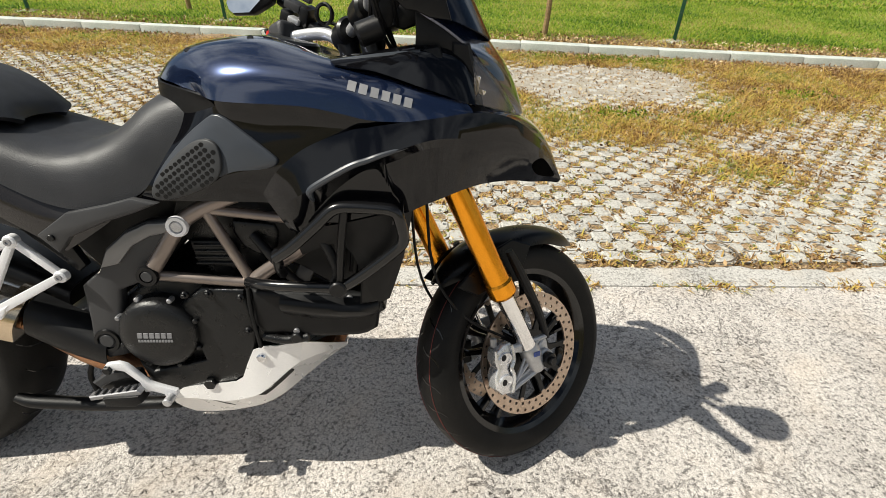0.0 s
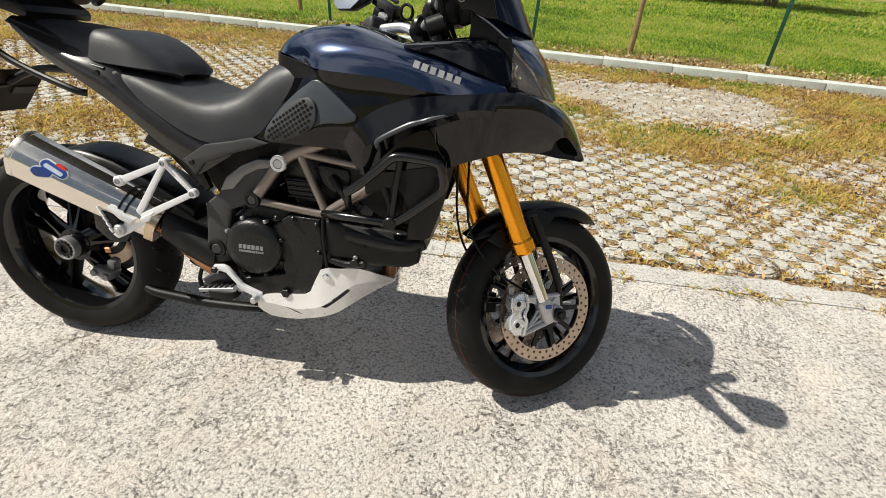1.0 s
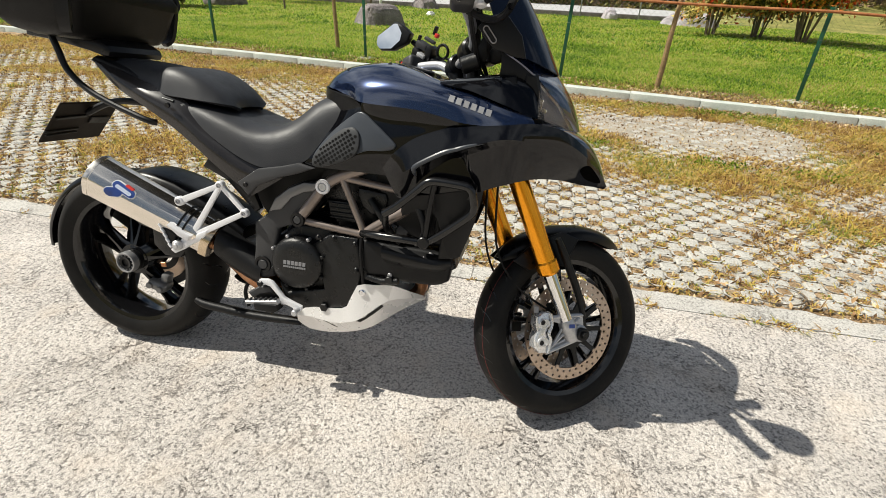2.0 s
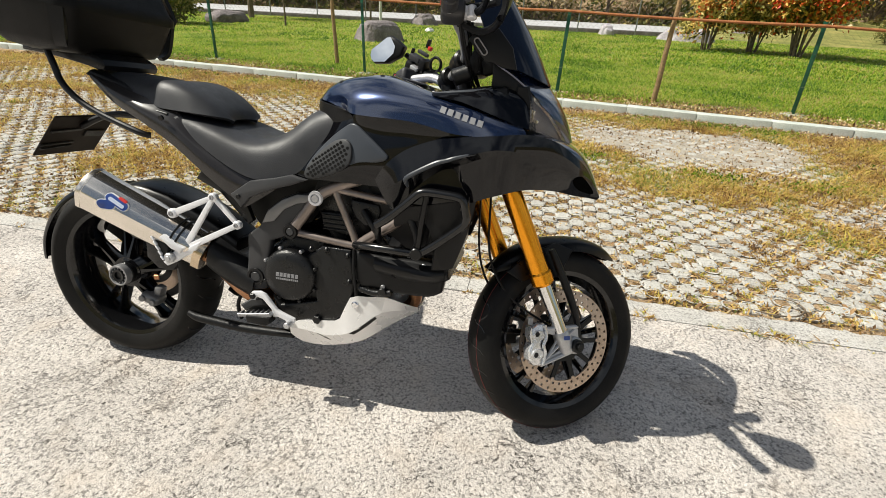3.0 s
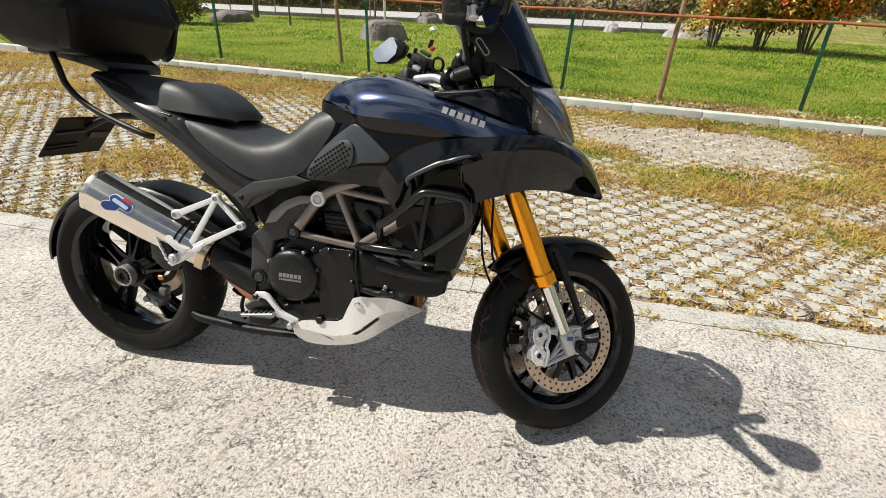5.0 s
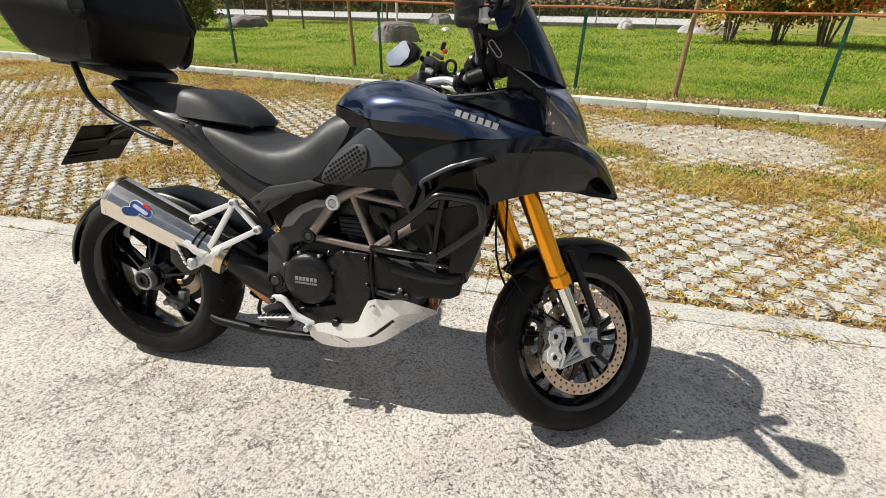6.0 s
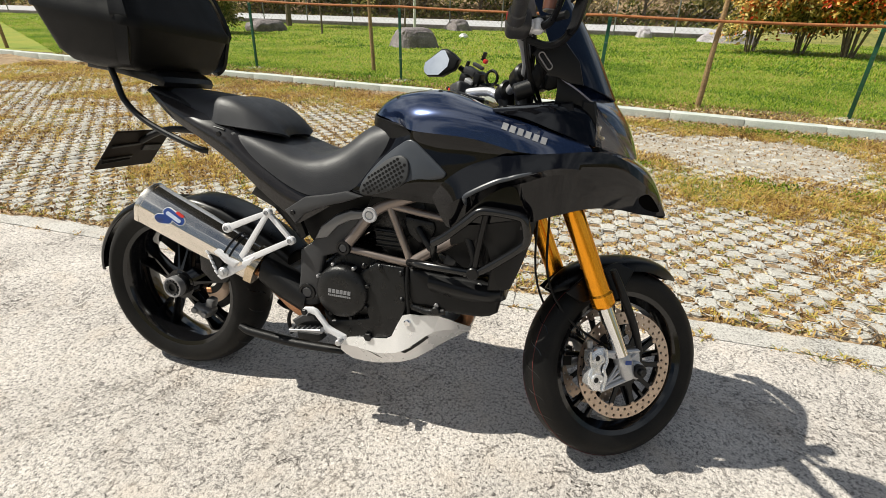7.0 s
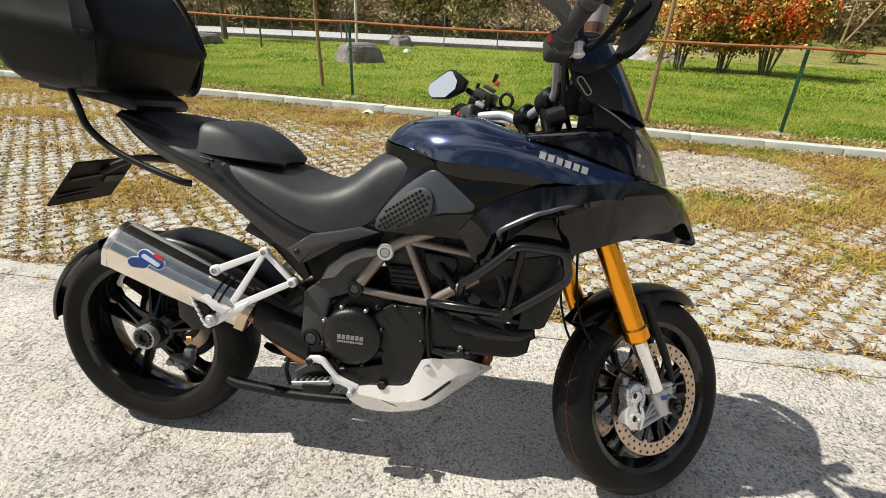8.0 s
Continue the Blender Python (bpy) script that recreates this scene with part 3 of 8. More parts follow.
for a, b in zip(px, px[1:]):
    bm = bmesh.new()
    k = a - 0.98
    while k < b:
        for way in (0, 1):
            x0, x1, z0, z1 = k, k + 0.98, 0.10, 1.08
            lo, hi = max(a, x0), min(b, x1)
            if hi - lo > 0.02:
                f0, f1 = (lo - x0) / 0.98, (hi - x0) / 0.98
                if way:
                    f0, f1 = 1 - f0, 1 - f1
                tube(bm, [(lo, fence_y(lo) - 0.012, z0 + (z1 - z0) * f0), (hi, fence_y(hi) - 0.012, z0 + (z1 - z0) * f1)], 0.0006, 3)
        k += 0.07
    part("netting_panel", bm, M["netting"], netting)


def stake(x, y, h, tx, ty):
    bm = bmesh.new()
    pts = [(0.012 * noise.noise((x, i, 0)), 0.012 * noise.noise((x, i, 5)), -0.05 + (h + 0.05) * i / 6) for i in range(7)]
    tube(bm, pts, [0.036 - 0.002 * i for i in range(7)], 9, 2)
    return solid("wooden_stake", bm, M["stake"], "round weathered brown wooden stake behind the kerb", "stake", "stakes behind the fence", m=pose(x, y, 0.07, ty, tx, 0))


stake(2.75, 5.87, 1.75, 2.0, 1.0)
stake(-2.26, 7.30, 1.75, -2.0, 0.0)
stake(-10.95, 7.5, 1.7, -2.0, 0.0)


# ---- rocks on the lawn ----
def rock(name, x, y, sx, sy, sz, seed, material, label, category="rock", lumps=1.0):
    bm = bmesh.new()
    bmesh.ops.create_icosphere(bm, subdivisions=4, radius=1.0)
    off = Vector((seed * 7.3, seed * 3.1, seed))
    for v in bm.verts:
        p = v.co.copy()
        k = 1 + lumps * (0.22 * noise.noise(p * 0.9 + off) + 0.16 * noise.noise(p * 2.2 + off)) + 0.06 * noise.noise(p * 6 + off)
        f = noise.cell(p * 1.4 + off) * 0.08 * lumps
        p = Vector([math.copysign(abs(c) ** (0.62 if lumps > 0.9 else 0.36), c) for c in p])
        v.co = Vector((p.x * sx * (1.0 - 0.22 * p.z), p.y * sy * (1.0 - 0.22 * p.z), max(p.z, -0.35) * sz)) * 0.88 * (k + f)
    return solid(name, bm, material, label, category, "rocks on the lawn", m=pose(x, y, 0.07 + sz * 0.22, 0, 0, seed * 40), sharp=60)


rock("boulder", -3.12, 12.2, 0.66, 0.46, 0.43, 1.0, M["rock"], "grey-brown boulder on the mown lawn", lumps=0.35)
rock("boulder", -9.9, 15.8, 0.85, 0.5, 0.36, 2.0, M["rock"], "dark grey boulder on the lawn near the road")
rock("boulder", -4.0, 20.6, 0.8, 0.5, 0.38, 3.0, M["rock"], "dark boulder at the road's edge")
rock("boulder", 5.9, 18.9, 0.95, 0.6, 0.42, 4.0, M["rock_pale"], "pale lilac-grey boulder behind the red bushes")
rock("boulder", 9.4, 24.0, 0.7, 0.5, 0.4, 5.0, M["rock"], "dark grey boulder behind the shrubs")
rock("white_stone", -2.8, 16.5, 0.17, 0.13, 0.12, 6.0, M["white_stone"], "small white stone lying on the lawn", "stone")
rock("white_stone", 3.3, 20.2, 0.34, 0.3, 0.34, 7.0, M["rock_pale"], "pale rough stone near the road", "stone")
rock("boulder", -12.5, 15.5, 0.5, 0.45, 0.35, 8.0, M["rock"], "dark boulder on the far lawn")


# ---- motorcycle: x forward from the rear axle, y to its left, z up; it leans on its stand ----
bike = thing("motorcycle", pose(0, 0.048, 0, -10.2, 0, 0), "midnight-blue and black touring motorcycle with gold forks, parked leaning", "motorcycle")
STEER = 35.0
HEAD = Vector((1.612, 0, 0))
AXIS = Vector((-0.4305, 0, 0.9026))
S = Matrix.Translation(HEAD) @ Matrix.Rotation(radians(STEER), 4, AXIS) @ Matrix.Translation(-HEAD)


def turned(bm):
    bm.transform(S)
    return bm


def F(name, bm, material, parent=None, label="", sharp=32):
    """A part that steers with the fork."""
    return P(name, turned(bm), material, parent, label, sharp, wide=False)


def P(name, bm, material, parent=None, label="", sharp=32, wide=True):
    """A part of the machine. wide: its flanks stand out by the width of the frame rails."""
    if wide:
        for v in bm.verts:
            k = min(1.0, abs(v.co.y) / 0.10)
            k = k * k * (3 - 2 * k)
            v.co.y += math.copysign(0.028 * k, v.co.y)
            v.co.z -= 0.005 * k
    return part(name, bm, M[material], parent or bike, label, sharp)


# wheels
def wheel(name, centre, R, width, rim_r, spokes, m, hub_r, label, inset=-0.06, blade=1.0):
    c = Matrix.Translation(centre)
    bm = bmesh.new()
    w = width * 0.40
    ring(bm, [(rim_r + 0.004, -w), (rim_r + 0.006, -w + 0.008), (rim_r - 0.012, -w + 0.016), (rim_r - 0.022, -w * 0.4), (rim_r - 0.022, w * 0.4), (rim_r - 0.012, w - 0.016),
              (rim_r + 0.006, w - 0.008), (rim_r + 0.004, w), (rim_r - 0.010, w - 0.004), (rim_r - 0.030, w * 0.45), (rim_r - 0.030, -w * 0.45), (rim_r - 0.010, -w + 0.004)], 64, c)
    ring(bm, [(hub_r, -width * 0.28), (hub_r, width * 0.28), (0.02, width * 0.28), (0.02, -width * 0.28)], 32, c)
    bm.transform(m)
    wh = P(name, bm, "rim", label=label, wide=False)
    for i in range(spokes):
        for d in (-0.16, 0.16):
            a = 2 * math.pi * i / spokes + 0.3
            q = a + d
            s = Vector((hub_r * 0.8 * math.cos(a + d * 0.5), -width * 0.08, hub_r * 0.8 * math.sin(a + d * 0.5)))
            e = Vector(((rim_r - 0.02) * math.cos(q), width * inset, (rim_r - 0.02) * math.sin(q)))
            b = bmesh.new()
            side = (e - s).cross(Vector((0, 1, 0))).normalized()
            loops = []
            for k, (ww, tt) in enumerate(((0.014, 0.020), (0.008, 0.014), (0.007, 0.012), (0.012, 0.018))):
                o = s.lerp(e, (0, 0.3, 0.75, 1.0)[k]) + Vector((0, -0.006 if k in (1, 2) else 0, 0))
                loops.append([o + side * ww * x + Vector((0, tt * blade * y, 0)) for x, y in ((-1, -0.5), (-0.5, -1), (0.5, -1), (1, -0.5), (1, 0.6), (-1, 0.6))])
            rings(b, loops)
            b.transform(m @ c)
            P("spoke", b, "rim", wh, wide=False)
    bm = bmesh.new()
    prof = []
    for i in range(17):
        a = math.pi * i / 16
        y = -math.cos(a) * width / 2
        crown = math.sin(a) ** 0.62
        prof.append((rim_r + 0.006 + (R - rim_r - 0.006) * crown, y * (0.96 if i in (0, 16) else 1)))
    prof[0] = (rim_r + 0.004, -width * 0.40)
    prof[-1] = (rim_r + 0.004, width * 0.40)
    prof += [(rim_r + 0.02, width * 0.30), (rim_r + 0.02, -width * 0.30)]
    ring(bm, prof, 96, c)
    bm.transform(m)
    P("tyre", bm, "rubber", wh, "black road tyre with worn brownish tread", 60, wide=False)
    if width < 0.15:
        for y in (-0.24, 0.24):
            r = rim_r + 0.006 + (R - rim_r - 0.006) * math.sin(math.acos(-2 * y)) ** 0.62
            bm = bmesh.new()
            ring(bm, [(r + 0.0006, width * (y - 0.008)), (r + 0.0012, width * y), (r + 0.0006, width * (y + 0.008)), (r - 0.002, width * y)], 90, m @ c)
            P("tread_stripe", bm, "stripe", wh, "thin faded red line on the tread", wide=False)
    # sipes in the tread
    bm = bmesh.new()
    for i in range(26):
        for s in (-1, 1):
            a0 = 2 * math.pi * (i + (0.5 if s > 0 else 0)) / 26
            loops = []
            for k in range(7):
                t = k / 6
                y = s * width * (0.04 + 0.36 * t)
                pp = math.acos(max(-1, min(1, -2 * y / width)))
                r = rim_r + 0.006 + (R - rim_r - 0.006) * math.sin(pp) ** 0.62 + 0.0006
                a = a0 + 0.16 * t * t + 0.03 * math.sin(t * 5)
                da = 0.0022 / R * (1 - 0.4 * abs(t - 0.5))
                loops.append([Vector((r * math.cos(a + da * g), y, r * math.sin(a + da * g))) for g in (-1, 1)])
            rings(bm, loops, closed_loop=False)
    bm.transform(m @ c)
    P("tread_groove", bm, "rim", wh, "dark curved tread grooves", wide=False)
    return wh


rear_c = (-0.0145, 0, 0.304)
rear = wheel("rear_wheel", rear_c, 0.319, 0.188, 0.230, 5, Matrix(), 0.055, "gloss black five-spoke rear wheel", 0.10, 2.0)
bm = bmesh.new()
disc(bm, (-0.0145, -0.050, 0.304), (0, 1, 0), 0.040, 0.05, 24, 0.004)
disc(bm, (-0.0145, -0.080, 0.304), (0, 1, 0), 0.033, 0.02, 24, 0.003)
P("hub", bm, "black_satin", rear, wide=False)
bm = bmesh.new()
ring(bm, [(0.0315, -0.097), (0.036, -0.097), (0.038, -0.093), (0.038, -0.070), (0.0295, -0.070), (0.0295, -0.093)], 36, Matrix.Translation(rear_c))
for i in range(12):
    a = 2 * math.pi * i / 12
    box(bm, (0.006, 0.004, 0.004), Matrix.Translation(Vector(rear_c) + Vector((0.0265 * math.cos(a), -0.092, 0.0265 * math.sin(a)))) @ Matrix.Rotation(-a, 4, "Y"), 0.0005, 1)
P("axle_nut", bm, "mid_alloy", rear, "bare metal axle nut about a dark hollow", wide=False)
bm = bmesh.new()
ring(bm, [(0.022, -0.098), (0.024, -0.094), (0.024, -0.080), (0.014, -0.080), (0.014, -0.096)], 28, Matrix.Translation(rear_c))
P("axle_core", bm, "black_satin", rear, wide=False)
bm = bmesh.new()
ring(bm, [(0.122, 0.070), (0.122, 0.075), (0.085, 0.075), (0.085, 0.070)], 40, Matrix.Translation(rear_c))
P("brake_disc", bm, "disc", rear, wide=False)

front_c = (1.502, 0, 0.280)
front = wheel("front_wheel", front_c, 0.2925, 0.122, 0.214, 5, S, 0.045, "black front wheel turned to the left")


def drilled(bm, r0, r1, n, rows, y0, y1, hole, m):
    """A ring-shaped disc with rows of round holes through it."""
    for rr in range(rows):
        ra, rb = r0 + (r1 - r0) * rr / rows, r0 + (r1 - r0) * (rr + 1) / rows
        for i in range(n):
            a0, a1 = 2 * math.pi * (i + 0.5 * rr) / n, 2 * math.pi * (i + 1 + 0.5 * rr) / n
            am, rm = (a0 + a1) / 2, (ra + rb) / 2
            out = [(a0, ra), (am, ra), (a1, ra), (a1, rm), (a1, rb), (am, rb), (a0, rb), (a0, rm)]
            inn = []
            for k in range(8):
                q = -3 * math.pi / 4 + k * math.pi / 4
                inn.append((am + hole * math.cos(q) / rm, rm + hole * math.sin(q)))
            front_side = [bm.verts.new(m @ Vector((r * math.cos(a), y0, r * math.sin(a)))) for a, r in out]
            front_in = [bm.verts.new(m @ Vector((r * math.cos(a), y0, r * math.sin(a)))) for a, r in inn]
            back_in = [bm.verts.new(m @ Vector((r * math.cos(a), y1, r * math.sin(a)))) for a, r in inn]
            for k in range(8):
                j = (k + 1) % 8
                bm.faces.new((front_side[k], front_side[j], front_in[j], front_in[k]))
                bm.faces.new((front_in[k], front_in[j], back_in[j], back_in[k]))
    for ra in (r0, r1):
        loops = [[m @ Vector((ra * math.cos(a), y, ra * math.sin(a))) for y in (y0, y1)] for a in (2 * math.pi * i / 72 for i in range(73))]
        rings(bm, loops, closed_loop=False)
    return bm


for s in (-1, 1):
    y = s * 0.062
    bm = bmesh.new()
    drilled(bm, 0.124, 0.160, 36, 2, y - 0.0025, y + 0.0025, 0.0042, Matrix.Translation(front_c))
    F("brake_disc", bm, "disc", front, "drilled brake disc with warm brown steel sheen", 50)
    for i in range(10):
        a = 2 * math.pi * i / 10
        b = bmesh.new()
        slab(b, [(0.050, -0.012), (0.085, -0.007), (0.118, -0.008), (0.128, -0.004), (0.128, 0.004), (0.118, 0.008), (0.085, 0.007), (0.050, 0.012)], y - 0.003, y + 0.003, 0.001, 1)
        b.transform(Matrix.Translation(front_c) @ Matrix.Rotation(a, 4, "Y"))
        F("carrier_arm", b, "black_satin", front)
    bm = bmesh.new()
    ring(bm, [(0.062, y - 0.004), (0.062, y + 0.004), (0.04, y + 0.004), (0.04, y - 0.004)], 30, Matrix.Translation(front_c))
    F("disc_carrier", bm, "black_satin", front)
    for i in range(10):
        a = 2 * math.pi * i / 10
        bm = bmesh.new()
        disc(bm, Vector(front_c) + Vector((0.122 * math.cos(a), y, 0.122 * math.sin(a))), (0, 1, 0), 0.007, 0.010, 10, 0.001)
        F("disc_bobbin", bm, "disc", front)

# fork legs
UP = AXIS
FWD = Vector((0.9026, 0, 0.4305))
AX = Vector(front_c)
for s in (-1, 1):
    base = AX + Vector((0, s * 0.105, 0)) - FWD * 0.026
    bm = bmesh.new()
    tube(bm, [base + UP * k for k in (0.215, 0.222, 0.252, 0.258, 0.30, 0.42, 0.60, 0.78)], [0.029, 0.0335, 0.0335, 0.0295, 0.0285, 0.0280, 0.0285, 0.0285], 24)
    leg = F("fork_leg", bm, "gold", label="gold anodised upper fork tube")
    bm = bmesh.new()
    tube(bm, [base + UP * k for k in (0.045, 0.22)], 0.0215, 20)
    F("stanchion", bm, "chrome", leg, "bright chromed inner fork tube")
    bm = bmesh.new()
    tube(bm, [base + UP * k for k in (-0.012, 0.0, 0.030, 0.052, 0.060)], [0.020, 0.024, 0.026, 0.025, 0.0225], 20)
    F("axle_clamp", bm, "silver", leg, "cast aluminium axle clamp")
    bm = bmesh.new()
    slab(bm, [(0.012, 0.056), (-0.070, 0.060), (-0.112, 0.066), (-0.120, 0.050), (-0.070, 0.042), (-0.030, 0.014), (-0.040, -0.012), (-0.085, -0.048), (-0.112, -0.060), (-0.100, -0.078), (-0.070, -0.066), (0.0, -0.024), (0.022, 0.0)], s * 0.098, s * 0.108, 0.003, 2)
    for a, b, c in (((0.014, 0.056), (-0.115, 0.062), 0.0075), ((0.0, -0.016), (-0.105, -0.070), 0.0085), ((0.002, 0.050), (-0.098, -0.062), 0.0055), ((-0.035, 0.056), (-0.085, -0.050), 0.0040)):
        tube(bm, [(a[0], s * 0.108, a[1]), (b[0], s * 0.108, b[1])], c, 8)
    disc(bm, (0.0, s * 0.106, 0.0), (0, 1, 0), 0.026, 0.030, 20, 0.004)
    for v in bm.verts:
        if v.co.x < -0.04:
            v.co.z *= 0.80
            v.co.x -= 0.010
    bm.transform(Matrix.Translation(AX))
    F("caliper_bracket", bm, "silver", leg, "ribbed aluminium caliper bracket")
    bm = bmesh.new()
    disc(bm, AX + Vector((0, s * 0.122, 0)), (0, 1, 0), 0.020, 0.030, 20, 0.003)
    disc(bm, AX + Vector((0, s * 0.140, 0)), (0, 1, 0), 0.011, 0.012, 6, 0.001)
    F("axle_end", bm, "black_satin", leg)
    # caliper
    bm = bmesh.new()
    slab(bm, [(-0.100, 0.080), (-0.128, 0.082), (-0.148, 0.064), (-0.150, 0.030), (-0.143, 0.004), (-0.152, -0.022), (-0.150, -0.062), (-0.132, -0.086), (-0.106, -0.088), (-0.094, -0.064), (-0.100, -0.030), (-0.110, -0.002), (-0.100, 0.028), (-0.092, 0.056)],
         s * 0.078, s * 0.118, 0.008, 3)
    for h in (0.036, -0.038):
        disc(bm, (-0.124, s * 0.118, h), (0, 1, 0), 0.021, 0.008, 20, 0.003)
        ring(bm, [(0.013, -0.002), (0.016, 0.006), (0.019, 0.006), (0.019, -0.002)], 18, Matrix.Translation((-0.124, s * 0.121, h)))
    tube(bm, [(-0.104, s * 0.119, 0.076), (-0.098, s * 0.121, 0.030), (-0.106, s * 0.121, -0.002), (-0.098, s * 0.121, -0.034), (-0.104, s * 0.119, -0.082)], 0.0055, 8, 3)
    bm.transform(Matrix.Translation(AX + Vector((-0.014, 0, 0.008))) @ Matrix.Diagonal((0.95, 1, 0.74, 1)))
    cal = F("brake_caliper", bm, "caliper", label="bright silver radial brake caliper")
    # black discs on the face paint the shade of two recesses
    for h in (0.052, -0.050):
        bm = bmesh.new()
        disc(bm, (-0.138, s * 0.1215, h * 0.60 + 0.008), (0, 1, 0), 0.008, 0.004, 14, 0.001)
        bm.transform(Matrix.Translation(AX))
        F("recess_shade", bm, "black", cal)
    bm = bmesh.new()
    disc(bm, (-0.150, s * 0.100, 0.074), (0, 0, 1), 0.008, 0.022, 8, 0.002)
    bm.transform(Matrix.Translation(AX))
    F("hose_fitting", bm, "mid_alloy", cal)
    bm = bmesh.new()
    box(bm, (0.020, 0.002, 0.012), Matrix.Translation(base + UP * 0.042 + Vector((0, s * 0.0262, 0))), 0.0006, 1)
    F("sticker", bm, "badge", leg, "small blue sticker")
    bm = bmesh.new()
    slab(bm, [(-0.105, 0.03), (-0.145, 0.03), (-0.145, -0.03), (-0.105, -0.03)], s * 0.050, s * 0.080, 0.003, 1)
    bm.transform(Matrix.Translation(AX))
    F("brake_pads", bm, "black_satin", cal)
    # guard beside the stanchion
    bm = bmesh.new()
    g = AX + Vector((0, s * 0.108, 0)) + FWD * 0.034
    tube(bm, [g + UP * 0.04, g + UP * 0.12 + FWD * 0.008, g + UP * 0.24 + FWD * 0.004, g + UP * 0.30], [0.008, 0.011, 0.012, 0.009], 10, 3)
    F("fork_guard", bm, "black", leg)

# front mudguard
bm = bmesh.new()
st = []
for k in range(13):
    a = radians(51 + 87 * k / 12)
    w = 0.006 + 0.066 * math.sin(math.pi * min(1, max(0, (k + 0.1) / 12.4))) ** 0.62
    r = 0.309 + 0.010 * abs(k - 6) / 6 + 0.008 * max(0.0, (5 - k) / 5) ** 1.6
    c = [(-w, -0.030), (-w * 0.92, -0.006), (-w * 0.5, 0.008), (0, 0.013), (w * 0.5, 0.008), (w * 0.92, -0.006), (w, -0.030)]
    q = min(1.0, w / 0.045) ** 1.3
    st.append([AX + Vector(((r + d * q) * math.cos(a), y, (r + d * q) * math.sin(a))) for y, d in c])
skin(bm, st, 2, 3, 0.003)
mud = F("front_mudguard", bm, "mudguard", label="gloss black front mudguard with pointed ends")
for s in (-1, 1):
    bm = bmesh.new()
    slab(bm, [(-0.225, 0.215), (-0.15, 0.275), (-0.06, 0.305), (0.0, 0.285), (-0.045, 0.20), (-0.11, 0.20), (-0.17, 0.185)], s * 0.070, s * 0.078, 0.003, 1)
    bm.transform(Matrix.Translation(AX))
    F("mudguard_side", bm, "mudguard", mud)
for s in (-1, 1):
    bm = bmesh.new()
    h0 = AX + Vector((-0.10, s * 0.08, 0.07))
    tube(bm, [h0, AX + Vector((-0.20, s * 0.055, 0.14)), AX + Vector((-0.262, s * 0.035, 0.26)), AX + Vector((-0.270, s * 0.035, 0.46)), AX + Vector((-0.30, s * 0.03, 0.60))], 0.0035, 7, 4)
    F("brake_hose", bm, "black", label="thin black rubber brake hose")

# yokes and steering head
for k, t in ((0.55, 0.045), (0.765, 0.030)):
    bm = bmesh.new()
    c = AX - FWD * 0.026 + UP * k
    b = bmesh.new()
    slab(b, [(0.042, 0.10), (0.042, -0.10), (0.02, -0.142), (-0.03, -0.142), (-0.065, -0.05), (-0.065, 0.05), (-0.03, 0.142), (0.02, 0.142)], -t / 2, t / 2, 0.005, 2)
    b.transform(Matrix(((FWD.x, UP.x, 0, c.x), (0, 0, -1, c.y), (FWD.z, UP.z, 0, c.z), (0, 0, 0, 1))))
    merge(bm, b)
    F("fork_yoke", bm, "black_satin")
bm = bmesh.new()
tube(bm, [AX - FWD * 0.04 + UP * 0.53, AX - FWD * 0.04 + UP * 0.80], 0.034, 18)
P("steering_head", bm, "bronze")


# tank
def full(half):
    """A row of (x, w, h) points from the middle outwards, completed to both sides."""
    return [(x, -w, h) for x, w, h in half[::-1]] + [(x, w, h) for x, w, h in half[1:]]


bm = bmesh.new()
skin(bm, [full(r) for r in (
    [(0.726, 0, 0.962), (0.740, 0.075, 0.960), (0.765, 0.112, 0.956), (0.795, 0.138, 0.952), (0.815, 0.152, 0.947)],
    [(0.752, 0, 0.994), (0.768, 0.085, 0.988), (0.800, 0.128, 0.975), (0.828, 0.155, 0.958), (0.846, 0.168, 0.940)],
    [(0.800, 0, 1.018), (0.815, 0.095, 1.012), (0.846, 0.148, 0.990), (0.866, 0.180, 0.962), (0.880, 0.195, 0.930)],
    [(0.870, 0, 1.032), (0.880, 0.102, 1.027), (0.895, 0.155, 1.004), (0.912, 0.193, 0.968), (0.925, 0.206, 0.927)],
    [(0.945, 0, 1.036), (0.950, 0.106, 1.032), (0.955, 0.156, 1.013), (0.970, 0.199, 0.975), (0.985, 0.212, 0.926)],
    [(1.005, 0, 1.020), (1.010, 0.110, 1.021), (1.020, 0.162, 1.006), (1.035, 0.205, 0.972), (1.050, 0.217, 0.923)],
    [(1.050, 0, 1.000), (1.060, 0.118, 1.005), (1.075, 0.168, 0.998), (1.095, 0.210, 0.964), (1.108, 0.220, 0.913)],
    [(1.075, 0, 0.990), (1.090, 0.130, 0.996), (1.120, 0.176, 0.988), (1.160, 0.212, 0.952), (1.168, 0.224, 0.902)],
    [(1.090, 0, 0.982), (1.110, 0.140, 0.988), (1.200, 0.186, 0.970), (1.245, 0.206, 0.936), (1.254, 0.218, 0.902)],
    [(1.100, 0, 0.975), (1.120, 0.148, 0.982), (1.300, 0.180, 0.943), (1.335, 0.188, 0.925), (1.342, 0.194, 0.913)])], 5, 5, 0.004)
tank = P("fuel_tank", bm, "blue", label="midnight-blue metallic painted fuel tank", wide=False, sharp=60)


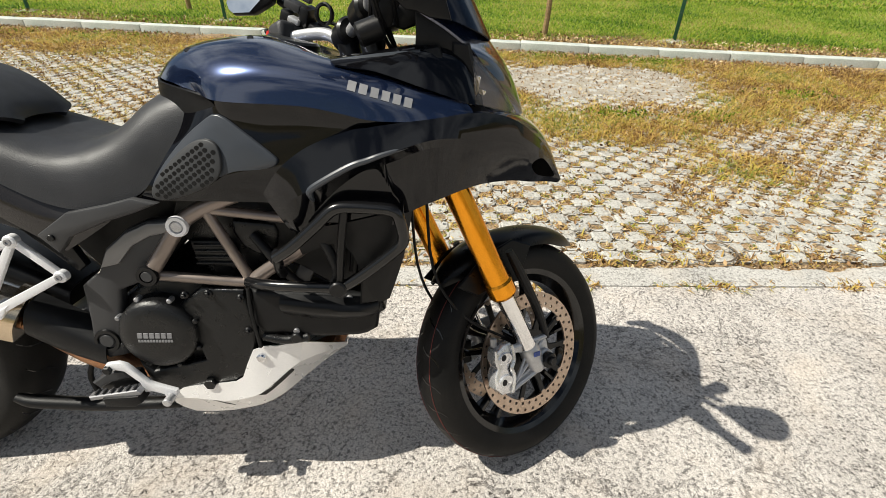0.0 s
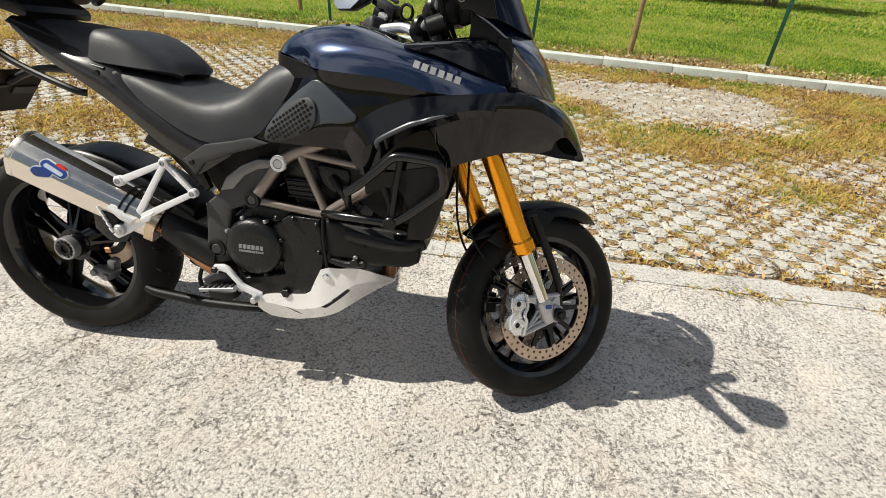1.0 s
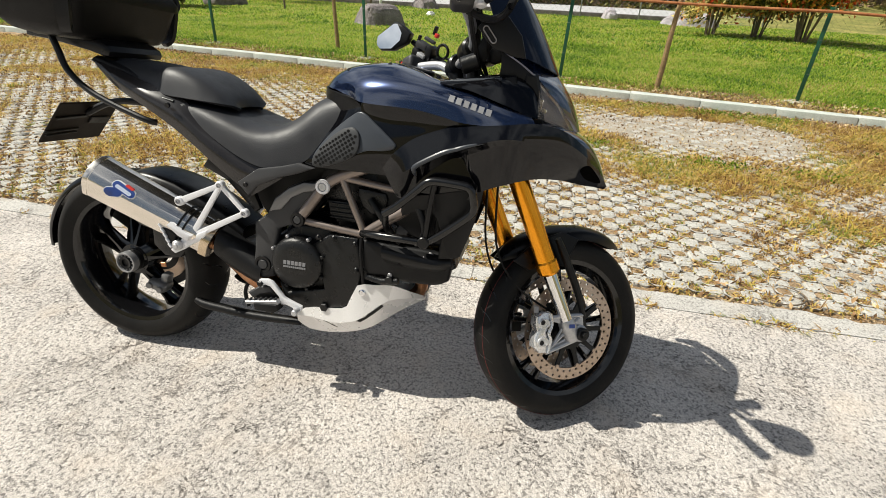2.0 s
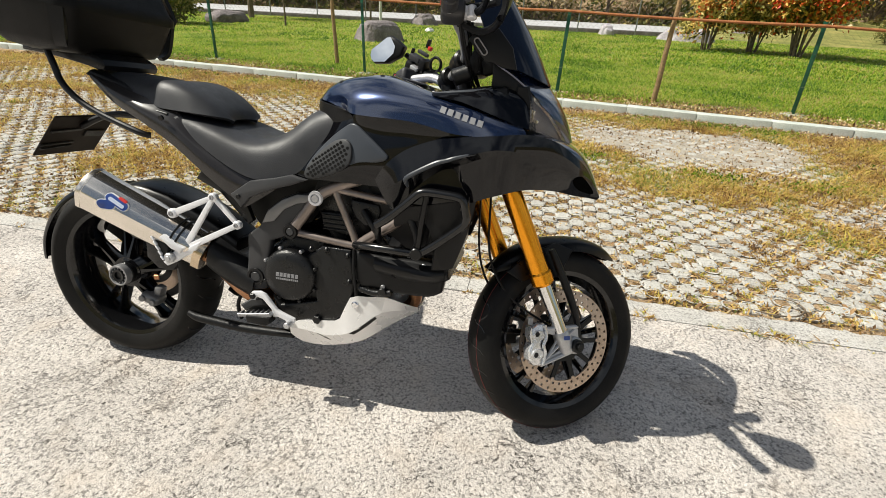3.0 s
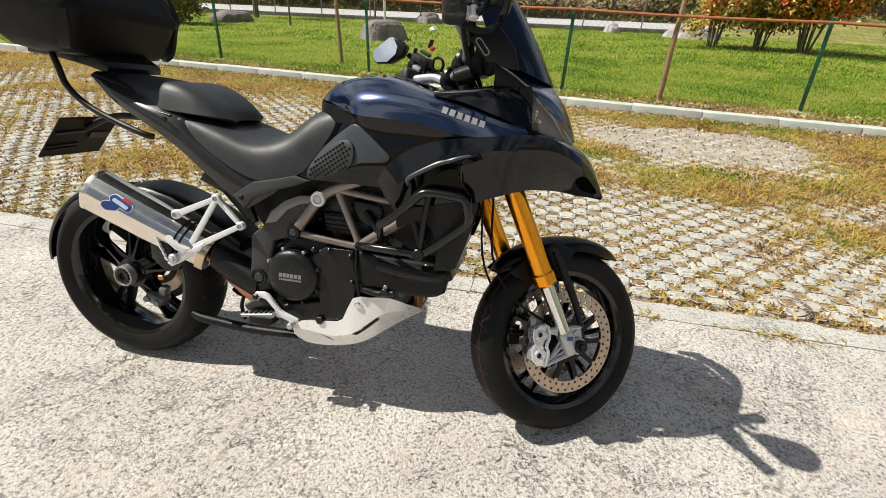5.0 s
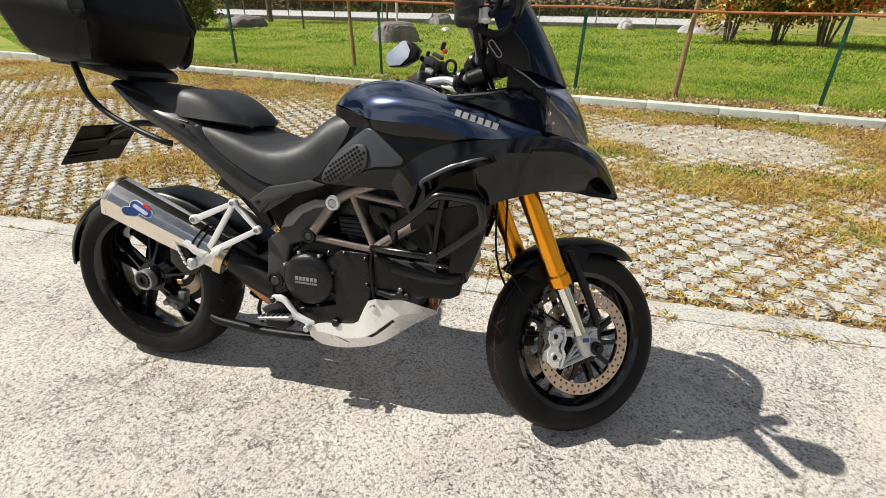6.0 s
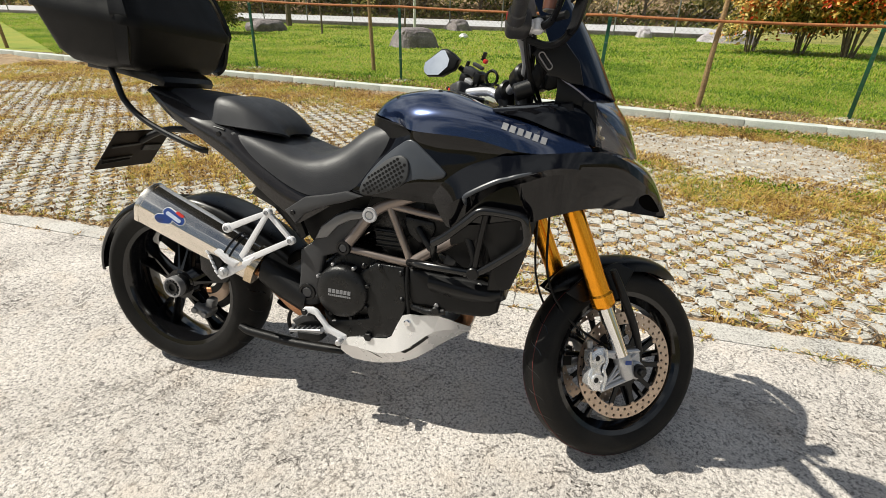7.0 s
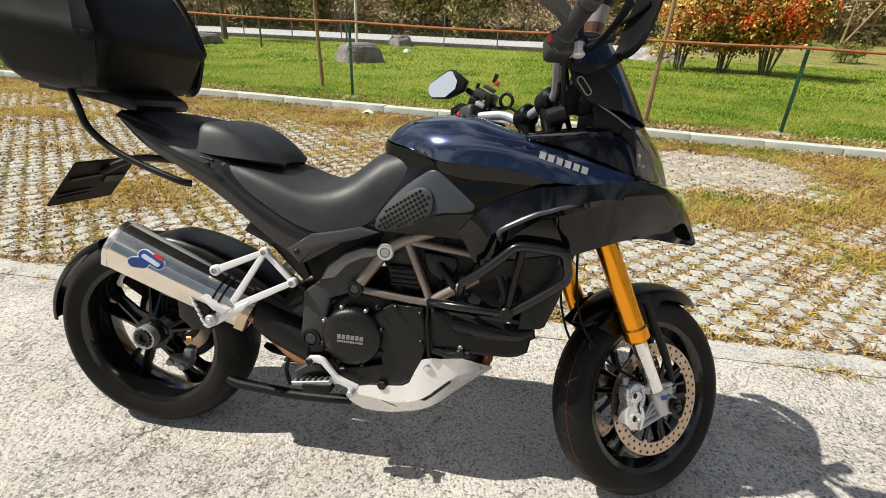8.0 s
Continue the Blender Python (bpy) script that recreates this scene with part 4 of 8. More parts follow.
def outside(ob, x, h, s):
    """How far out the skin of ob stands at (x, h) on the side s."""
    tree_of = BVHTree.FromPolygons([v.co for v in ob.data.vertices], [p.vertices for p in ob.data.polygons])
    hit = tree_of.ray_cast(Vector((x, s * 0.6, h)), Vector((0, -s, 0)))[0]
    return abs(hit.y) if hit else 0.0


def skin_depth(ob, s):
    """A function of (x, h): how far out the skin of ob stands on the side s."""
    tree_of = BVHTree.FromPolygons([v.co for v in ob.data.vertices], [p.vertices for p in ob.data.polygons])

    def at(x, h):
        hit = tree_of.ray_cast(Vector((x, s * 0.6, h)), Vector((0, -s, 0)))[0] or tree_of.find_nearest(Vector((x, s * 0.19, h)))[0]
        return abs(hit.y)
    return at


def within(outline, x, h):
    """Whether (x, h) lies inside the outline."""
    inside = False
    for (x0, h0), (x1, h1) in zip(outline, outline[1:] + outline[:1]):
        if (h0 > h) != (h1 > h) and x < x0 + (h - h0) * (x1 - x0) / (h1 - h0):
            inside = not inside
    return inside


def patch(bm, outline, ob, s, lift, deep):
    """A raised pad that follows the skin of ob inside an outline of (x, h), its rim rounded."""
    at = skin_depth(ob, s)
    line = [(v.x, v.z) for v in catmull([(x, 0, h) for x, h in outline], 3, True)]
    cx, ch = sum(x for x, h in line) / len(line), sum(h for x, h in line) / len(line)
    loops = []
    for k, up_by in ((1.0, lift - deep), (1.0, lift - 0.003), (0.985, lift - 0.0008), (0.96, lift), (0.7, lift), (0.4, lift), (0.12, lift)):
        loops.append([(cx + (x - cx) * k, s * (at(cx + (x - cx) * k, ch + (h - ch) * k) + up_by), ch + (h - ch) * k) for x, h in line])
    rings(bm, loops)
    return bm


for s in (-1, 1):
    # six slanted bars stand for the maker's name
    for i in range(6):
        x, h = 1.121 + 0.0192 * i, 0.9530 - 0.0052 * i
        bm = bmesh.new()
        slab(bm, [(x, h), (x + 0.0070, h - 0.0018), (x + 0.0140, h - 0.0036), (x + 0.0156, h + 0.0040), (x + 0.0170, h + 0.0115), (x + 0.0100, h + 0.0133), (x + 0.0030, h + 0.0150), (x + 0.0015, h + 0.0075)], 0.0, 1.0)
        for v in bm.verts:
            v.co.y = s * (outside(tank, v.co.x, v.co.z, s) + (0.0022 if v.co.y > 0.5 else -0.004))
        P("lettering_bar", bm, "letter", tank, "pale grey bars of lettering", wide=False)
    # lower flank
    bm = bmesh.new()
    skin(bm, [[(x, s * w, h) for x, w, h in r] for r in (
        [(0.806, 0.132, 0.912), (0.794, 0.142, 0.870), (0.768, 0.152, 0.825), (0.735, 0.165, 0.775), (0.700, 0.163, 0.735)],
        [(0.852, 0.158, 0.922), (0.846, 0.168, 0.880), (0.828, 0.176, 0.830), (0.790, 0.178, 0.775), (0.740, 0.168, 0.738)],
        [(0.900, 0.184, 0.927), (0.900, 0.181, 0.890), (0.893, 0.188, 0.840), (0.868, 0.192, 0.785), (0.828, 0.180, 0.742)],
        [(0.960, 0.196, 0.929), (0.965, 0.189, 0.890), (0.964, 0.193, 0.845), (0.948, 0.194, 0.790), (0.918, 0.182, 0.742)],
        [(1.030, 0.204, 0.926), (1.038, 0.197, 0.893), (1.040, 0.200, 0.850), (1.030, 0.198, 0.790), (1.000, 0.185, 0.742)],
        [(1.110, 0.210, 0.914), (1.115, 0.207, 0.893), (1.115, 0.206, 0.855), (1.110, 0.200, 0.800), (1.090, 0.188, 0.745)],
        [(1.200, 0.205, 0.906), (1.200, 0.206, 0.893), (1.200, 0.203, 0.860), (1.200, 0.198, 0.800), (1.190, 0.186, 0.750)])], 5, 5, 0.004)
    flank = P("tank_flank", bm, "gloss", tank, "gloss black lower tank flank", wide=False)
    # grey kite-shaped panel ahead of the pad
    # its paler blue tone paints the reflected sky
    bm = bmesh.new()
    patch(bm, [(0.884, 0.904), (0.930, 0.8745), (0.962, 0.850), (0.984, 0.832), (0.988, 0.824), (0.980, 0.815), (0.952, 0.808), (0.908, 0.804), (0.870, 0.790), (0.800, 0.768), (0.748, 0.754), (0.738, 0.768), (0.765, 0.812), (0.802, 0.852), (0.848, 0.888)], flank, s, 0.006, 0.012)
    P("knee_panel", bm, "sheen_grey", tank, "satin panel between tank and knee pad, sky reflection put into its bluish grey", wide=False, sharp=50)
    # knee pad; black discs on its face paint the dark of round holes
    bm = bmesh.new()
    edge = [(0.822, 0.849), (0.849, 0.860), (0.868, 0.859), (0.881, 0.849), (0.886, 0.827), (0.882, 0.802), (0.865, 0.783), (0.827, 0.763), (0.780, 0.747), (0.748, 0.742), (0.738, 0.752), (0.746, 0.776), (0.784, 0.820)]
    patch(bm, edge, flank, s, 0.013, 0.012)
    pad = P("knee_pad", bm, "pad", None, "dark grey rubber knee pad, black discs painted as its round holes", wide=False, sharp=50)
    bm = bmesh.new()
    inner = [(0.817 + (x - 0.817) * 0.88, 0.800 + (h - 0.800) * 0.88) for x, h in edge]
    at = skin_depth(pad, s)
    for i in range(-14, 15):
        for j in range(-14, 15):
            x, h = 0.817 + 0.0124 * (i * 0.82 - j * 0.57) * 0.92, 0.800 + 0.0124 * (i * 0.57 + j * 0.82) * 0.92
            if within(inner, x, h):
                disc(bm, (x, s * at(x, h), h), (0, 1, 0), 0.0044, 0.003, 8)
    P("pad_hole", bm, "black", pad, wide=False)
    # seat-side trim behind the tank
bm = bmesh.new()
skin(bm, [full(r) for r in (
    [(0.726, 0, 0.960), (0.731, 0.050, 0.958), (0.754, 0.100, 0.953), (0.795, 0.140, 0.948), (0.858, 0.176, 0.938)],
    [(0.722, 0, 0.930), (0.730, 0.055, 0.928), (0.760, 0.105, 0.922), (0.812, 0.145, 0.915), (0.880, 0.176, 0.920)],
    [(0.742, 0, 0.890), (0.750, 0.060, 0.888), (0.780, 0.110, 0.880), (0.822, 0.148, 0.872), (0.866, 0.172, 0.895)],
    [(0.720, 0, 0.800), (0.722, 0.060, 0.800), (0.730, 0.110, 0.790), (0.745, 0.148, 0.785), (0.768, 0.170, 0.785)])], 4, 4, 0.004)
P("tank_rear_trim", bm, "black", tank, "matt black trim at the back of the tank", wide=False)
bm = bmesh.new()
disc(bm, (0.985, 0, 1.022), (0.2, 0, 1), 0.052, 0.018, 32, 0.004)
P("filler_cap", bm, "black_satin", tank)
for s in (-1, 1):
    for x, w in ((0.815, 0.105), (0.935, 0.112)):
        h = BVHTree.FromPolygons([v.co for v in tank.data.vertices], [p.vertices for p in tank.data.polygons]).ray_cast(Vector((x, s * w, 1.3)), Vector((0, 0, -1)))[0].z
        bm = bmesh.new()
        disc(bm, (x, s * w, h), (0, s * 0.6, 0.8), 0.006, 0.004, 12, 0.001)
        P("screw", bm, "black_satin", tank, wide=False)

# front fairing: upper wings, recessed flanks, nose
for s in (-1, 1):
    sd = lambda rows: [[(x, s * w, h) for x, w, h in r] for r in rows]
    bm = bmesh.new()
    wing = (
        [(0.954, 0.196, 0.762), (0.964, 0.200, 0.746), (0.974, 0.201, 0.730), (0.984, 0.198, 0.711), (0.996, 0.190, 0.688)],
        [(0.992, 0.214, 0.812), (1.000, 0.221, 0.786), (1.008, 0.222, 0.756), (1.015, 0.213, 0.722), (1.024, 0.198, 0.686)],
        [(1.048, 0.222, 0.855), (1.053, 0.228, 0.826), (1.055, 0.241, 0.786), (1.054, 0.214, 0.756), (1.050, 0.190, 0.700)],
        [(1.122, 0.228, 0.885), (1.124, 0.233, 0.860), (1.120, 0.246, 0.825), (1.128, 0.208, 0.806), (1.140, 0.150, 0.770)],
        [(1.155, 0.229, 0.891), (1.157, 0.233, 0.868), (1.155, 0.245, 0.838), (1.160, 0.208, 0.818), (1.168, 0.160, 0.770)],
        [(1.185, 0.228, 0.896), (1.190, 0.233, 0.874), (1.188, 0.243, 0.850), (1.194, 0.216, 0.830), (1.204, 0.200, 0.728)],
        [(1.271, 0.216, 0.906), (1.272, 0.221, 0.888), (1.270, 0.228, 0.873), (1.272, 0.217, 0.858), (1.266, 0.194, 0.748)],
        [(1.344, 0.190, 0.914), (1.350, 0.193, 0.890), (1.352, 0.191, 0.868), (1.354, 0.184, 0.845), (1.352, 0.150, 0.770)],
        [(1.413, 0.151, 0.901), (1.425, 0.147, 0.872), (1.430, 0.141, 0.850), (1.432, 0.130, 0.825), (1.428, 0.090, 0.766)],
        [(1.469, 0.101, 0.865), (1.484, 0.096, 0.835), (1.490, 0.090, 0.815), (1.492, 0.080, 0.795), (1.488, 0.042, 0.752)],
        [(1.515, 0.051, 0.821), (1.525, 0.046, 0.800), (1.530, 0.041, 0.785), (1.530, 0.035, 0.772), (1.524, 0.015, 0.746)],
        [(1.560, 0.010, 0.750), (1.562, 0.009, 0.748), (1.562, 0.008, 0.746), (1.562, 0.006, 0.744), (1.557, 0.003, 0.741)])
    skin(bm, sd(wing), 6, 1, 0.004, True)
    fw = P("fairing_wing", bm, "gloss", label="gloss black fairing side with a swept lip, drawn out into a beak", sharp=17, wide=False)
    # rolled lip in grey on the black side: its soft highlight as colour
    bm = bmesh.new()
    tube(bm, [(1.052, s * 0.228, 0.758), (1.050, s * 0.238, 0.770)] + [(x, s * (w + 0.0005), h) for x, w, h in (r[2] for r in wing[2:7])], [0.003, 0.0056, 0.0066, 0.0062, 0.0056, 0.0046, 0.001], 10, 5)
    P("lip", bm, "sheen_grey", fw, wide=False)
    # no opening here: a thin pad whose black stands for the hole's shade
    bm = bmesh.new()
    patch(bm, [(1.478, 0.801), (1.491, 0.811), (1.506, 0.808), (1.528, 0.785), (1.545, 0.760), (1.530, 0.757), (1.502, 0.767), (1.484, 0.784)], fw, s, 0.0015, 0.006)
    P("beak_intake", bm, "intake_dark", fw, "black pad on the beak painted as a shaded intake hole", wide=False, sharp=50)
    bm = bmesh.new()
    skin(bm, sd((
        [(1.020, 0.176, 0.700), (1.010, 0.168, 0.660), (1.012, 0.160, 0.64)],
        [(1.100, 0.182, 0.715), (1.100, 0.176, 0.690), (1.10, 0.170, 0.665)],
        [(1.185, 0.180, 0.735), (1.185, 0.174, 0.640), (1.150, 0.166, 0.545)],
        [(1.232, 0.162, 0.745), (1.212, 0.160, 0.640), (1.182, 0.156, 0.540)])), 4, 4, 0.004)
    P("radiator_shroud", bm, "black", label="matt black radiator side shroud")
    bm = bmesh.new()
    shelf = ([(1.083, 0.140, 0.998), (1.090, 0.172, 0.994), (1.098, 0.184, 0.988)],
             [(1.160, 0.145, 1.009), (1.168, 0.178, 1.003), (1.168, 0.193, 0.980)],
             [(1.235, 0.140, 1.022), (1.246, 0.176, 1.012), (1.252, 0.197, 0.955)],
             [(1.300, 0.128, 1.028), (1.314, 0.162, 0.992), (1.322, 0.187, 0.932)],
             [(1.330, 0.118, 1.018), (1.338, 0.150, 0.975), (1.345, 0.180, 0.924)])
    skin(bm, sd(shelf), 4, 5, 0.004)
    uf = P("upper_fairing", bm, "gloss", label="gloss black upper fairing side", wide=False)
    # shelf edge gets the same painted sheen
    bm = bmesh.new()
    tube(bm, [(x, s * w, h + 0.002) for x, w, h in (r[1] for r in shelf[:3])], [0.002, 0.005, 0.004], 8, 5)
    P("shelf_edge", bm, "sheen_grey", uf, wide=False)
    bm = bmesh.new()
    slab(bm, [(1.236, 1.010), (1.238, 1.046), (1.235, 1.084), (1.254, 1.076), (1.290, 1.052), (1.328, 1.024), (1.326, 1.000), (1.290, 1.004)], s * 0.140, s * 0.149, 0.004, 2)
    P("screen_foot", bm, "black", uf, "black panel under the windscreen", wide=False)
    bm = bmesh.new()
    slab(bm, [(1.005, 0.735), (1.06, 0.795), (1.12, 0.826), (1.19, 0.846), (1.222, 0.79), (1.216, 0.70), (1.15, 0.705), (1.02, 0.705)], s * 0.196, s * 0.209, 0.004, 1)
    P("duct_wall", bm, "gloss", label="gloss black wall under the fairing lip", wide=False)
    # headlamp lens over its silver reflector
    glass = [[(1.336, 0.141, 1.017), (1.343, 0.158, 0.975), (1.347, 0.166, 0.926)],
             [(1.364, 0.117, 0.990), (1.373, 0.134, 0.958), (1.380, 0.142, 0.919)],
             [(1.400, 0.086, 0.957), (1.408, 0.097, 0.934), (1.414, 0.102, 0.905)],
             [(1.432, 0.050, 0.916), (1.437, 0.054, 0.905), (1.440, 0.056, 0.893)],
             [(1.448, 0.028, 0.893), (1.449, 0.029, 0.890), (1.450, 0.029, 0.887)]]
    bm = bmesh.new()
    skin(bm, sd(glass), 4, 5, 0.002)
    lamp = P("headlamp", bm, "lens", label="clear headlamp lens over a silver reflector", wide=False)
    lamp.visible_shadow = False
    bm = bmesh.new()
    skin(bm, sd([[(x - 0.010, w - 0.016, h - 0.001) for x, w, h in r] for r in glass]), 3, 3, 0.002)
    P("lamp_housing", bm, "lamp_grey", lamp, "grey inside of the headlamp, warmed in colour as reflected ground", wide=False)
    bm = bmesh.new()
    box(bm, (0.010, 0.004, 0.034), pose(1.349, s * 0.151, 0.958, 0, 8), 0.001, 1)
    box(bm, (0.022, 0.004, 0.010), pose(1.356, s * 0.149, 0.948, 0, 20), 0.001, 1)
    P("reflector", bm, "chrome", lamp, "bright metal bracket in the headlamp", wide=False)
bm = bmesh.new()
slab(bm, [(1.30, 1.04), (1.335, 1.035), (1.365, 0.925), (1.40, 0.905), (1.30, 0.90)], -0.125, 0.125, 0.006, 1)
P("lamp_box", bm, "black")
for s in (-1, 1):
    bm = bmesh.new()
    slab(bm, [(1.00, 0.70), (1.10, 0.78), (1.19, 0.76), (1.20, 0.62), (1.15, 0.545), (1.05, 0.55), (0.97, 0.60)], s * 0.105, s * 0.120, 0.01, 1)
    P("inner_cowl", bm, "black", label="matt black inner cowl behind the crash bar")
    for x in (1.06, 1.095, 1.13, 1.165):
        bm = bmesh.new()
        tube(bm, [(x, s * 0.124, 0.735), (x + 0.018, s * 0.130, 0.66), (x + 0.01, s * 0.124, 0.585)], 0.009, 8, 3)
        P("cowl_rib", bm, "black_satin")
bm = bmesh.new()
skin(bm, [full(r) for r in (
    [(1.430, 0, 0.900), (1.415, 0.065, 0.905), (1.385, 0.135, 0.914), (1.342, 0.189, 0.916)],
    [(1.463, 0, 0.889), (1.452, 0.055, 0.893), (1.436, 0.105, 0.898), (1.412, 0.152, 0.903)],
        [(1.505, 0, 0.858), (1.498, 0.040, 0.862), (1.487, 0.072, 0.866), (1.468, 0.102, 0.867)],
    [(1.537, 0, 0.812), (1.533, 0.020, 0.815), (1.526, 0.036, 0.820), (1.514, 0.052, 0.823)],
    [(1.564, 0, 0.750), (1.564, 0.004, 0.750), (1.563, 0.007, 0.751), (1.560, 0.011, 0.752)])], 5, 4, 0.004)
P("nose", bm, "blue", label="blue painted beak ridge", wide=False)
# painted cowl that narrows between the headlamps, and the screen above it
bm = bmesh.new()
skin(bm, [full(r) for r in (
    [(1.376, 0, 1.050), (1.350, 0.070, 1.054), (1.300, 0.120, 1.072), (1.237, 0.150, 1.084)],
    [(1.396, 0, 1.024), (1.374, 0.060, 1.026), (1.338, 0.110, 1.038), (1.290, 0.151, 1.055)],
    [(1.420, 0, 0.994), (1.404, 0.050, 0.998), (1.376, 0.098, 1.008), (1.336, 0.147, 1.022)],
    [(1.436, 0, 0.968), (1.424, 0.044, 0.970), (1.400, 0.082, 0.979), (1.364, 0.121, 0.993)],
    [(1.449, 0, 0.942), (1.441, 0.032, 0.943), (1.425, 0.060, 0.949), (1.400, 0.089, 0.960)],
    [(1.460, 0, 0.914), (1.456, 0.020, 0.914), (1.447, 0.036, 0.916), (1.432, 0.053, 0.919)],
    [(1.467, 0, 0.893), (1.465, 0.012, 0.892), (1.459, 0.021, 0.892), (1.448, 0.031, 0.893)])], 5, 4, 0.004)
P("front_cowl", bm, "blue", label="blue painted cowl narrowing to a point between the headlamps", wide=False)
bm = bmesh.new()
skin(bm, [full(r) for r in (
    [(1.386, 0, 1.036), (1.378, 0.046, 1.038), (1.334, 0.112, 1.055), (1.254, 0.160, 1.082)],
    [(1.338, 0, 1.126), (1.322, 0.065, 1.122), (1.288, 0.120, 1.118), (1.228, 0.157, 1.112)],
    [(1.292, 0, 1.200), (1.276, 0.062, 1.196), (1.242, 0.110, 1.190), (1.194, 0.145, 1.184)],
    [(1.238, 0, 1.278), (1.226, 0.055, 1.274), (1.196, 0.096, 1.268), (1.152, 0.128, 1.262)])], 5, 5, 0.003)
P("windscreen", bm, "tint", label="dark smoked windscreen", wide=False)
for s in (-1, 1):
    bm = bmesh.new()
    slab(bm, [(1.172, 1.136), (1.194, 1.158), (1.246, 1.164), (1.284, 1.122), (1.300, 1.070), (1.262, 1.074), (1.238, 1.084), (1.220, 1.086), (1.198, 1.106)], s * 0.132, s * 0.144, 0.004, 2)
    P("screen_bracket", bm, "black")
    bm = bmesh.new()
    oval = [Vector((0.0068 * math.cos(a), 0, 0.0068 * math.sin(a) + (0.016 if math.sin(a) > 0 else -0.016))) for a in (2 * math.pi * i / 16 + 0.05 for i in range(16))]
    tube(bm, [Matrix.Translation((1.205, s * 0.147, 1.120)) @ Matrix.Rotation(radians(-40), 4, "Y") @ q for q in oval], 0.0018, 6, 0, True)
    P("adjuster_slot", bm, "cup", label="pale rim of the screen adjuster slot")
bm = bmesh.new()
slab(bm, [(1.150, 1.085), (1.200, 1.150), (1.225, 1.135), (1.195, 1.055), (1.17, 1.05)], -0.075, 0.075, 0.012, 2)
P("instrument_panel", bm, "black")
bm = bmesh.new()
disc(bm, (1.155, -0.10, 1.052), (1, 0.1, 0.4), 0.022, 0.05, 16, 0.005)
P("power_socket", bm, "black")
bm = bmesh.new()
slab(bm, [(1.07, 0.985), (1.12, 1.005), (1.28, 1.03), (1.30, 0.98), (1.10, 0.94)], -0.148, 0.148, 0.01, 2)
P("cockpit_tray", bm, "black")
# radiator and oil cooler
bm = bmesh.new()
slab(bm, [(1.135, 0.735), (1.190, 0.740), (1.172, 0.530), (1.120, 0.520)], -0.155, 0.155, 0.004, 1)
rad = P("radiator", bm, "black_satin")
for i in range(16):
    bm = bmesh.new()
    h = 0.53 + 0.0125 * i
    box(bm, (0.006, 0.29, 0.005), pose(1.186 - (0.735 - h) * 0.085, 0, h, 0, 5), 0)
    P("radiator_fin", bm, "black", rad)


# ---- frame, engine, exhaust ----
def bar(name, pts, r, material, label="", n=12, steps=3, parent=None):
    bm = bmesh.new()
    tube(bm, pts, r, n, steps)
    return P(name, bm, material, parent, label)


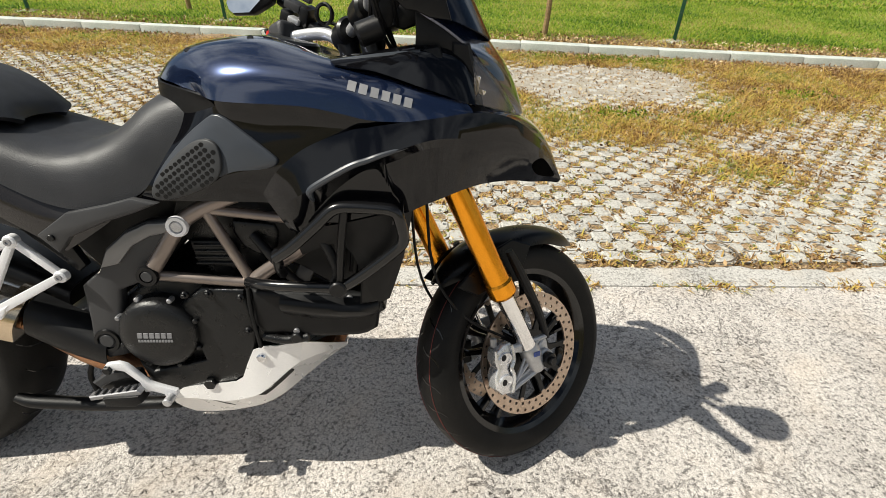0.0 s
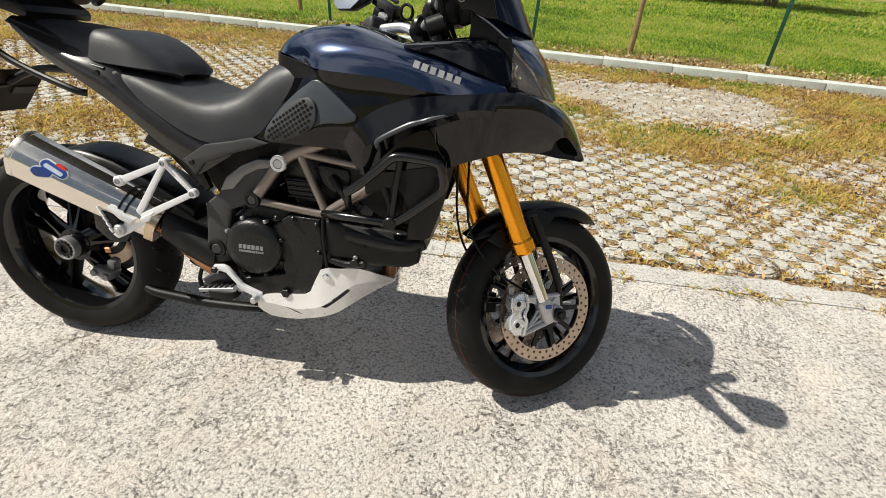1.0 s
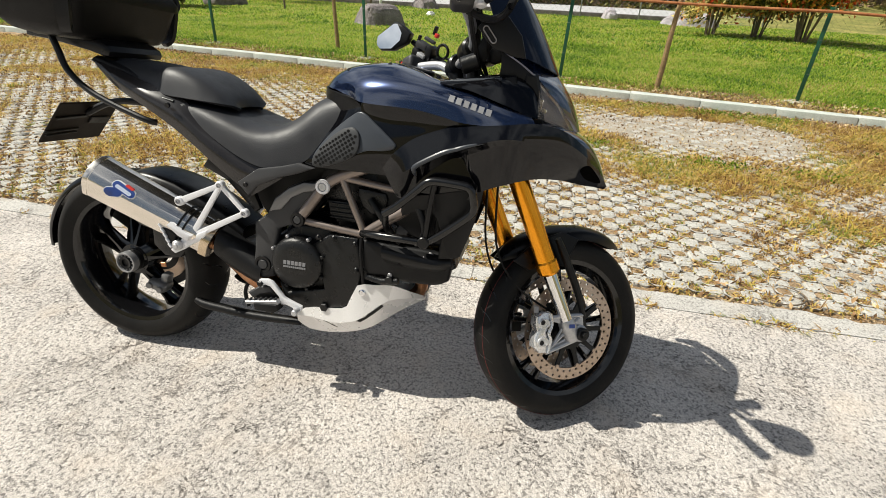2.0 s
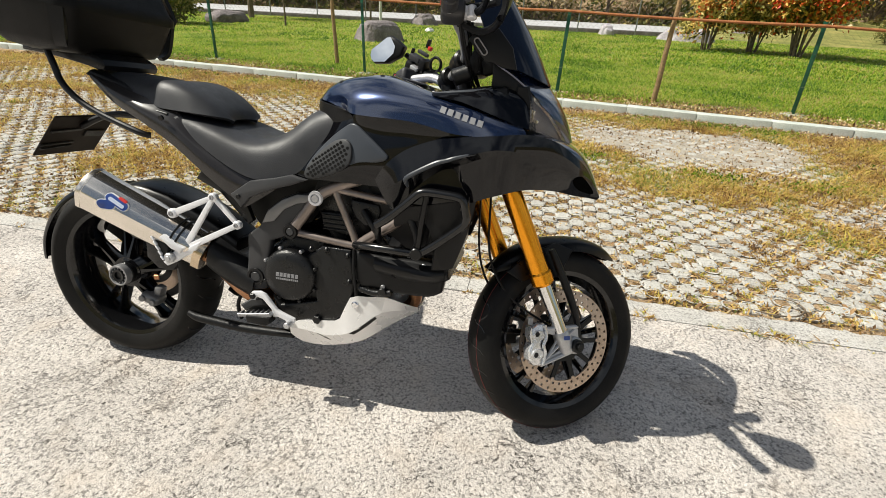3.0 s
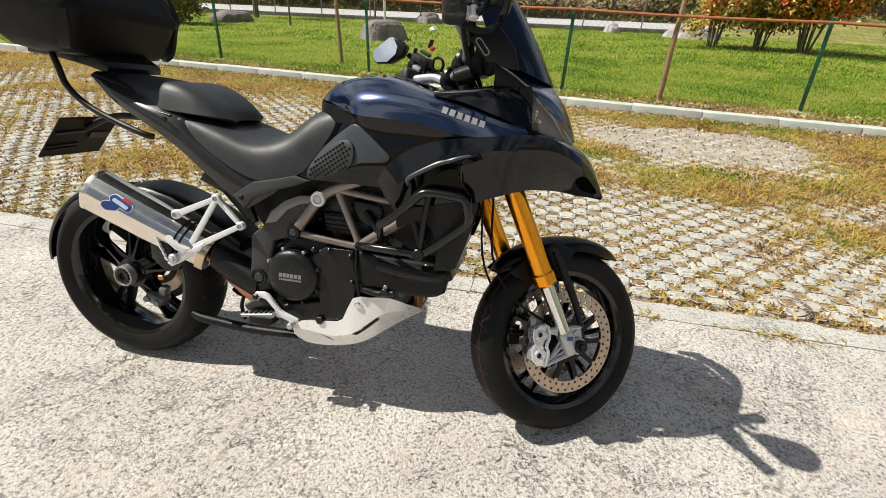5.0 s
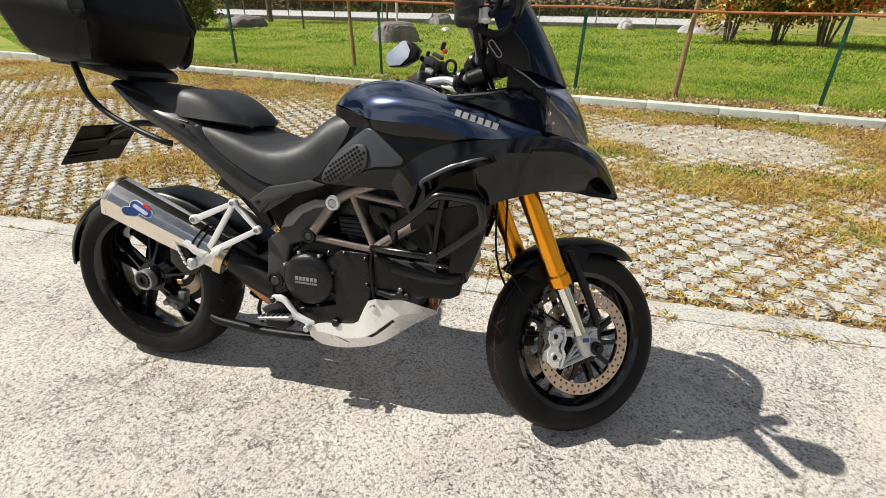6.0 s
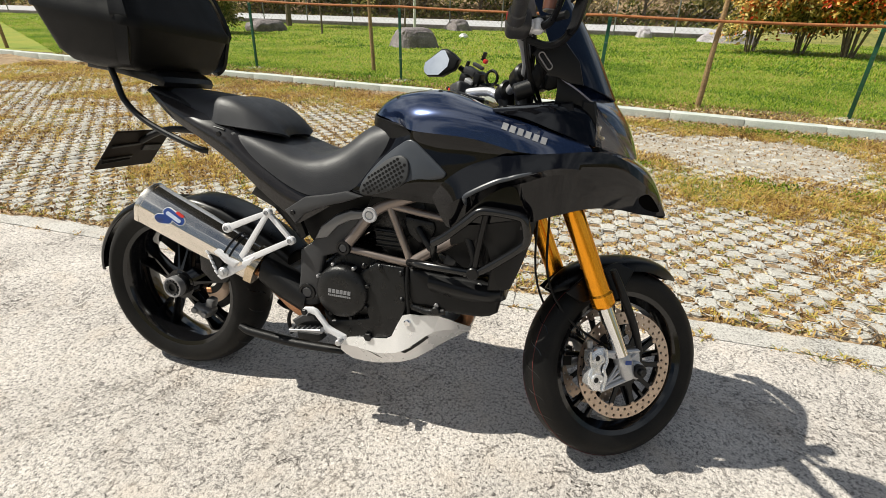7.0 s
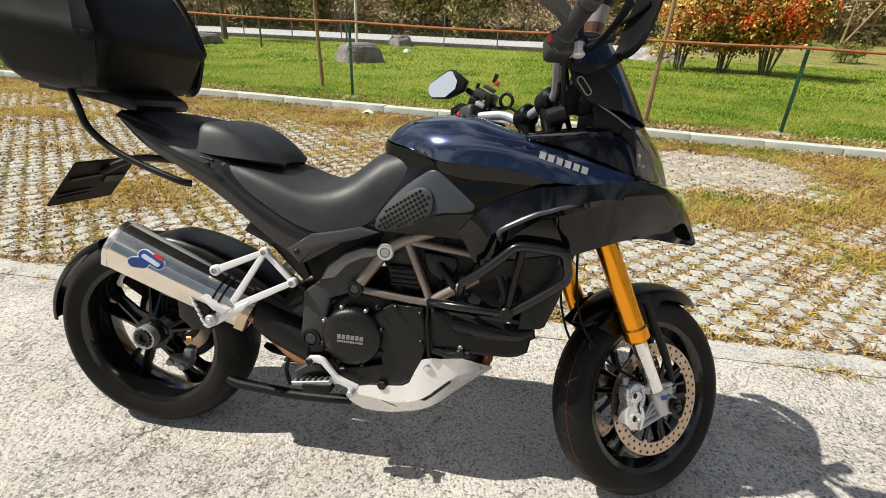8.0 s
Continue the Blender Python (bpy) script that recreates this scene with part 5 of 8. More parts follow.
for s in (-1, 1):
    q = lambda x, w, h: (x, s * w, h)
    bar("frame_tube", [q(0.684, 0.128, 0.578), q(0.725, 0.124, 0.636), q(0.765, 0.120, 0.690), q(0.815, 0.118, 0.722), q(0.880, 0.116, 0.748)], 0.0165, "bronze", "bronze-grey trellis frame tube")
    bar("frame_tube", [q(0.690, 0.126, 0.574), q(0.785, 0.120, 0.562), q(0.885, 0.112, 0.550)], 0.0115, "bronze")
    bar("frame_tube", [q(0.815, 0.118, 0.715), q(0.850, 0.115, 0.635), q(0.885, 0.112, 0.555)], 0.0115, "bronze")
    bar("frame_tube", [q(0.885, 0.113, 0.553), q(0.945, 0.122, 0.600), q(1.010, 0.130, 0.645), q(1.080, 0.120, 0.72)], 0.0155, "bronze")
    bar("frame_tube", [q(0.825, 0.117, 0.716), q(0.900, 0.118, 0.708), q(1.000, 0.122, 0.698)], 0.0105, "bronze")
    bar("frame_tube", [q(0.880, 0.116, 0.748), q(1.0, 0.10, 0.80), q(1.16, 0.05, 0.90)], 0.0155, "bronze")
    # cast rear frame plate
    bm = bmesh.new()
    slab(bm, [(0.575, 0.580), (0.600, 0.630), (0.650, 0.672), (0.690, 0.690), (0.745, 0.697), (0.762, 0.680), (0.735, 0.655), (0.700, 0.600), (0.672, 0.560), (0.610, 0.535), (0.598, 0.470), (0.600, 0.420), (0.588, 0.372),
              (0.545, 0.362), (0.520, 0.395), (0.528, 0.460), (0.532, 0.545)], s * 0.092, s * 0.124, 0.008, 3)
    fp = P("frame_plate", bm, "grey_plastic", label="dark grey cast rear frame plate")
    # raised edge in a paler grey: the plate's highlight given as colour
    bm = bmesh.new()
    slab(bm, [(0.585, 0.590), (0.606, 0.630), (0.652, 0.668), (0.700, 0.690), (0.750, 0.692), (0.745, 0.672), (0.70, 0.662), (0.66, 0.640), (0.625, 0.600)], s * 0.122, s * 0.131, 0.004, 2)
    P("plate_cover", bm, "plate_grey", fp, "silver edge of the frame plate, caught light put into its paler grey")
    for x, h, r, w in ((0.762, 0.686, 0.0195, 0.134), (0.684, 0.578, 0.020, 0.139), (0.555, 0.411, 0.026, 0.122)):
        bm = bmesh.new()
        ring(bm, [(r, w - 0.010), (r + 0.003, w), (r + 0.001, w + 0.007), (r - 0.006, w + 0.007), (r - 0.008, w - 0.004)] if s > 0 else
             [(r, -w + 0.010), (r + 0.003, -w), (r + 0.001, -w - 0.007), (r - 0.006, -w - 0.007), (r - 0.008, -w + 0.004)], 28, Matrix.Translation((x, 0, h)))
        P("pivot_ring", bm, "black_satin" if r > 0.0199 else "pale_alloy", fp)
        bm = bmesh.new()
        disc(bm, (x, s * (w + 0.002), h), (0, 1, 0), r * 0.62, 0.010, 16, 0.002)
        P("pivot_bolt", bm, "silver" if r < 0.0199 else "grey_plastic", fp)

# engine block and its covers
bm = bmesh.new()
slab(bm, [(0.585, 0.50), (0.60, 0.33), (0.66, 0.255), (0.80, 0.250), (0.90, 0.30), (0.93, 0.40), (0.93, 0.53), (0.80, 0.56), (0.66, 0.56)], -0.100, 0.100, 0.02, 3)
engine = P("engine", bm, "engine", label="black-coated V-twin engine casting")
bm = bmesh.new()
slab(bm, [(0.80, 0.53), (0.90, 0.55), (0.93, 0.66), (0.90, 0.78), (0.76, 0.78), (0.72, 0.68)], -0.085, 0.085, 0.015, 2)
P("rear_cylinder", bm, "engine", engine)
bm = bmesh.new()
slab(bm, [(0.858, 0.690), (0.945, 0.682), (0.952, 0.664), (0.944, 0.628), (0.905, 0.610), (0.872, 0.632), (0.856, 0.664)], -0.106, -0.080, 0.008, 3)
P("cam_cover", bm, "engine", engine, "dark cast cam cover behind the frame tubes")
bm = bmesh.new()
slab(bm, [(0.760, 0.640), (0.845, 0.640), (0.860, 0.600), (0.850, 0.575), (0.770, 0.585)], -0.098, -0.080, 0.006, 2)
P("cylinder_side", bm, "engine", engine)
for i in range(4):
    bm = bmesh.new()
    box(bm, (0.085, 0.012, 0.005), pose(0.812, -0.098, 0.590 + 0.014 * i, 0, 0), 0.0015, 1)
    P("cooling_fin", bm, "engine", engine)
bm = bmesh.new()
slab(bm, [(0.90, 0.545), (1.02, 0.535), (1.16, 0.525), (1.17, 0.485), (1.13, 0.455), (0.99, 0.425), (0.90, 0.44), (0.885, 0.50)], -0.125, 0.125, 0.018, 3)
P("front_cylinder", bm, "engine", engine)
bm = bmesh.new()
slab(bm, [(0.882, 0.540), (0.959, 0.531), (1.065, 0.531), (1.130, 0.526), (1.160, 0.518), (1.160, 0.496), (1.152, 0.440), (1.130, 0.426), (1.108, 0.420), (1.032, 0.416), (0.944, 0.425), (0.904, 0.420), (0.880, 0.450)], -0.160, -0.100, 0.016, 4)
cover = P("belt_cover", bm, "black", engine, "black plastic cam belt cover", wide=False)
bm = bmesh.new()
skin(bm, [[(x, -w, h) for x, w, h in r] for r in (
    [(0.950, 0.158, 0.522), (0.950, 0.170, 0.510), (0.955, 0.158, 0.488)],
    [(1.030, 0.160, 0.520), (1.032, 0.176, 0.502), (1.034, 0.160, 0.478)],
    [(1.115, 0.160, 0.514), (1.118, 0.174, 0.498), (1.118, 0.158, 0.478)],
    [(1.150, 0.150, 0.508), (1.152, 0.156, 0.498), (1.150, 0.148, 0.486)])], 4, 5, 0.01)
P("cover_ridge", bm, "black_satin", engine, wide=False)
for x, h in ((1.095, 0.520), (1.135, 0.512), (0.975, 0.437)):
    bm = bmesh.new()
    disc(bm, (x, -0.162, h), (0, 1, 0), 0.007, 0.006, 10, 0.001)
    P("cover_screw", bm, "mid_alloy", engine, wide=False)
bm = bmesh.new()
slab(bm, [(0.725, 0.50), (0.78, 0.545), (0.87, 0.54), (0.885, 0.44), (0.86, 0.33), (0.80, 0.275), (0.70, 0.262), (0.63, 0.29), (0.61, 0.36), (0.64, 0.33), (0.76, 0.36)], -0.128, -0.098, 0.010, 3)
P("crankcase_cover", bm, "engine", engine)
bm = bmesh.new()
cc = Matrix.Translation((0.676, 0, 0.436))
ring(bm, [(0.084, -0.098), (0.084, -0.132), (0.081, -0.141), (0.072, -0.149), (0.050, -0.153), (0.0, -0.153)], 48, cc, closed=False)
clutch = P("clutch_cover", bm, "engine", None, "round dark clutch cover with pale printed lettering")
for a in range(0, 360, 45):
    bm = bmesh.new()
    disc(bm, (0.676 + 0.088 * math.cos(radians(a + 20)), -0.128, 0.436 + 0.088 * math.sin(radians(a + 20))), (0, 1, 0), 0.006, 0.020, 8, 0.002)
    P("cover_bolt", bm, "mid_alloy" if a in (45, 90, 135) else "engine", engine)
bm = bmesh.new()
for i in range(6):
    x = 0.641 + 0.0125 * i
    slab(bm, [(x, 0.436), (x + 0.0095, 0.436), (x + 0.0105, 0.448), (x + 0.001, 0.448)], -0.1550, -0.1528)
P("lettering_bar", bm, "letter", clutch)
bm = bmesh.new()
for i in range(12):
    x = 0.641 + 0.0062 * i
    slab(bm, [(x, 0.426), (x + 0.0045, 0.426), (x + 0.0045, 0.4315), (x, 0.4315)], -0.1550, -0.1528)
P("lettering_small", bm, "letter", clutch)
bar("engine_hose", [(0.880, -0.128, 0.545), (0.882, -0.135, 0.50), (0.888, -0.138, 0.45), (0.893, -0.136, 0.402)], 0.0045, "black", parent=engine)
bar("engine_hose", [(0.90, -0.11, 0.66), (0.94, -0.13, 0.62), (0.97, -0.12, 0.57), (1.0, -0.12, 0.545)], 0.010, "black", parent=engine)
for x, h in ((0.795, 0.532), (0.862, 0.522), (0.868, 0.440), (0.745, 0.528)):
    bm = bmesh.new()
    disc(bm, (x, -0.129, h), (0, 1, 0), 0.009, 0.010, 12, 0.003)
    disc(bm, (x, -0.135, h), (0, 1, 0), 0.0055, 0.008, 6, 0.001)
    P("case_bolt", bm, "black_satin", engine)
bar("oil_pipe", [(0.90, -0.128, 0.425), (0.95, -0.132, 0.418), (1.0, -0.130, 0.425)], 0.010, "engine", parent=engine)
bm = bmesh.new()
disc(bm, (0.975, -0.135, 0.428), (0, 1, 0), 0.012, 0.02, 12, 0.002)
P("plug", bm, "engine", engine)
bm = bmesh.new()
disc(bm, (0.765, -0.130, 0.300), (0, 1, 0), 0.014, 0.02, 6, 0.002)
P("plug", bm, "engine", engine)
for x, h, w in ((1.00, 0.575, 0.10), (1.035, 0.60, 0.09)):
    bm = bmesh.new()
    box(bm, (0.035, 0.02, 0.05), pose(x, -w - 0.01, h, 0, 25), 0.006)
    P("sensor", bm, "pale_alloy" if x > 1.02 else "grey_plastic", engine)
bm = bmesh.new()
slab(bm, [(0.90, 0.80), (1.05, 0.86), (1.06, 0.70), (0.98, 0.58), (0.92, 0.62)], -0.10, 0.10, 0.02, 2)
P("airbox", bm, "black")

# crash bars
for s in (-1, 1):
    q = lambda x, w, h: (x, s * w, h)
    bar("crash_bar", [q(0.972, 0.205, 0.650), q(1.007, 0.213, 0.676), q(1.055, 0.217, 0.720), q(1.078, 0.217, 0.743), q(1.092, 0.217, 0.753), q(1.112, 0.217, 0.757), q(1.165, 0.217, 0.755), q(1.192, 0.217, 0.752), q(1.206, 0.216, 0.742), q(1.214, 0.214, 0.712), q(1.216, 0.213, 0.695), q(1.206, 0.210, 0.674), q(1.150, 0.200, 0.624), q(1.095, 0.190, 0.582), q(1.060, 0.172, 0.568)], 0.0115, "bar_gloss",
        "satin black tubular crash bar", 12, 4)
    bar("crash_bar", [q(0.885, 0.130, 0.560), q(0.930, 0.165, 0.572), q(1.000, 0.182, 0.577), q(1.075, 0.186, 0.577)], 0.0115, "bar_gloss")
    bar("crash_bar_strut", [q(1.108, 0.212, 0.750), q(1.098, 0.206, 0.68), q(1.088, 0.192, 0.590)], 0.0080, "black_satin")
    bar("cowl_hose", [q(1.02, 0.150, 0.70), q(1.06, 0.165, 0.66), q(1.08, 0.168, 0.60), q(1.06, 0.155, 0.56)], 0.010, "black")
    bar("crash_bar", [q(0.975, 0.205, 0.660), q(0.968, 0.180, 0.62), q(0.965, 0.15, 0.59)], 0.010, "black_satin")
    bm = bmesh.new()
    disc(bm, q(1.085, 0.192, 0.580), (0, 1, 0), 0.017, 0.03, 16, 0.003)
    P("bar_clamp", bm, "black_satin")

# black inner panels that close the space under the seat
for s in (-1, 1):
    bm = bmesh.new()
    slab(bm, [(0.42, 0.700), (0.50, 0.600), (0.56, 0.520), (0.64, 0.540), (0.72, 0.640), (0.78, 0.740), (0.70, 0.780), (0.56, 0.745), (0.46, 0.745)], s * 0.050, s * 0.062, 0.004, 1)
    P("inner_panel", bm, "black", label="matt black panel under the seat")

# belly pan
bm = bmesh.new()
for s in (-1, 1):
    b = bmesh.new()
    skin(b, [[(x, s * w, h) for x, w, h in r] for r in (
        [(0.676, 0.150, 0.272), (0.672, 0.155, 0.252), (0.664, 0.135, 0.222), (0.668, 0.0, 0.205)],
        [(0.735, 0.155, 0.288), (0.724, 0.160, 0.256), (0.708, 0.140, 0.203), (0.712, 0.0, 0.192)],
        [(0.800, 0.158, 0.296), (0.796, 0.163, 0.250), (0.778, 0.140, 0.203), (0.785, 0.0, 0.193)],
        [(0.842, 0.158, 0.312), (0.842, 0.166, 0.260), (0.822, 0.145, 0.214), (0.828, 0.0, 0.202)],
        [(0.872, 0.155, 0.384), (0.882, 0.168, 0.276), (0.872, 0.146, 0.228), (0.880, 0.0, 0.214)],
        [(0.925, 0.151, 0.393), (0.924, 0.160, 0.312), (0.916, 0.128, 0.243), (0.922, 0.0, 0.232)],
        [(0.978, 0.138, 0.395), (0.968, 0.148, 0.348), (0.966, 0.096, 0.274), (0.970, 0.0, 0.264)],
        [(1.022, 0.098, 0.366), (1.020, 0.101, 0.345), (1.012, 0.064, 0.299), (1.012, 0.0, 0.288)],
        [(1.061, 0.054, 0.338), (1.061, 0.055, 0.332), (1.058, 0.030, 0.318), (1.056, 0.0, 0.315)])], 2, 1, 0.004, True)
    merge(bm, b)
pan = P("belly_pan", bm, "belly", label="silver-white belly pan under the engine", sharp=18, wide=False)
for s in (-1, 1):
    bm = bmesh.new()
    at = skin_depth(pan, s)
    slab(bm, [(0.876, 0.276), (0.900, 0.294), (0.925, 0.314), (0.952, 0.338), (0.956, 0.330), (0.930, 0.305), (0.905, 0.284), (0.890, 0.273)], 0.0, 1.0)
    for v in bm.verts:
        v.co.y = s * (at(v.co.x, v.co.z) - 0.028 + (0.002 if v.co.y > 0.5 else -0.010))
    P("vent_slot", bm, "black", pan)
    bm = bmesh.new()
    disc(bm, (0.890, s * 0.134, 0.371), (0, 1, 0), 0.011, 0.012, 16, 0.003)
    P("pan_bolt", bm, "chrome", pan)
    bar("pan_seam", [(0.677, s * 0.127, 0.262), (0.724, s * 0.132, 0.261), (0.766, s * 0.135, 0.256), (0.795, s * 0.132, 0.244), (0.811, s * 0.127, 0.236)], 0.0026, "black", parent=pan, n=6)
bar("exhaust_header", [(0.99, -0.02, 0.43), (1.035, -0.02, 0.395), (1.043, -0.02, 0.352), (1.015, -0.03, 0.318), (0.96, -0.04, 0.300)], 0.022, "heat", "heat-browned exhaust header")
bar("exhaust_pipe", [(0.665, -0.02, 0.24), (0.58, -0.04, 0.275), (0.50, -0.065, 0.33), (0.43, -0.078, 0.40), (0.375, -0.088, 0.450)], [0.03, 0.03, 0.034, 0.036, 0.030], "heat", "heat-browned exhaust pipe")
bm = bmesh.new()
skin(bm, [
    [(0.560, -0.085, 0.420), (0.552, -0.128, 0.400), (0.545, -0.132, 0.355), (0.530, -0.095, 0.320)],
    [(0.470, -0.078, 0.466), (0.462, -0.122, 0.444), (0.452, -0.126, 0.392), (0.438, -0.090, 0.352)],
    [(0.398, -0.075, 0.505), (0.392, -0.118, 0.484), (0.380, -0.122, 0.430), (0.370, -0.085, 0.395)]], 4, 4, 0.003)
P("heat_shield", bm, "black", label="black exhaust heat shield")

# muffler: a six-sided can with bevelled ends
A, B = Vector((0.358, -0.112, 0.452)), Vector((-0.004, -0.170, 0.634))
ax = (B - A).normalized()
up = Vector((0, 0.15, 1))
up = (up - ax * up.dot(ax)).normalized()
sd = ax.cross(up)
FL = 1.0 if sd.y < 0 else -1.0
sect = [(FL * a, b) for a, b in ((0.060, -0.004), (0.056, 0.020), (0.040, 0.046), (0.014, 0.063), (-0.014, 0.066), (-0.038, 0.052), (-0.052, 0.0), (-0.036, -0.058), (-0.002, -0.068), (0.026, -0.062), (0.054, -0.022))]
bm = bmesh.new()
rings(bm, [[A.lerp(B, t) + sd * a * k + up * b * k for a, b in sect] for t, k in ((0.02, 0.90), (0.05, 0.92), (0.5, 0.99), (0.96, 1.045), (0.985, 1.03))])
bmesh.ops.bevel(bm, geom=[e for e in bm.edges if abs((e.verts[1].co - e.verts[0].co).normalized().dot(ax)) > 0.9], offset=0.004, segments=2, profile=0.5, affect="EDGES")
muf = P("muffler", bm, "steel", label="brushed stainless steel muffler with a blue badge", sharp=40, wide=False)
bm = bmesh.new()
rings(bm, [[A.lerp(B, t) + sd * a * k + up * b * k for a, b in sect] for t, k in ((0.955, 1.03), (0.958, 1.058), (0.990, 1.055), (0.998, 1.03), (0.998, 0.84), (0.97, 0.76))])
P("end_cap", bm, "steel", muf, wide=False)
bm = bmesh.new()
tube(bm, [B - ax * 0.02, B + ax * 0.004], 0.026, 18)
P("outlet", bm, "black_satin", muf, wide=False)
bm = bmesh.new()
rings(bm, [[A.lerp(B, t) + sd * a * k + up * b * k for a, b in sect] for t, k in ((-0.035, 0.70), (-0.02, 0.98), (0.045, 1.0), (0.05, 0.90))])
P("front_cap", bm, "straw", muf, "straw-tinted steel front cap", wide=False)
bm = bmesh.new()
rings(bm, [[A.lerp(B, t) + sd * a * k + up * b * k for a, b in sect] for t, k in ((0.19, 0.90), (0.19, 0.985), (0.205, 0.99), (0.205, 0.90))], caps=False)
P("muffler_strap", bm, "black_satin", muf, wide=False)
bm = bmesh.new()
rings(bm, [[A.lerp(B, t) + sd * a * k + up * b * k for a, b in sect] for t, k in ((0.235, 0.90), (0.235, 0.995), (0.25, 1.0), (0.25, 0.90))], caps=False)
P("muffler_strap", bm, "black_satin", muf, wide=False)


def on_can(t, b, lift):
    """A point on the outer flank of the muffler: t along it, b up it."""
    return A.lerp(B, t) + sd * FL * (0.060 * (0.91 + 0.14 * t) - 9.0 * max(0.0, b - 0.004) ** 2 - 0.55 * max(0.0, -b - 0.010) + lift) + up * b


def capsule(t, b, half, r, turn_by, n=10):
    """An outline of (t, b): a lozenge with round ends lying on the muffler's flank."""
    long_way = (B - A).length
    out = []
    for k in range(2 * n):
        a = math.pi * (k % n) / (n - 1) - math.pi / 2 + (math.pi if k >= n else 0)
        x, y = (half if k < n else -half) + r * math.cos(a), r * math.sin(a)
        out.append((t + (x * math.cos(turn_by) - y * math.sin(turn_by)) / long_way, b + x * math.sin(turn_by) + y * math.cos(turn_by)))
    return out


for nm, mt, lift, pts in (("badge_rim", "white", 0.0012, capsule(0.760, -0.002, 0.013, 0.0165, -0.45)), ("badge_rim", "white", 0.0012, capsule(0.700, 0.020, 0.024, 0.0145, 0.12)),
                          ("badge", "badge", 0.0020, capsule(0.760, -0.002, 0.013, 0.0140, -0.45)), ("badge", "badge", 0.0022, capsule(0.700, 0.020, 0.024, 0.0120, 0.12)),
                          ("badge_print", "badge_pale", 0.0030, capsule(0.700, 0.018, 0.021, 0.0055, 0.12)), ("badge_mark", "red", 0.0032, capsule(0.672, 0.033, 0.010, 0.0035, 0.12))):
    bm = bmesh.new()
    lo = [bm.verts.new(on_can(t, b, -0.003)) for t, b in pts]
    hi = [bm.verts.new(on_can(t, b, lift)) for t, b in pts]
    mid = bm.verts.new(on_can(sum(t for t, b in pts) / len(pts), sum(b for t, b in pts) / len(pts), lift))
    for i in range(len(pts)):
        j = (i + 1) % len(pts)
        bm.faces.new((hi[i], hi[j], mid))
        bm.faces.new((lo[i], lo[j], hi[j], hi[i]))
    P(nm, bm, mt, muf, "blue badge with a white rim" if nm == "badge" else "", wide=False)

# ---- swingarm, suspension, stand, footrests ----
bm = bmesh.new()
slab(bm, [(0.60, 0.47), (0.60, 0.37), (0.42, 0.30), (0.15, 0.265), (0.0, 0.255), (-0.06, 0.32), (0.0, 0.385), (0.12, 0.385), (0.30, 0.43), (0.45, 0.48)], 0.095, 0.160, 0.02, 3)
slab(bm, [(0.60, 0.46), (0.60, 0.38), (0.50, 0.36), (0.42, 0.38), (0.42, 0.44), (0.50, 0.47)], -0.08, 0.12, 0.02, 2)
P("swingarm", bm, "black_satin", label="single-sided black swingarm")
bar("shock_absorber", [(0.50, 0.02, 0.40), (0.53, 0.02, 0.52), (0.56, 0.02, 0.64)], 0.022, "black_satin")
bm = bmesh.new()
tube(bm, [Vector((0.515, 0.02, 0.44)) + Vector((0.03, 0, 0.20)) * (i / 60) + Vector((0.032 * math.cos(i * 0.63), 0.032 * math.sin(i * 0.63), 0)) for i in range(61)], 0.006, 6)
P("shock_spring", bm, "black_satin")
bm = bmesh.new()
box(bm, (0.072, 0.045, 0.036), pose(0.066, -0.028, 0.213, 0, 16), 0.012, 3)
box(bm, (0.030, 0.030, 0.050), pose(0.086, -0.020, 0.232, 0, 16), 0.008, 2)
for k in (-0.020, 0.020):
    disc(bm, (0.066 + k, -0.052, 0.213 - k * 0.28), (0, 1, 0), 0.012, 0.008, 14, 0.002)
P("rear_caliper", bm, "plate_grey", label="rear brake caliper seen between the spokes")
bm = bmesh.new()
slab(bm, [(0.03, 0.470), (0.05, 0.450), (0.10, 0.440), (0.10, 0.385), (0.14, 0.350), (0.20, 0.352), (0.235, 0.395), (0.215, 0.470), (0.18, 0.485), (0.13, 0.490), (0.10, 0.512), (0.07, 0.505)], -0.082, -0.066, 0.006, 2)
P("muffler_bracket", bm, "gloss", wide=False)
bar("bracket_stay", [(0.10, -0.095, 0.50), (0.16, -0.10, 0.505), (0.23, -0.11, 0.500)], 0.009, "black_satin")
bm = bmesh.new()
box(bm, (0.020, 0.006, 0.018), pose(0.135, -0.088, 0.318, 0, -6), 0.002, 1)
P("bracket_tab", bm, "heat", wide=False)
bm = bmesh.new()
skin(bm, [[(x, y * w, h - d) for y, d in ((-1, 0.045), (-0.92, 0.012), (-0.5, 0.0), (0.5, 0.0), (0.92, 0.012), (1, 0.045))] for x, w, h in
          ((-0.012, 0.070, 0.614), (0.030, 0.080, 0.630), (0.080, 0.086, 0.638), (0.160, 0.088, 0.626), (0.250, 0.088, 0.598), (0.360, 0.085, 0.545), (0.440, 0.080, 0.490))], 3, 3, 0.004)
P("rear_hugger", bm, "black_satin", label="satin black rear wheel hugger", wide=False)
bm = bmesh.new()
st = []
for a, r in ((118, 0.330), (130, 0.336), (142, 0.341), (154, 0.347), (164, 0.352), (172, 0.352), (178, 0.349)):
    c, q = math.cos(radians(a)), math.sin(radians(a))
    st.append([(-0.0145 + (r - d) * c, y, 0.300 + (r - d) * q) for y, d in ((-0.060, 0.020), (-0.055, 0.004), (-0.03, 0.0), (0.03, 0.0), (0.055, 0.004), (0.060, 0.020))])
skin(bm, st, 3, 3, 0.004)
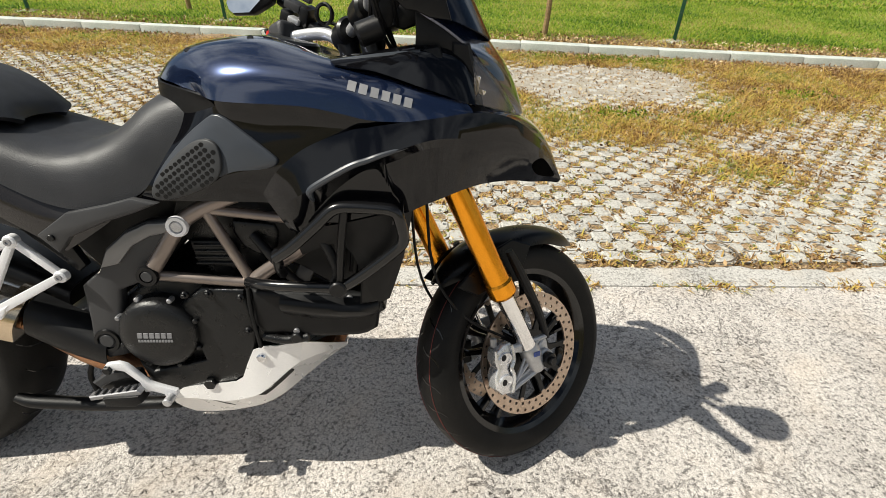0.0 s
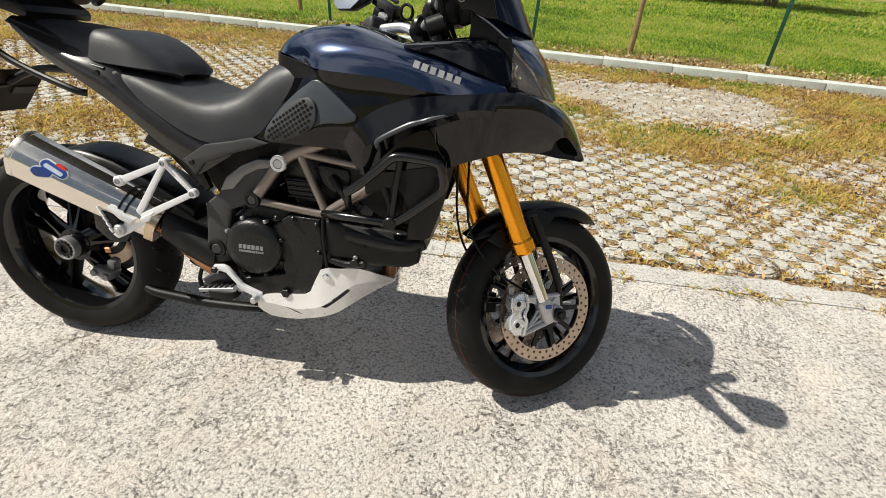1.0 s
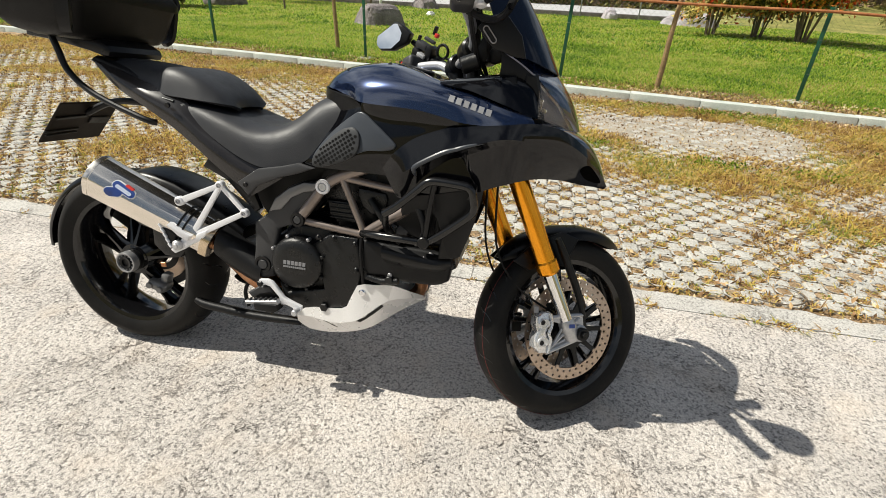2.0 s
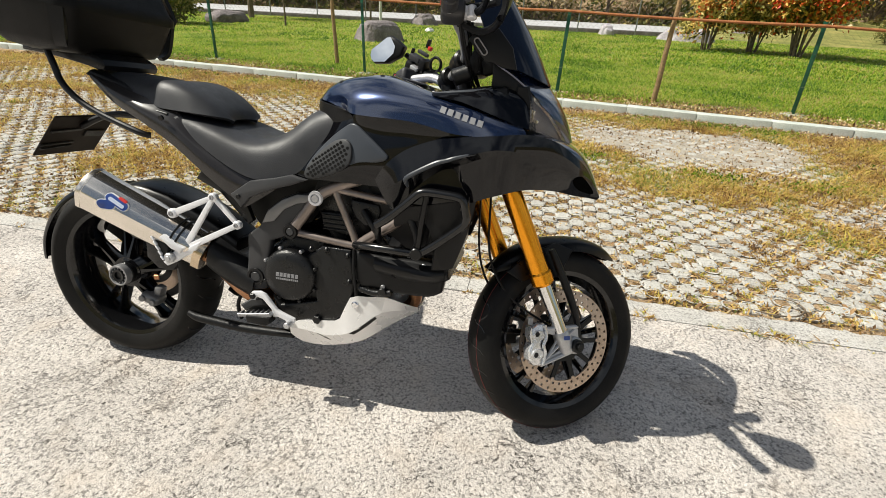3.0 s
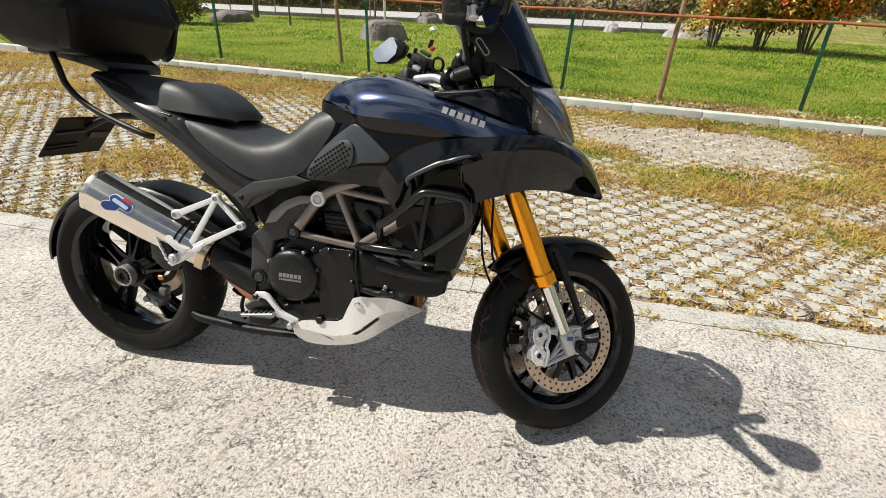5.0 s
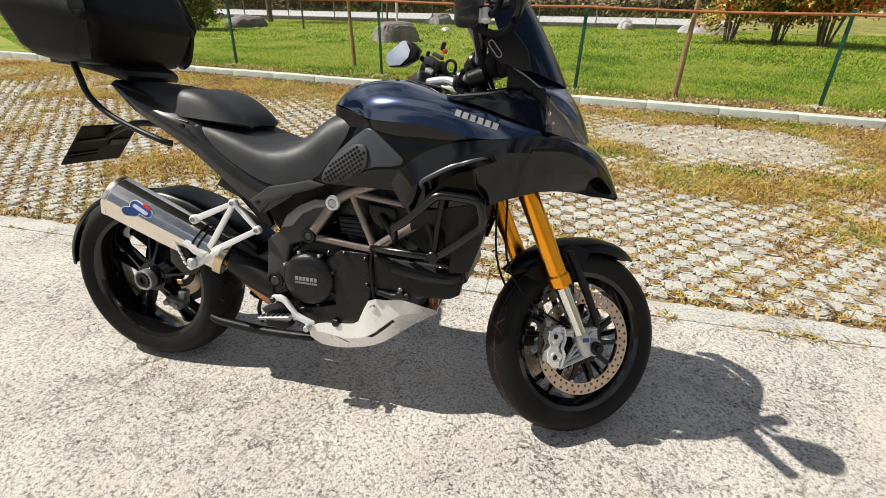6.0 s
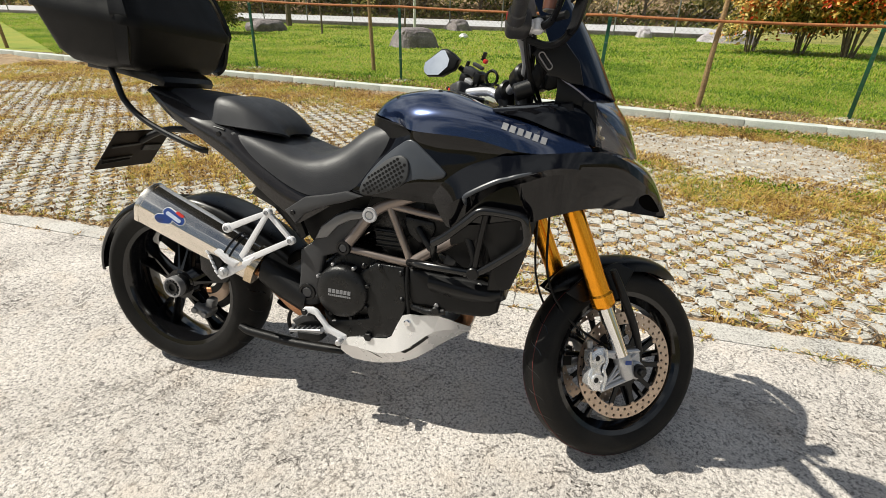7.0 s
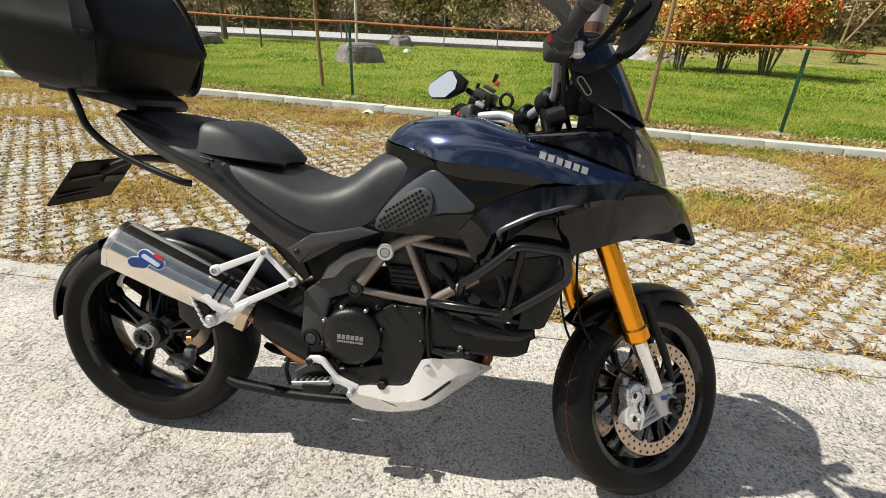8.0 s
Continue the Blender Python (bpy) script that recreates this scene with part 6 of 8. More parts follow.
P("rear_mudguard", bm, "gloss", label="black mudguard behind the rear wheel", wide=False)
# arm slab also set to block bright ground behind the spokes
bm = bmesh.new()
slab(bm, [(0.02, 0.40), (-0.06, 0.44), (-0.18, 0.53), (-0.29, 0.545), (-0.345, 0.47), (-0.25, 0.40), (-0.12, 0.32), (-0.05, 0.26), (0.02, 0.27)], 0.100, 0.118, 0.006, 2)
P("mudguard_arm", bm, "black", label="black arm of the rear mudguard, placed to darken the gaps between the spokes", wide=False)
bm = bmesh.new()
ring(bm, [(0.150, 0.078), (0.150, 0.086), (0.06, 0.094), (0.06, 0.070)], 40, Matrix.Translation(rear_c))
P("sprocket_carrier", bm, "black_satin", rear, wide=False)
bar("side_stand", [(0.60, 0.15, 0.23), (0.45, 0.22, 0.16), (0.30, 0.30, 0.075)], 0.014, "black_satin", "black side stand let down")
bm = bmesh.new()
box(bm, (0.09, 0.05, 0.012), pose(0.29, 0.305, 0.064, 10), 0.004)
P("stand_foot", bm, "black_satin")
bar("centre_stand", [(0.66, -0.085, 0.206), (0.49, -0.085, 0.199), (0.38, -0.088, 0.207), (0.31, -0.090, 0.214), (0.275, -0.090, 0.226)], [0.013, 0.015, 0.015, 0.015, 0.010], "black", "black centre stand folded up")
bar("centre_stand_leg", [(0.66, 0.085, 0.206), (0.49, 0.085, 0.199), (0.38, 0.088, 0.207), (0.31, 0.090, 0.214), (0.275, 0.090, 0.226)], [0.013, 0.015, 0.015, 0.015, 0.010], "black")

for s in (-1, 1):
    q = lambda x, h, w=0.135: (x, s * w, h)
    # pillion footrest hanger: thin welded bars about a triangle, a cast foot that carries the folded peg
    bm = bmesh.new()
    w0, w1 = s * 0.155, s * 0.168
    top, back, fore, foot = (0.431, 0.648), (0.286, 0.581), (0.508, 0.570), (0.314, 0.466)
    for a, b, wa, wb in ((back, top, 0.021, 0.015), (top, fore, 0.017, 0.014), (fore, foot, 0.016, 0.022), (top, foot, 0.015, 0.020)):
        flat_bar(bm, a, b, wa, wb, w0, w1)
    han = P("footrest_hanger", bm, "pale_alloy", label="silver triangular pillion footrest hanger", wide=False)
    bm = bmesh.new()
    slab(bm, [(0.286, 0.462), (0.312, 0.478), (0.334, 0.478), (0.384, 0.504), (0.358, 0.464), (0.318, 0.442), (0.285, 0.420), (0.254, 0.404), (0.238, 0.415), (0.270, 0.444)], s * 0.152, s * 0.171, 0.004, 2)
    P("hanger_foot", bm, "pale_alloy", han, wide=False)
    for x, h, r in ((*top, 0.0135), (*back, 0.0150), (*fore, 0.0130)):
        bm = bmesh.new()
        disc(bm, (x, s * 0.163, h), (0, 1, 0), r, 0.020, 20, 0.003)
        P("boss", bm, "pale_alloy", han, wide=False)
        bm = bmesh.new()
        ring(bm, [(r * 0.52, -0.003), (r * 0.52, 0.003), (r * 0.26, 0.003), (r * 0.26, -0.003)], 12, Matrix.Translation((x, s * 0.1735, h)))
        P("boss_bolt", bm, "mid_alloy", han, wide=False)
    bm = bmesh.new()
    slab(bm, [(0.198, 0.521), (0.225, 0.527), (0.271, 0.515), (0.304, 0.489), (0.330, 0.478), (0.314, 0.458), (0.282, 0.470), (0.256, 0.492), (0.226, 0.506), (0.205, 0.506)], s * 0.166, s * 0.186, 0.006, 2)
    peg = P("pillion_footrest", bm, "pale_alloy", label="folded pillion footrest with toothed rubber", wide=False)
    bm = bmesh.new()
    slab(bm, [(0.206, 0.510), (0.236, 0.505), (0.272, 0.470), (0.262, 0.440), (0.246, 0.424), (0.226, 0.446), (0.228, 0.474)], s * 0.166, s * 0.182, 0.004, 2)
    P("peg_rubber", bm, "black", peg, "black rubber of the footrest", wide=False)
    for k in range(5):
        bm = bmesh.new()
        box(bm, (0.016, 0.012, 0.007), pose(0.224 + 0.007 * k, s * 0.184, 0.498 - 0.0155 * k, 0, 50), 0.002, 1)
        P("peg_tooth", bm, "pale_alloy", peg, wide=False)
    bm = bmesh.new()
    disc(bm, (0.272, s * 0.172, 0.437), (0, 1, 0), 0.0165, 0.030, 18, 0.004)
    disc(bm, (0.272, s * 0.188, 0.437), (0, 1, 0), 0.0085, 0.006, 10, 0.001)
    P("peg_hinge", bm, "silver", peg, wide=False)
    # rider footrest
    bm = bmesh.new()
    slab(bm, [(0.555, 0.274), (0.552, 0.296), (0.630, 0.302), (0.636, 0.284), (0.618, 0.272)], s * 0.178, s * 0.216, 0.005, 2)
    fr = P("rider_footrest", bm, "black", label="rider footrest with a toothed alloy plate", wide=False)
    bm = bmesh.new()
    slab(bm, [(0.522, 0.286), (0.520, 0.297), (0.575, 0.306), (0.628, 0.315), (0.637, 0.308), (0.632, 0.301), (0.570, 0.294)], s * 0.190, s * 0.210, 0.002, 1)
    P("rest_plate", bm, "mid_alloy", fr, "worn alloy plate", wide=False)
    for k in range(6):
        bm = bmesh.new()
        box(bm, (0.006, 0.018, 0.005), pose(0.535 + 0.017 * k, s * 0.200, 0.303 + 0.0028 * k, 0, -8), 0.0015, 1)
        P("tooth", bm, "grey_plastic", fr, wide=False)
    bm = bmesh.new()
    box(bm, (0.10, 0.025, 0.035), pose(0.575, s * 0.138, 0.318, 0, -14), 0.008)
    P("footrest_mount", bm, "black_satin")
# brake pedal
bm = bmesh.new()
slab(bm, [(0.5565, 0.365), (0.565, 0.376), (0.590, 0.380), (0.607, 0.374), (0.625, 0.354), (0.645, 0.328), (0.662, 0.320), (0.704, 0.305), (0.704, 0.292), (0.690, 0.280), (0.680, 0.277), (0.674, 0.295), (0.650, 0.303), (0.634, 0.300), (0.628, 0.326), (0.600, 0.356), (0.582, 0.360), (0.566, 0.350)], -0.166, -0.152, 0.004, 2)
ped = P("brake_pedal", bm, "pale_alloy", label="pale alloy brake pedal")
bm = bmesh.new()
disc(bm, (0.690, -0.172, 0.290), (0, 1, 0), 0.010, 0.036, 12, 0.002)
P("pedal_pad", bm, "silver", ped)
bm = bmesh.new()
disc(bm, (0.568, -0.168, 0.363), (0, 1, 0), 0.010, 0.012, 6, 0.002)
P("pedal_bolt", bm, "black_satin", ped)
bm = bmesh.new()
slab(bm, [(0.515, 0.318), (0.556, 0.348), (0.592, 0.352), (0.602, 0.332), (0.556, 0.318), (0.530, 0.302)], -0.155, -0.135, 0.004, 1)
P("pedal_pivot", bm, "grey_plastic", ped)
bar("return_spring", [(0.47, -0.08, 0.32), (0.46, -0.085, 0.28), (0.475, -0.09, 0.235)], 0.006, "black")

# ---- seats and tail ----
bm = bmesh.new()
skin(bm, [full(r) for r in (
    [(0.270, 0, 0.885), (0.285, 0.087, 0.885), (0.301, 0.135, 0.883), (0.320, 0.150, 0.876)],
    [(0.360, 0, 0.876), (0.368, 0.097, 0.875), (0.377, 0.151, 0.860), (0.387, 0.168, 0.813)],
    [(0.440, 0, 0.852), (0.452, 0.104, 0.851), (0.465, 0.162, 0.829), (0.480, 0.180, 0.758)],
    [(0.505, 0, 0.832), (0.522, 0.107, 0.831), (0.539, 0.166, 0.805), (0.560, 0.184, 0.726)],
    [(0.565, 0, 0.831), (0.583, 0.104, 0.830), (0.602, 0.162, 0.804), (0.625, 0.180, 0.722)],
    [(0.625, 0, 0.856), (0.646, 0.100, 0.855), (0.668, 0.155, 0.828), (0.695, 0.172, 0.742)],
    [(0.690, 0, 0.908), (0.711, 0.093, 0.907), (0.733, 0.144, 0.880), (0.760, 0.160, 0.795)],
    [(0.735, 0, 0.932), (0.759, 0.087, 0.931), (0.785, 0.135, 0.913), (0.815, 0.150, 0.858)],
    [(0.765, 0, 0.932), (0.791, 0.082, 0.932), (0.819, 0.128, 0.927), (0.852, 0.142, 0.912)])], 5, 5, 0.01)
P("rider_seat", bm, "seat", label="black vinyl rider seat with a deep scoop", sharp=70, wide=False)
bm = bmesh.new()
skin(bm, [full(r) for r in (
    [(0.040, 0, 0.990), (0.042, 0.055, 0.988), (0.046, 0.085, 0.978), (0.052, 0.100, 0.955)],
    [(0.140, 0, 0.984), (0.144, 0.070, 0.980), (0.150, 0.105, 0.962), (0.158, 0.126, 0.925)],
    [(0.215, 0, 0.974), (0.218, 0.078, 0.972), (0.224, 0.122, 0.955), (0.232, 0.146, 0.906)],
    [(0.245, 0, 0.976), (0.248, 0.084, 0.976), (0.254, 0.130, 0.962), (0.262, 0.154, 0.897)],
    [(0.290, 0, 0.974), (0.294, 0.084, 0.972), (0.302, 0.130, 0.957), (0.314, 0.154, 0.893)],
    [(0.340, 0, 0.957), (0.345, 0.080, 0.954), (0.356, 0.122, 0.938), (0.370, 0.146, 0.889)],
    [(0.385, 0, 0.928), (0.392, 0.070, 0.926), (0.402, 0.104, 0.914), (0.418, 0.124, 0.884)],
    [(0.420, 0, 0.898), (0.426, 0.055, 0.896), (0.434, 0.080, 0.890), (0.444, 0.092, 0.878)],
    [(0.432, 0, 0.872), (0.438, 0.040, 0.871), (0.444, 0.055, 0.870), (0.450, 0.062, 0.868)])], 5, 5, 0.01)
P("pillion_seat", bm, "seat", label="black vinyl pillion seat with raised side bolsters", sharp=70, wide=False)
for s in (-1, 1):
    sdv = lambda rows: [[(x, s * w, h) for x, w, h in r] for r in rows]
    bm = bmesh.new()
    skin(bm, sdv((
        [(0.000, 0.070, 0.990), (0.002, 0.088, 0.982), (0.008, 0.092, 0.970)],
        [(0.085, 0.090, 0.958), (0.090, 0.114, 0.938), (0.098, 0.112, 0.906)],
        [(0.195, 0.105, 0.926), (0.200, 0.134, 0.895), (0.208, 0.132, 0.858)],
        [(0.300, 0.110, 0.898), (0.306, 0.142, 0.852), (0.320, 0.140, 0.795)],
        [(0.405, 0.120, 0.822), (0.418, 0.150, 0.770), (0.425, 0.145, 0.718)],
        [(0.560, 0.125, 0.755), (0.550, 0.152, 0.705), (0.500, 0.148, 0.668)],
        [(0.715, 0.130, 0.760), (0.660, 0.150, 0.712), (0.540, 0.140, 0.636)])), 4, 4, 0.004)
    P("tail_panel", bm, "tail_black", label="polished black tail side panel, reflected ground put into its brown tint")
    bm = bmesh.new()
    slab(bm, [(0.506, 0.676), (0.572, 0.722), (0.650, 0.738), (0.700, 0.752), (0.748, 0.742), (0.700, 0.722), (0.642, 0.704), (0.569, 0.672), (0.540, 0.638)], s * 0.146, s * 0.166, 0.006, 2)
    cov = P("side_cover", bm, "grey_plastic", label="grey plastic side cover under the seat")
    bm = bmesh.new()
    disc(bm, (0.535, s * 0.168, 0.672), (0, 1, 0), 0.007, 0.006, 12, 0.001)
    P("cover_screw", bm, "black_satin", cov)
    bm = bmesh.new()
    slab(bm, [(0.36, 0.70), (0.44, 0.665), (0.53, 0.575), (0.55, 0.590), (0.52, 0.66), (0.44, 0.72), (0.40, 0.755)], s * 0.095, s * 0.118, 0.008, 2)
    P("subframe", bm, "black_satin")
    bar("grab_rail", [(0.292, s * 0.128, 0.884), (0.240, s * 0.126, 0.893), (0.180, s * 0.118, 0.900)], 0.0055, "black_satin", "black grab rail")
    bm = bmesh.new()
    disc(bm, (0.292, s * 0.156, 0.876), (0, 1, 0.3), 0.008, 0.008, 10, 0.001)
    P("panel_bolt", bm, "black_satin")
    bar("rack_tube", [(-0.115, s * 0.115, 1.040), (-0.095, s * 0.118, 1.000), (-0.072, s * 0.120, 0.948), (-0.015, s * 0.122, 0.900), (0.060, s * 0.124, 0.865), (0.185, s * 0.126, 0.824), (0.215, s * 0.112, 0.816)], 0.0095, "black_satin", "black steel rack tube", 10, 4)
bm = bmesh.new()
slab(bm, [(-0.02, 0.980), (0.04, 0.945), (0.20, 0.850), (0.40, 0.74), (0.42, 0.80), (0.30, 0.90), (0.10, 0.965), (0.0, 0.995)], -0.095, 0.095, 0.015, 2)
P("tail_unit", bm, "black")
bm = bmesh.new()
slab(bm, [(-0.246, 1.038), (-0.244, 1.056), (0.0, 1.045), (0.020, 1.038), (0.045, 1.024), (0.052, 1.008), (0.045, 0.994), (0.020, 0.994), (-0.02, 1.005), (-0.10, 1.020), (-0.16, 1.030)], -0.085, 0.085, 0.008, 2)
P("luggage_rack", bm, "black_satin", label="black luggage rack plate")
# number plate holder with unreadable marks, tail lamp, reflector
PL = pose(-0.208, 0.0, 0.770, 0, 0, 0) @ Matrix.Rotation(radians(40), 4, "Y")
bm = bmesh.new()
box(bm, (0.008, 0.235, 0.178), PL, 0.003, 1)
pl = P("number_plate", bm, "plate_back", label="dark number plate seen from its back", wide=False)
for y, z, w, h in ((-0.04, 0.03, 0.09, 0.012), (0.05, 0.01, 0.06, 0.03), (-0.05, -0.03, 0.10, 0.008), (-0.045, -0.046, 0.09, 0.006)):
    bm = bmesh.new()
    box(bm, (0.006, w, h), PL @ pose(0.006, y, z), 0.002, 1)
    P("holder_rib", bm, "black", pl)
bar("plate_arm", [(-0.175, 0.0, 0.800), (-0.10, 0, 0.835), (-0.02, 0, 0.852), (0.12, 0, 0.850)], 0.011, "black", parent=pl)

# ---- top case ----
def case_loop(x0, x1, w, h, r, n=6):
    pts = []
    for cx, cy, a0 in ((x1 - r, w - r, 0), (x0 + r, w - r, 90), (x0 + r, -w + r, 180), (x1 - r, -w + r, 270)):
        for i in range(n + 1):
            a = radians(a0 + 90 * i / n)
            pts.append(Vector((cx + r * math.cos(a), cy + r * math.sin(a), h(cx + r * math.cos(a)))))
    return pts


bm = bmesh.new()
rings(bm, [case_loop(*q) for q in (
    (-0.19, -0.015, 0.150, lambda x: 1.030 - 0.05 * x, 0.05), (-0.235, 0.005, 0.185, lambda x: 1.038 - 0.07 * x, 0.05), (-0.262, 0.018, 0.205, lambda x: 1.060 - 0.09 * x, 0.05),
    (-0.320, 0.050, 0.218, lambda x: 1.150 - 0.14 * x, 0.05), (-0.326, 0.056, 0.220, lambda x: 1.160 - 0.14 * x, 0.05))])
case = P("top_case", bm, "case", label="large black plastic top case on the rack", sharp=50, wide=False)
bm = bmesh.new()
rings(bm, [case_loop(*q) for q in (
    (-0.329, 0.060, 0.224, lambda x: 1.154 - 0.14 * x, 0.05), (-0.331, 0.063, 0.226, lambda x: 1.176 - 0.14 * x, 0.05), (-0.322, 0.052, 0.218, lambda x: 1.192 - 0.13 * x, 0.05),
    (-0.325, 0.018, 0.216, lambda x: 1.265 - 0.08 * x, 0.06), (-0.315, -0.02, 0.206, lambda x: 1.335 - 0.03 * x, 0.07), (-0.27, -0.06, 0.17, lambda x: 1.36, 0.06))])
P("lid", bm, "case", case, "black case lid with a raised seam", 50, wide=False)
for s in (-1, 1):
    bm = bmesh.new()
    skin(bm, [[(x, s * w, h) for x, w, h in r] for r in (
        [(-0.022, 0.196, 1.046), (-0.012, 0.212, 1.072), (-0.004, 0.224, 1.160), (-0.004, 0.230, 1.184), (-0.016, 0.221, 1.262), (-0.040, 0.200, 1.334)],
        [(0.006, 0.186, 1.046), (0.022, 0.204, 1.070), (0.036, 0.212, 1.156), (0.040, 0.217, 1.180), (0.010, 0.205, 1.258), (-0.022, 0.180, 1.330)])], 3, 4, 0.012)
    P("case_rib", bm, "black", case, "dark strap over the seam of the case", wide=False)

# ---- handlebar and controls: built straight ahead, then turned with the fork ----
def B_(name, bm, material, parent=None, label=""):
    """A control on the bar: the left end hangs lower and further forward."""
    for v in bm.verts:
        k = min(1.0, max(0.0, (v.co.y + 0.10) / 0.35))
        v.co.x += 0.008 * min(1.0, max(0.0, (v.co.y + 0.40) / 0.25)) + 0.022 * k
        v.co.z += 0.006 - 0.045 * k
    return F(name, bm, material, parent, label)


half_bar = [(0.940, 0.40, 1.122), (0.987, 0.25, 1.114), (1.030, 0.19, 1.111), (1.072, 0.132, 1.098), (1.098, 0.085, 1.070)]
bm = bmesh.new()
tube(bm, [(x, -w, h) for x, w, h in half_bar] + [(1.10, 0, 1.066)] + half_bar[::-1], 0.0128, 14, 4)
hb = B_("handlebar", bm, "silver", label="tapered silver alloy handlebar")
for s in (-1, 1):
    bm = bmesh.new()
    tube(bm, [(1.099, s * 0.055, 1.066), (1.115, s * 0.055, 0.975)], [0.026, 0.022], 14)
    disc(bm, (1.100, s * 0.055, 1.068), (0, 1, 0), 0.031, 0.050, 20, 0.006)
    B_("riser", bm, "black_satin", hb)
    bm = bmesh.new()
    g0, g1 = Vector((0.987, s * 0.25, 1.114)), Vector((0.940, s * 0.40, 1.122))
    tube(bm, [g0.lerp(g1, k) for k in (0.05, 0.08, 0.30, 0.32, 0.95, 1.0)], [0.017, 0.0205, 0.0195, 0.0170, 0.0170, 0.0195], 18)
    B_("grip", bm, "grip", hb, "grey-black rubber grip")
    bm = bmesh.new()
    disc(bm, g1 + (g1 - g0) * 0.10, g1 - g0, 0.019, 0.028, 18, 0.004)
    disc(bm, g1 + (g1 - g0) * 0.20, g1 - g0, 0.010, 0.006, 12, 0.001)
    B_("bar_end", bm, "grey_plastic", hb)
    bm = bmesh.new()
    m = Matrix.Translation((1.006, s * 0.222, 1.122)) @ (g1 - g0).to_track_quat("Y", "Z").to_matrix().to_4x4()
    box(bm, (0.058, 0.062, 0.052), m, 0.014, 3)
    B_("switch_box", bm, "grip", hb)
    bm = bmesh.new()
    box(bm, (0.012, 0.016, 0.016), Matrix.Translation((0.975, s * 0.240, 1.128)), 0.004, 2)
    B_("switch", bm, "red", hb, "red switch")
    bm = bmesh.new()
    tube(bm, [(1.040, s * 0.215, 1.125), (1.062, s * 0.26, 1.118), (1.045, s * 0.34, 1.120), (1.015, s * 0.42, 1.130)], [0.012, 0.009, 0.007, 0.009], 8, 4)
    B_("lever", bm, "black_satin", hb)
    bm = bmesh.new()
    disc(bm, (1.050, s * 0.235, 1.120), (0, 0, 1), 0.014, 0.030, 12, 0.003)
    box(bm, (0.040, 0.050, 0.024), Matrix.Translation((1.040, s * 0.215, 1.122)), 0.006, 2)
    B_("lever_clamp", bm, "pale_alloy" if s < 0 else "black_satin", hb)
    # handguard shell, with a hole near its inner foot
    bm = bmesh.new()
    skin(bm, [
        [(1.085, s * 0.300, 1.090), (1.092, s * 0.310, 1.110), (1.090, s * 0.318, 1.128)],
        [(1.082, s * 0.335, 1.074), (1.094, s * 0.342, 1.112), (1.088, s * 0.345, 1.158)],
        [(1.066, s * 0.385, 1.070), (1.086, s * 0.388, 1.125), (1.084, s * 0.385, 1.205)],
        [(1.052, s * 0.425, 1.082), (1.072, s * 0.430, 1.140), (1.070, s * 0.425, 1.222)],
        [(1.044, s * 0.464, 1.128), (1.052, s * 0.468, 1.165), (1.050, s * 0.458, 1.208)]], 4, 5, 0.005)
    hg = B_("handguard", bm, "black", label="black plastic handguard")
    bm = bmesh.new()
    tube(bm, [(1.030, s * 0.20, 1.105), (1.075, s * 0.225, 1.085), (1.092, s * 0.27, 1.080), (1.088, s * 0.32, 1.082)], 0.009, 8, 4)
    tube(bm, [(1.035, s * 0.215, 1.135), (1.070, s * 0.25, 1.135), (1.088, s * 0.30, 1.128)], 0.009, 8, 4)
    B_("guard_stay", bm, "black", hg)
    bm = bmesh.new()
    tube(bm, [(1.083, s * 0.325, 1.145), (1.086, s * 0.375, 1.150), (1.080, s * 0.405, 1.152)], 0.004, 6, 3)
    B_("guard_rib", bm, "black_satin", hg)
bm = bmesh.new()
tube(bm, [(1.035, -0.230, 1.140), (1.010, -0.238, 1.185), (0.950, -0.250, 1.210), (0.890, -0.264, 1.235)], [0.013, 0.017, 0.021, 0.022], 12, 4)
B_("mirror_stalk", bm, "arm_grey", hb, "grey mirror arm")
bm = bmesh.new()
slab(bm, [(-0.05, -0.035), (0.03, -0.045), (0.075, -0.01), (0.07, 0.035), (0.0, 0.05), (-0.055, 0.02)], -0.02, 0.02, 0.010, 3)
bm.transform(Matrix.Translation((0.865, -0.30, 1.238)) @ Matrix.Rotation(radians(70), 4, "Z") @ Matrix.Diagonal((0.95, 0.8, 0.75, 1)))
B_("mirror", bm, "black", None, "black-backed mirror on the bar")
bm = bmesh.new()
tube(bm, [(1.072, -0.252, 1.150), (1.074, -0.258, 1.175), (1.077, -0.268, 1.205)], [0.019, 0.022, 0.023], 16)
res = B_("brake_reservoir", bm, "cup", label="frosted brake fluid cup with amber fluid")
bm = bmesh.new()
disc(bm, (1.078, -0.270, 1.211), (0.05, -0.2, 1), 0.026, 0.014, 18, 0.003)
B_("reservoir_lid", bm, "black", res)
bm = bmesh.new()
tube(bm, [(1.0722, -0.2525, 1.152), (1.0735, -0.2565, 1.170)], [0.0202, 0.0224], 16)
B_("fluid", bm, "fluid", res)
# the left mirror, seen from behind
bm = bmesh.new()
slab(bm, [(0.783, 1.104), (0.788, 1.088), (0.800, 1.078), (0.850, 1.080), (0.898, 1.104), (0.912, 1.134), (0.886, 1.154), (0.862, 1.166), (0.845, 1.165), (0.788, 1.124)], 0.195, 0.240, 0.012, 3)
for v in bm.verts:
    v.co.y -= 0.25 * (v.co.x - 0.83)
mir = P("mirror", bm, "black", None, "black-backed mirror reflecting pale sky", wide=False)
bm = bmesh.new()
slab(bm, [(0.787, 1.104), (0.791, 1.091), (0.801, 1.083), (0.842, 1.085), (0.872, 1.111), (0.877, 1.133), (0.860, 1.160), (0.846, 1.159), (0.791, 1.121)], 0.1925, 0.1945)
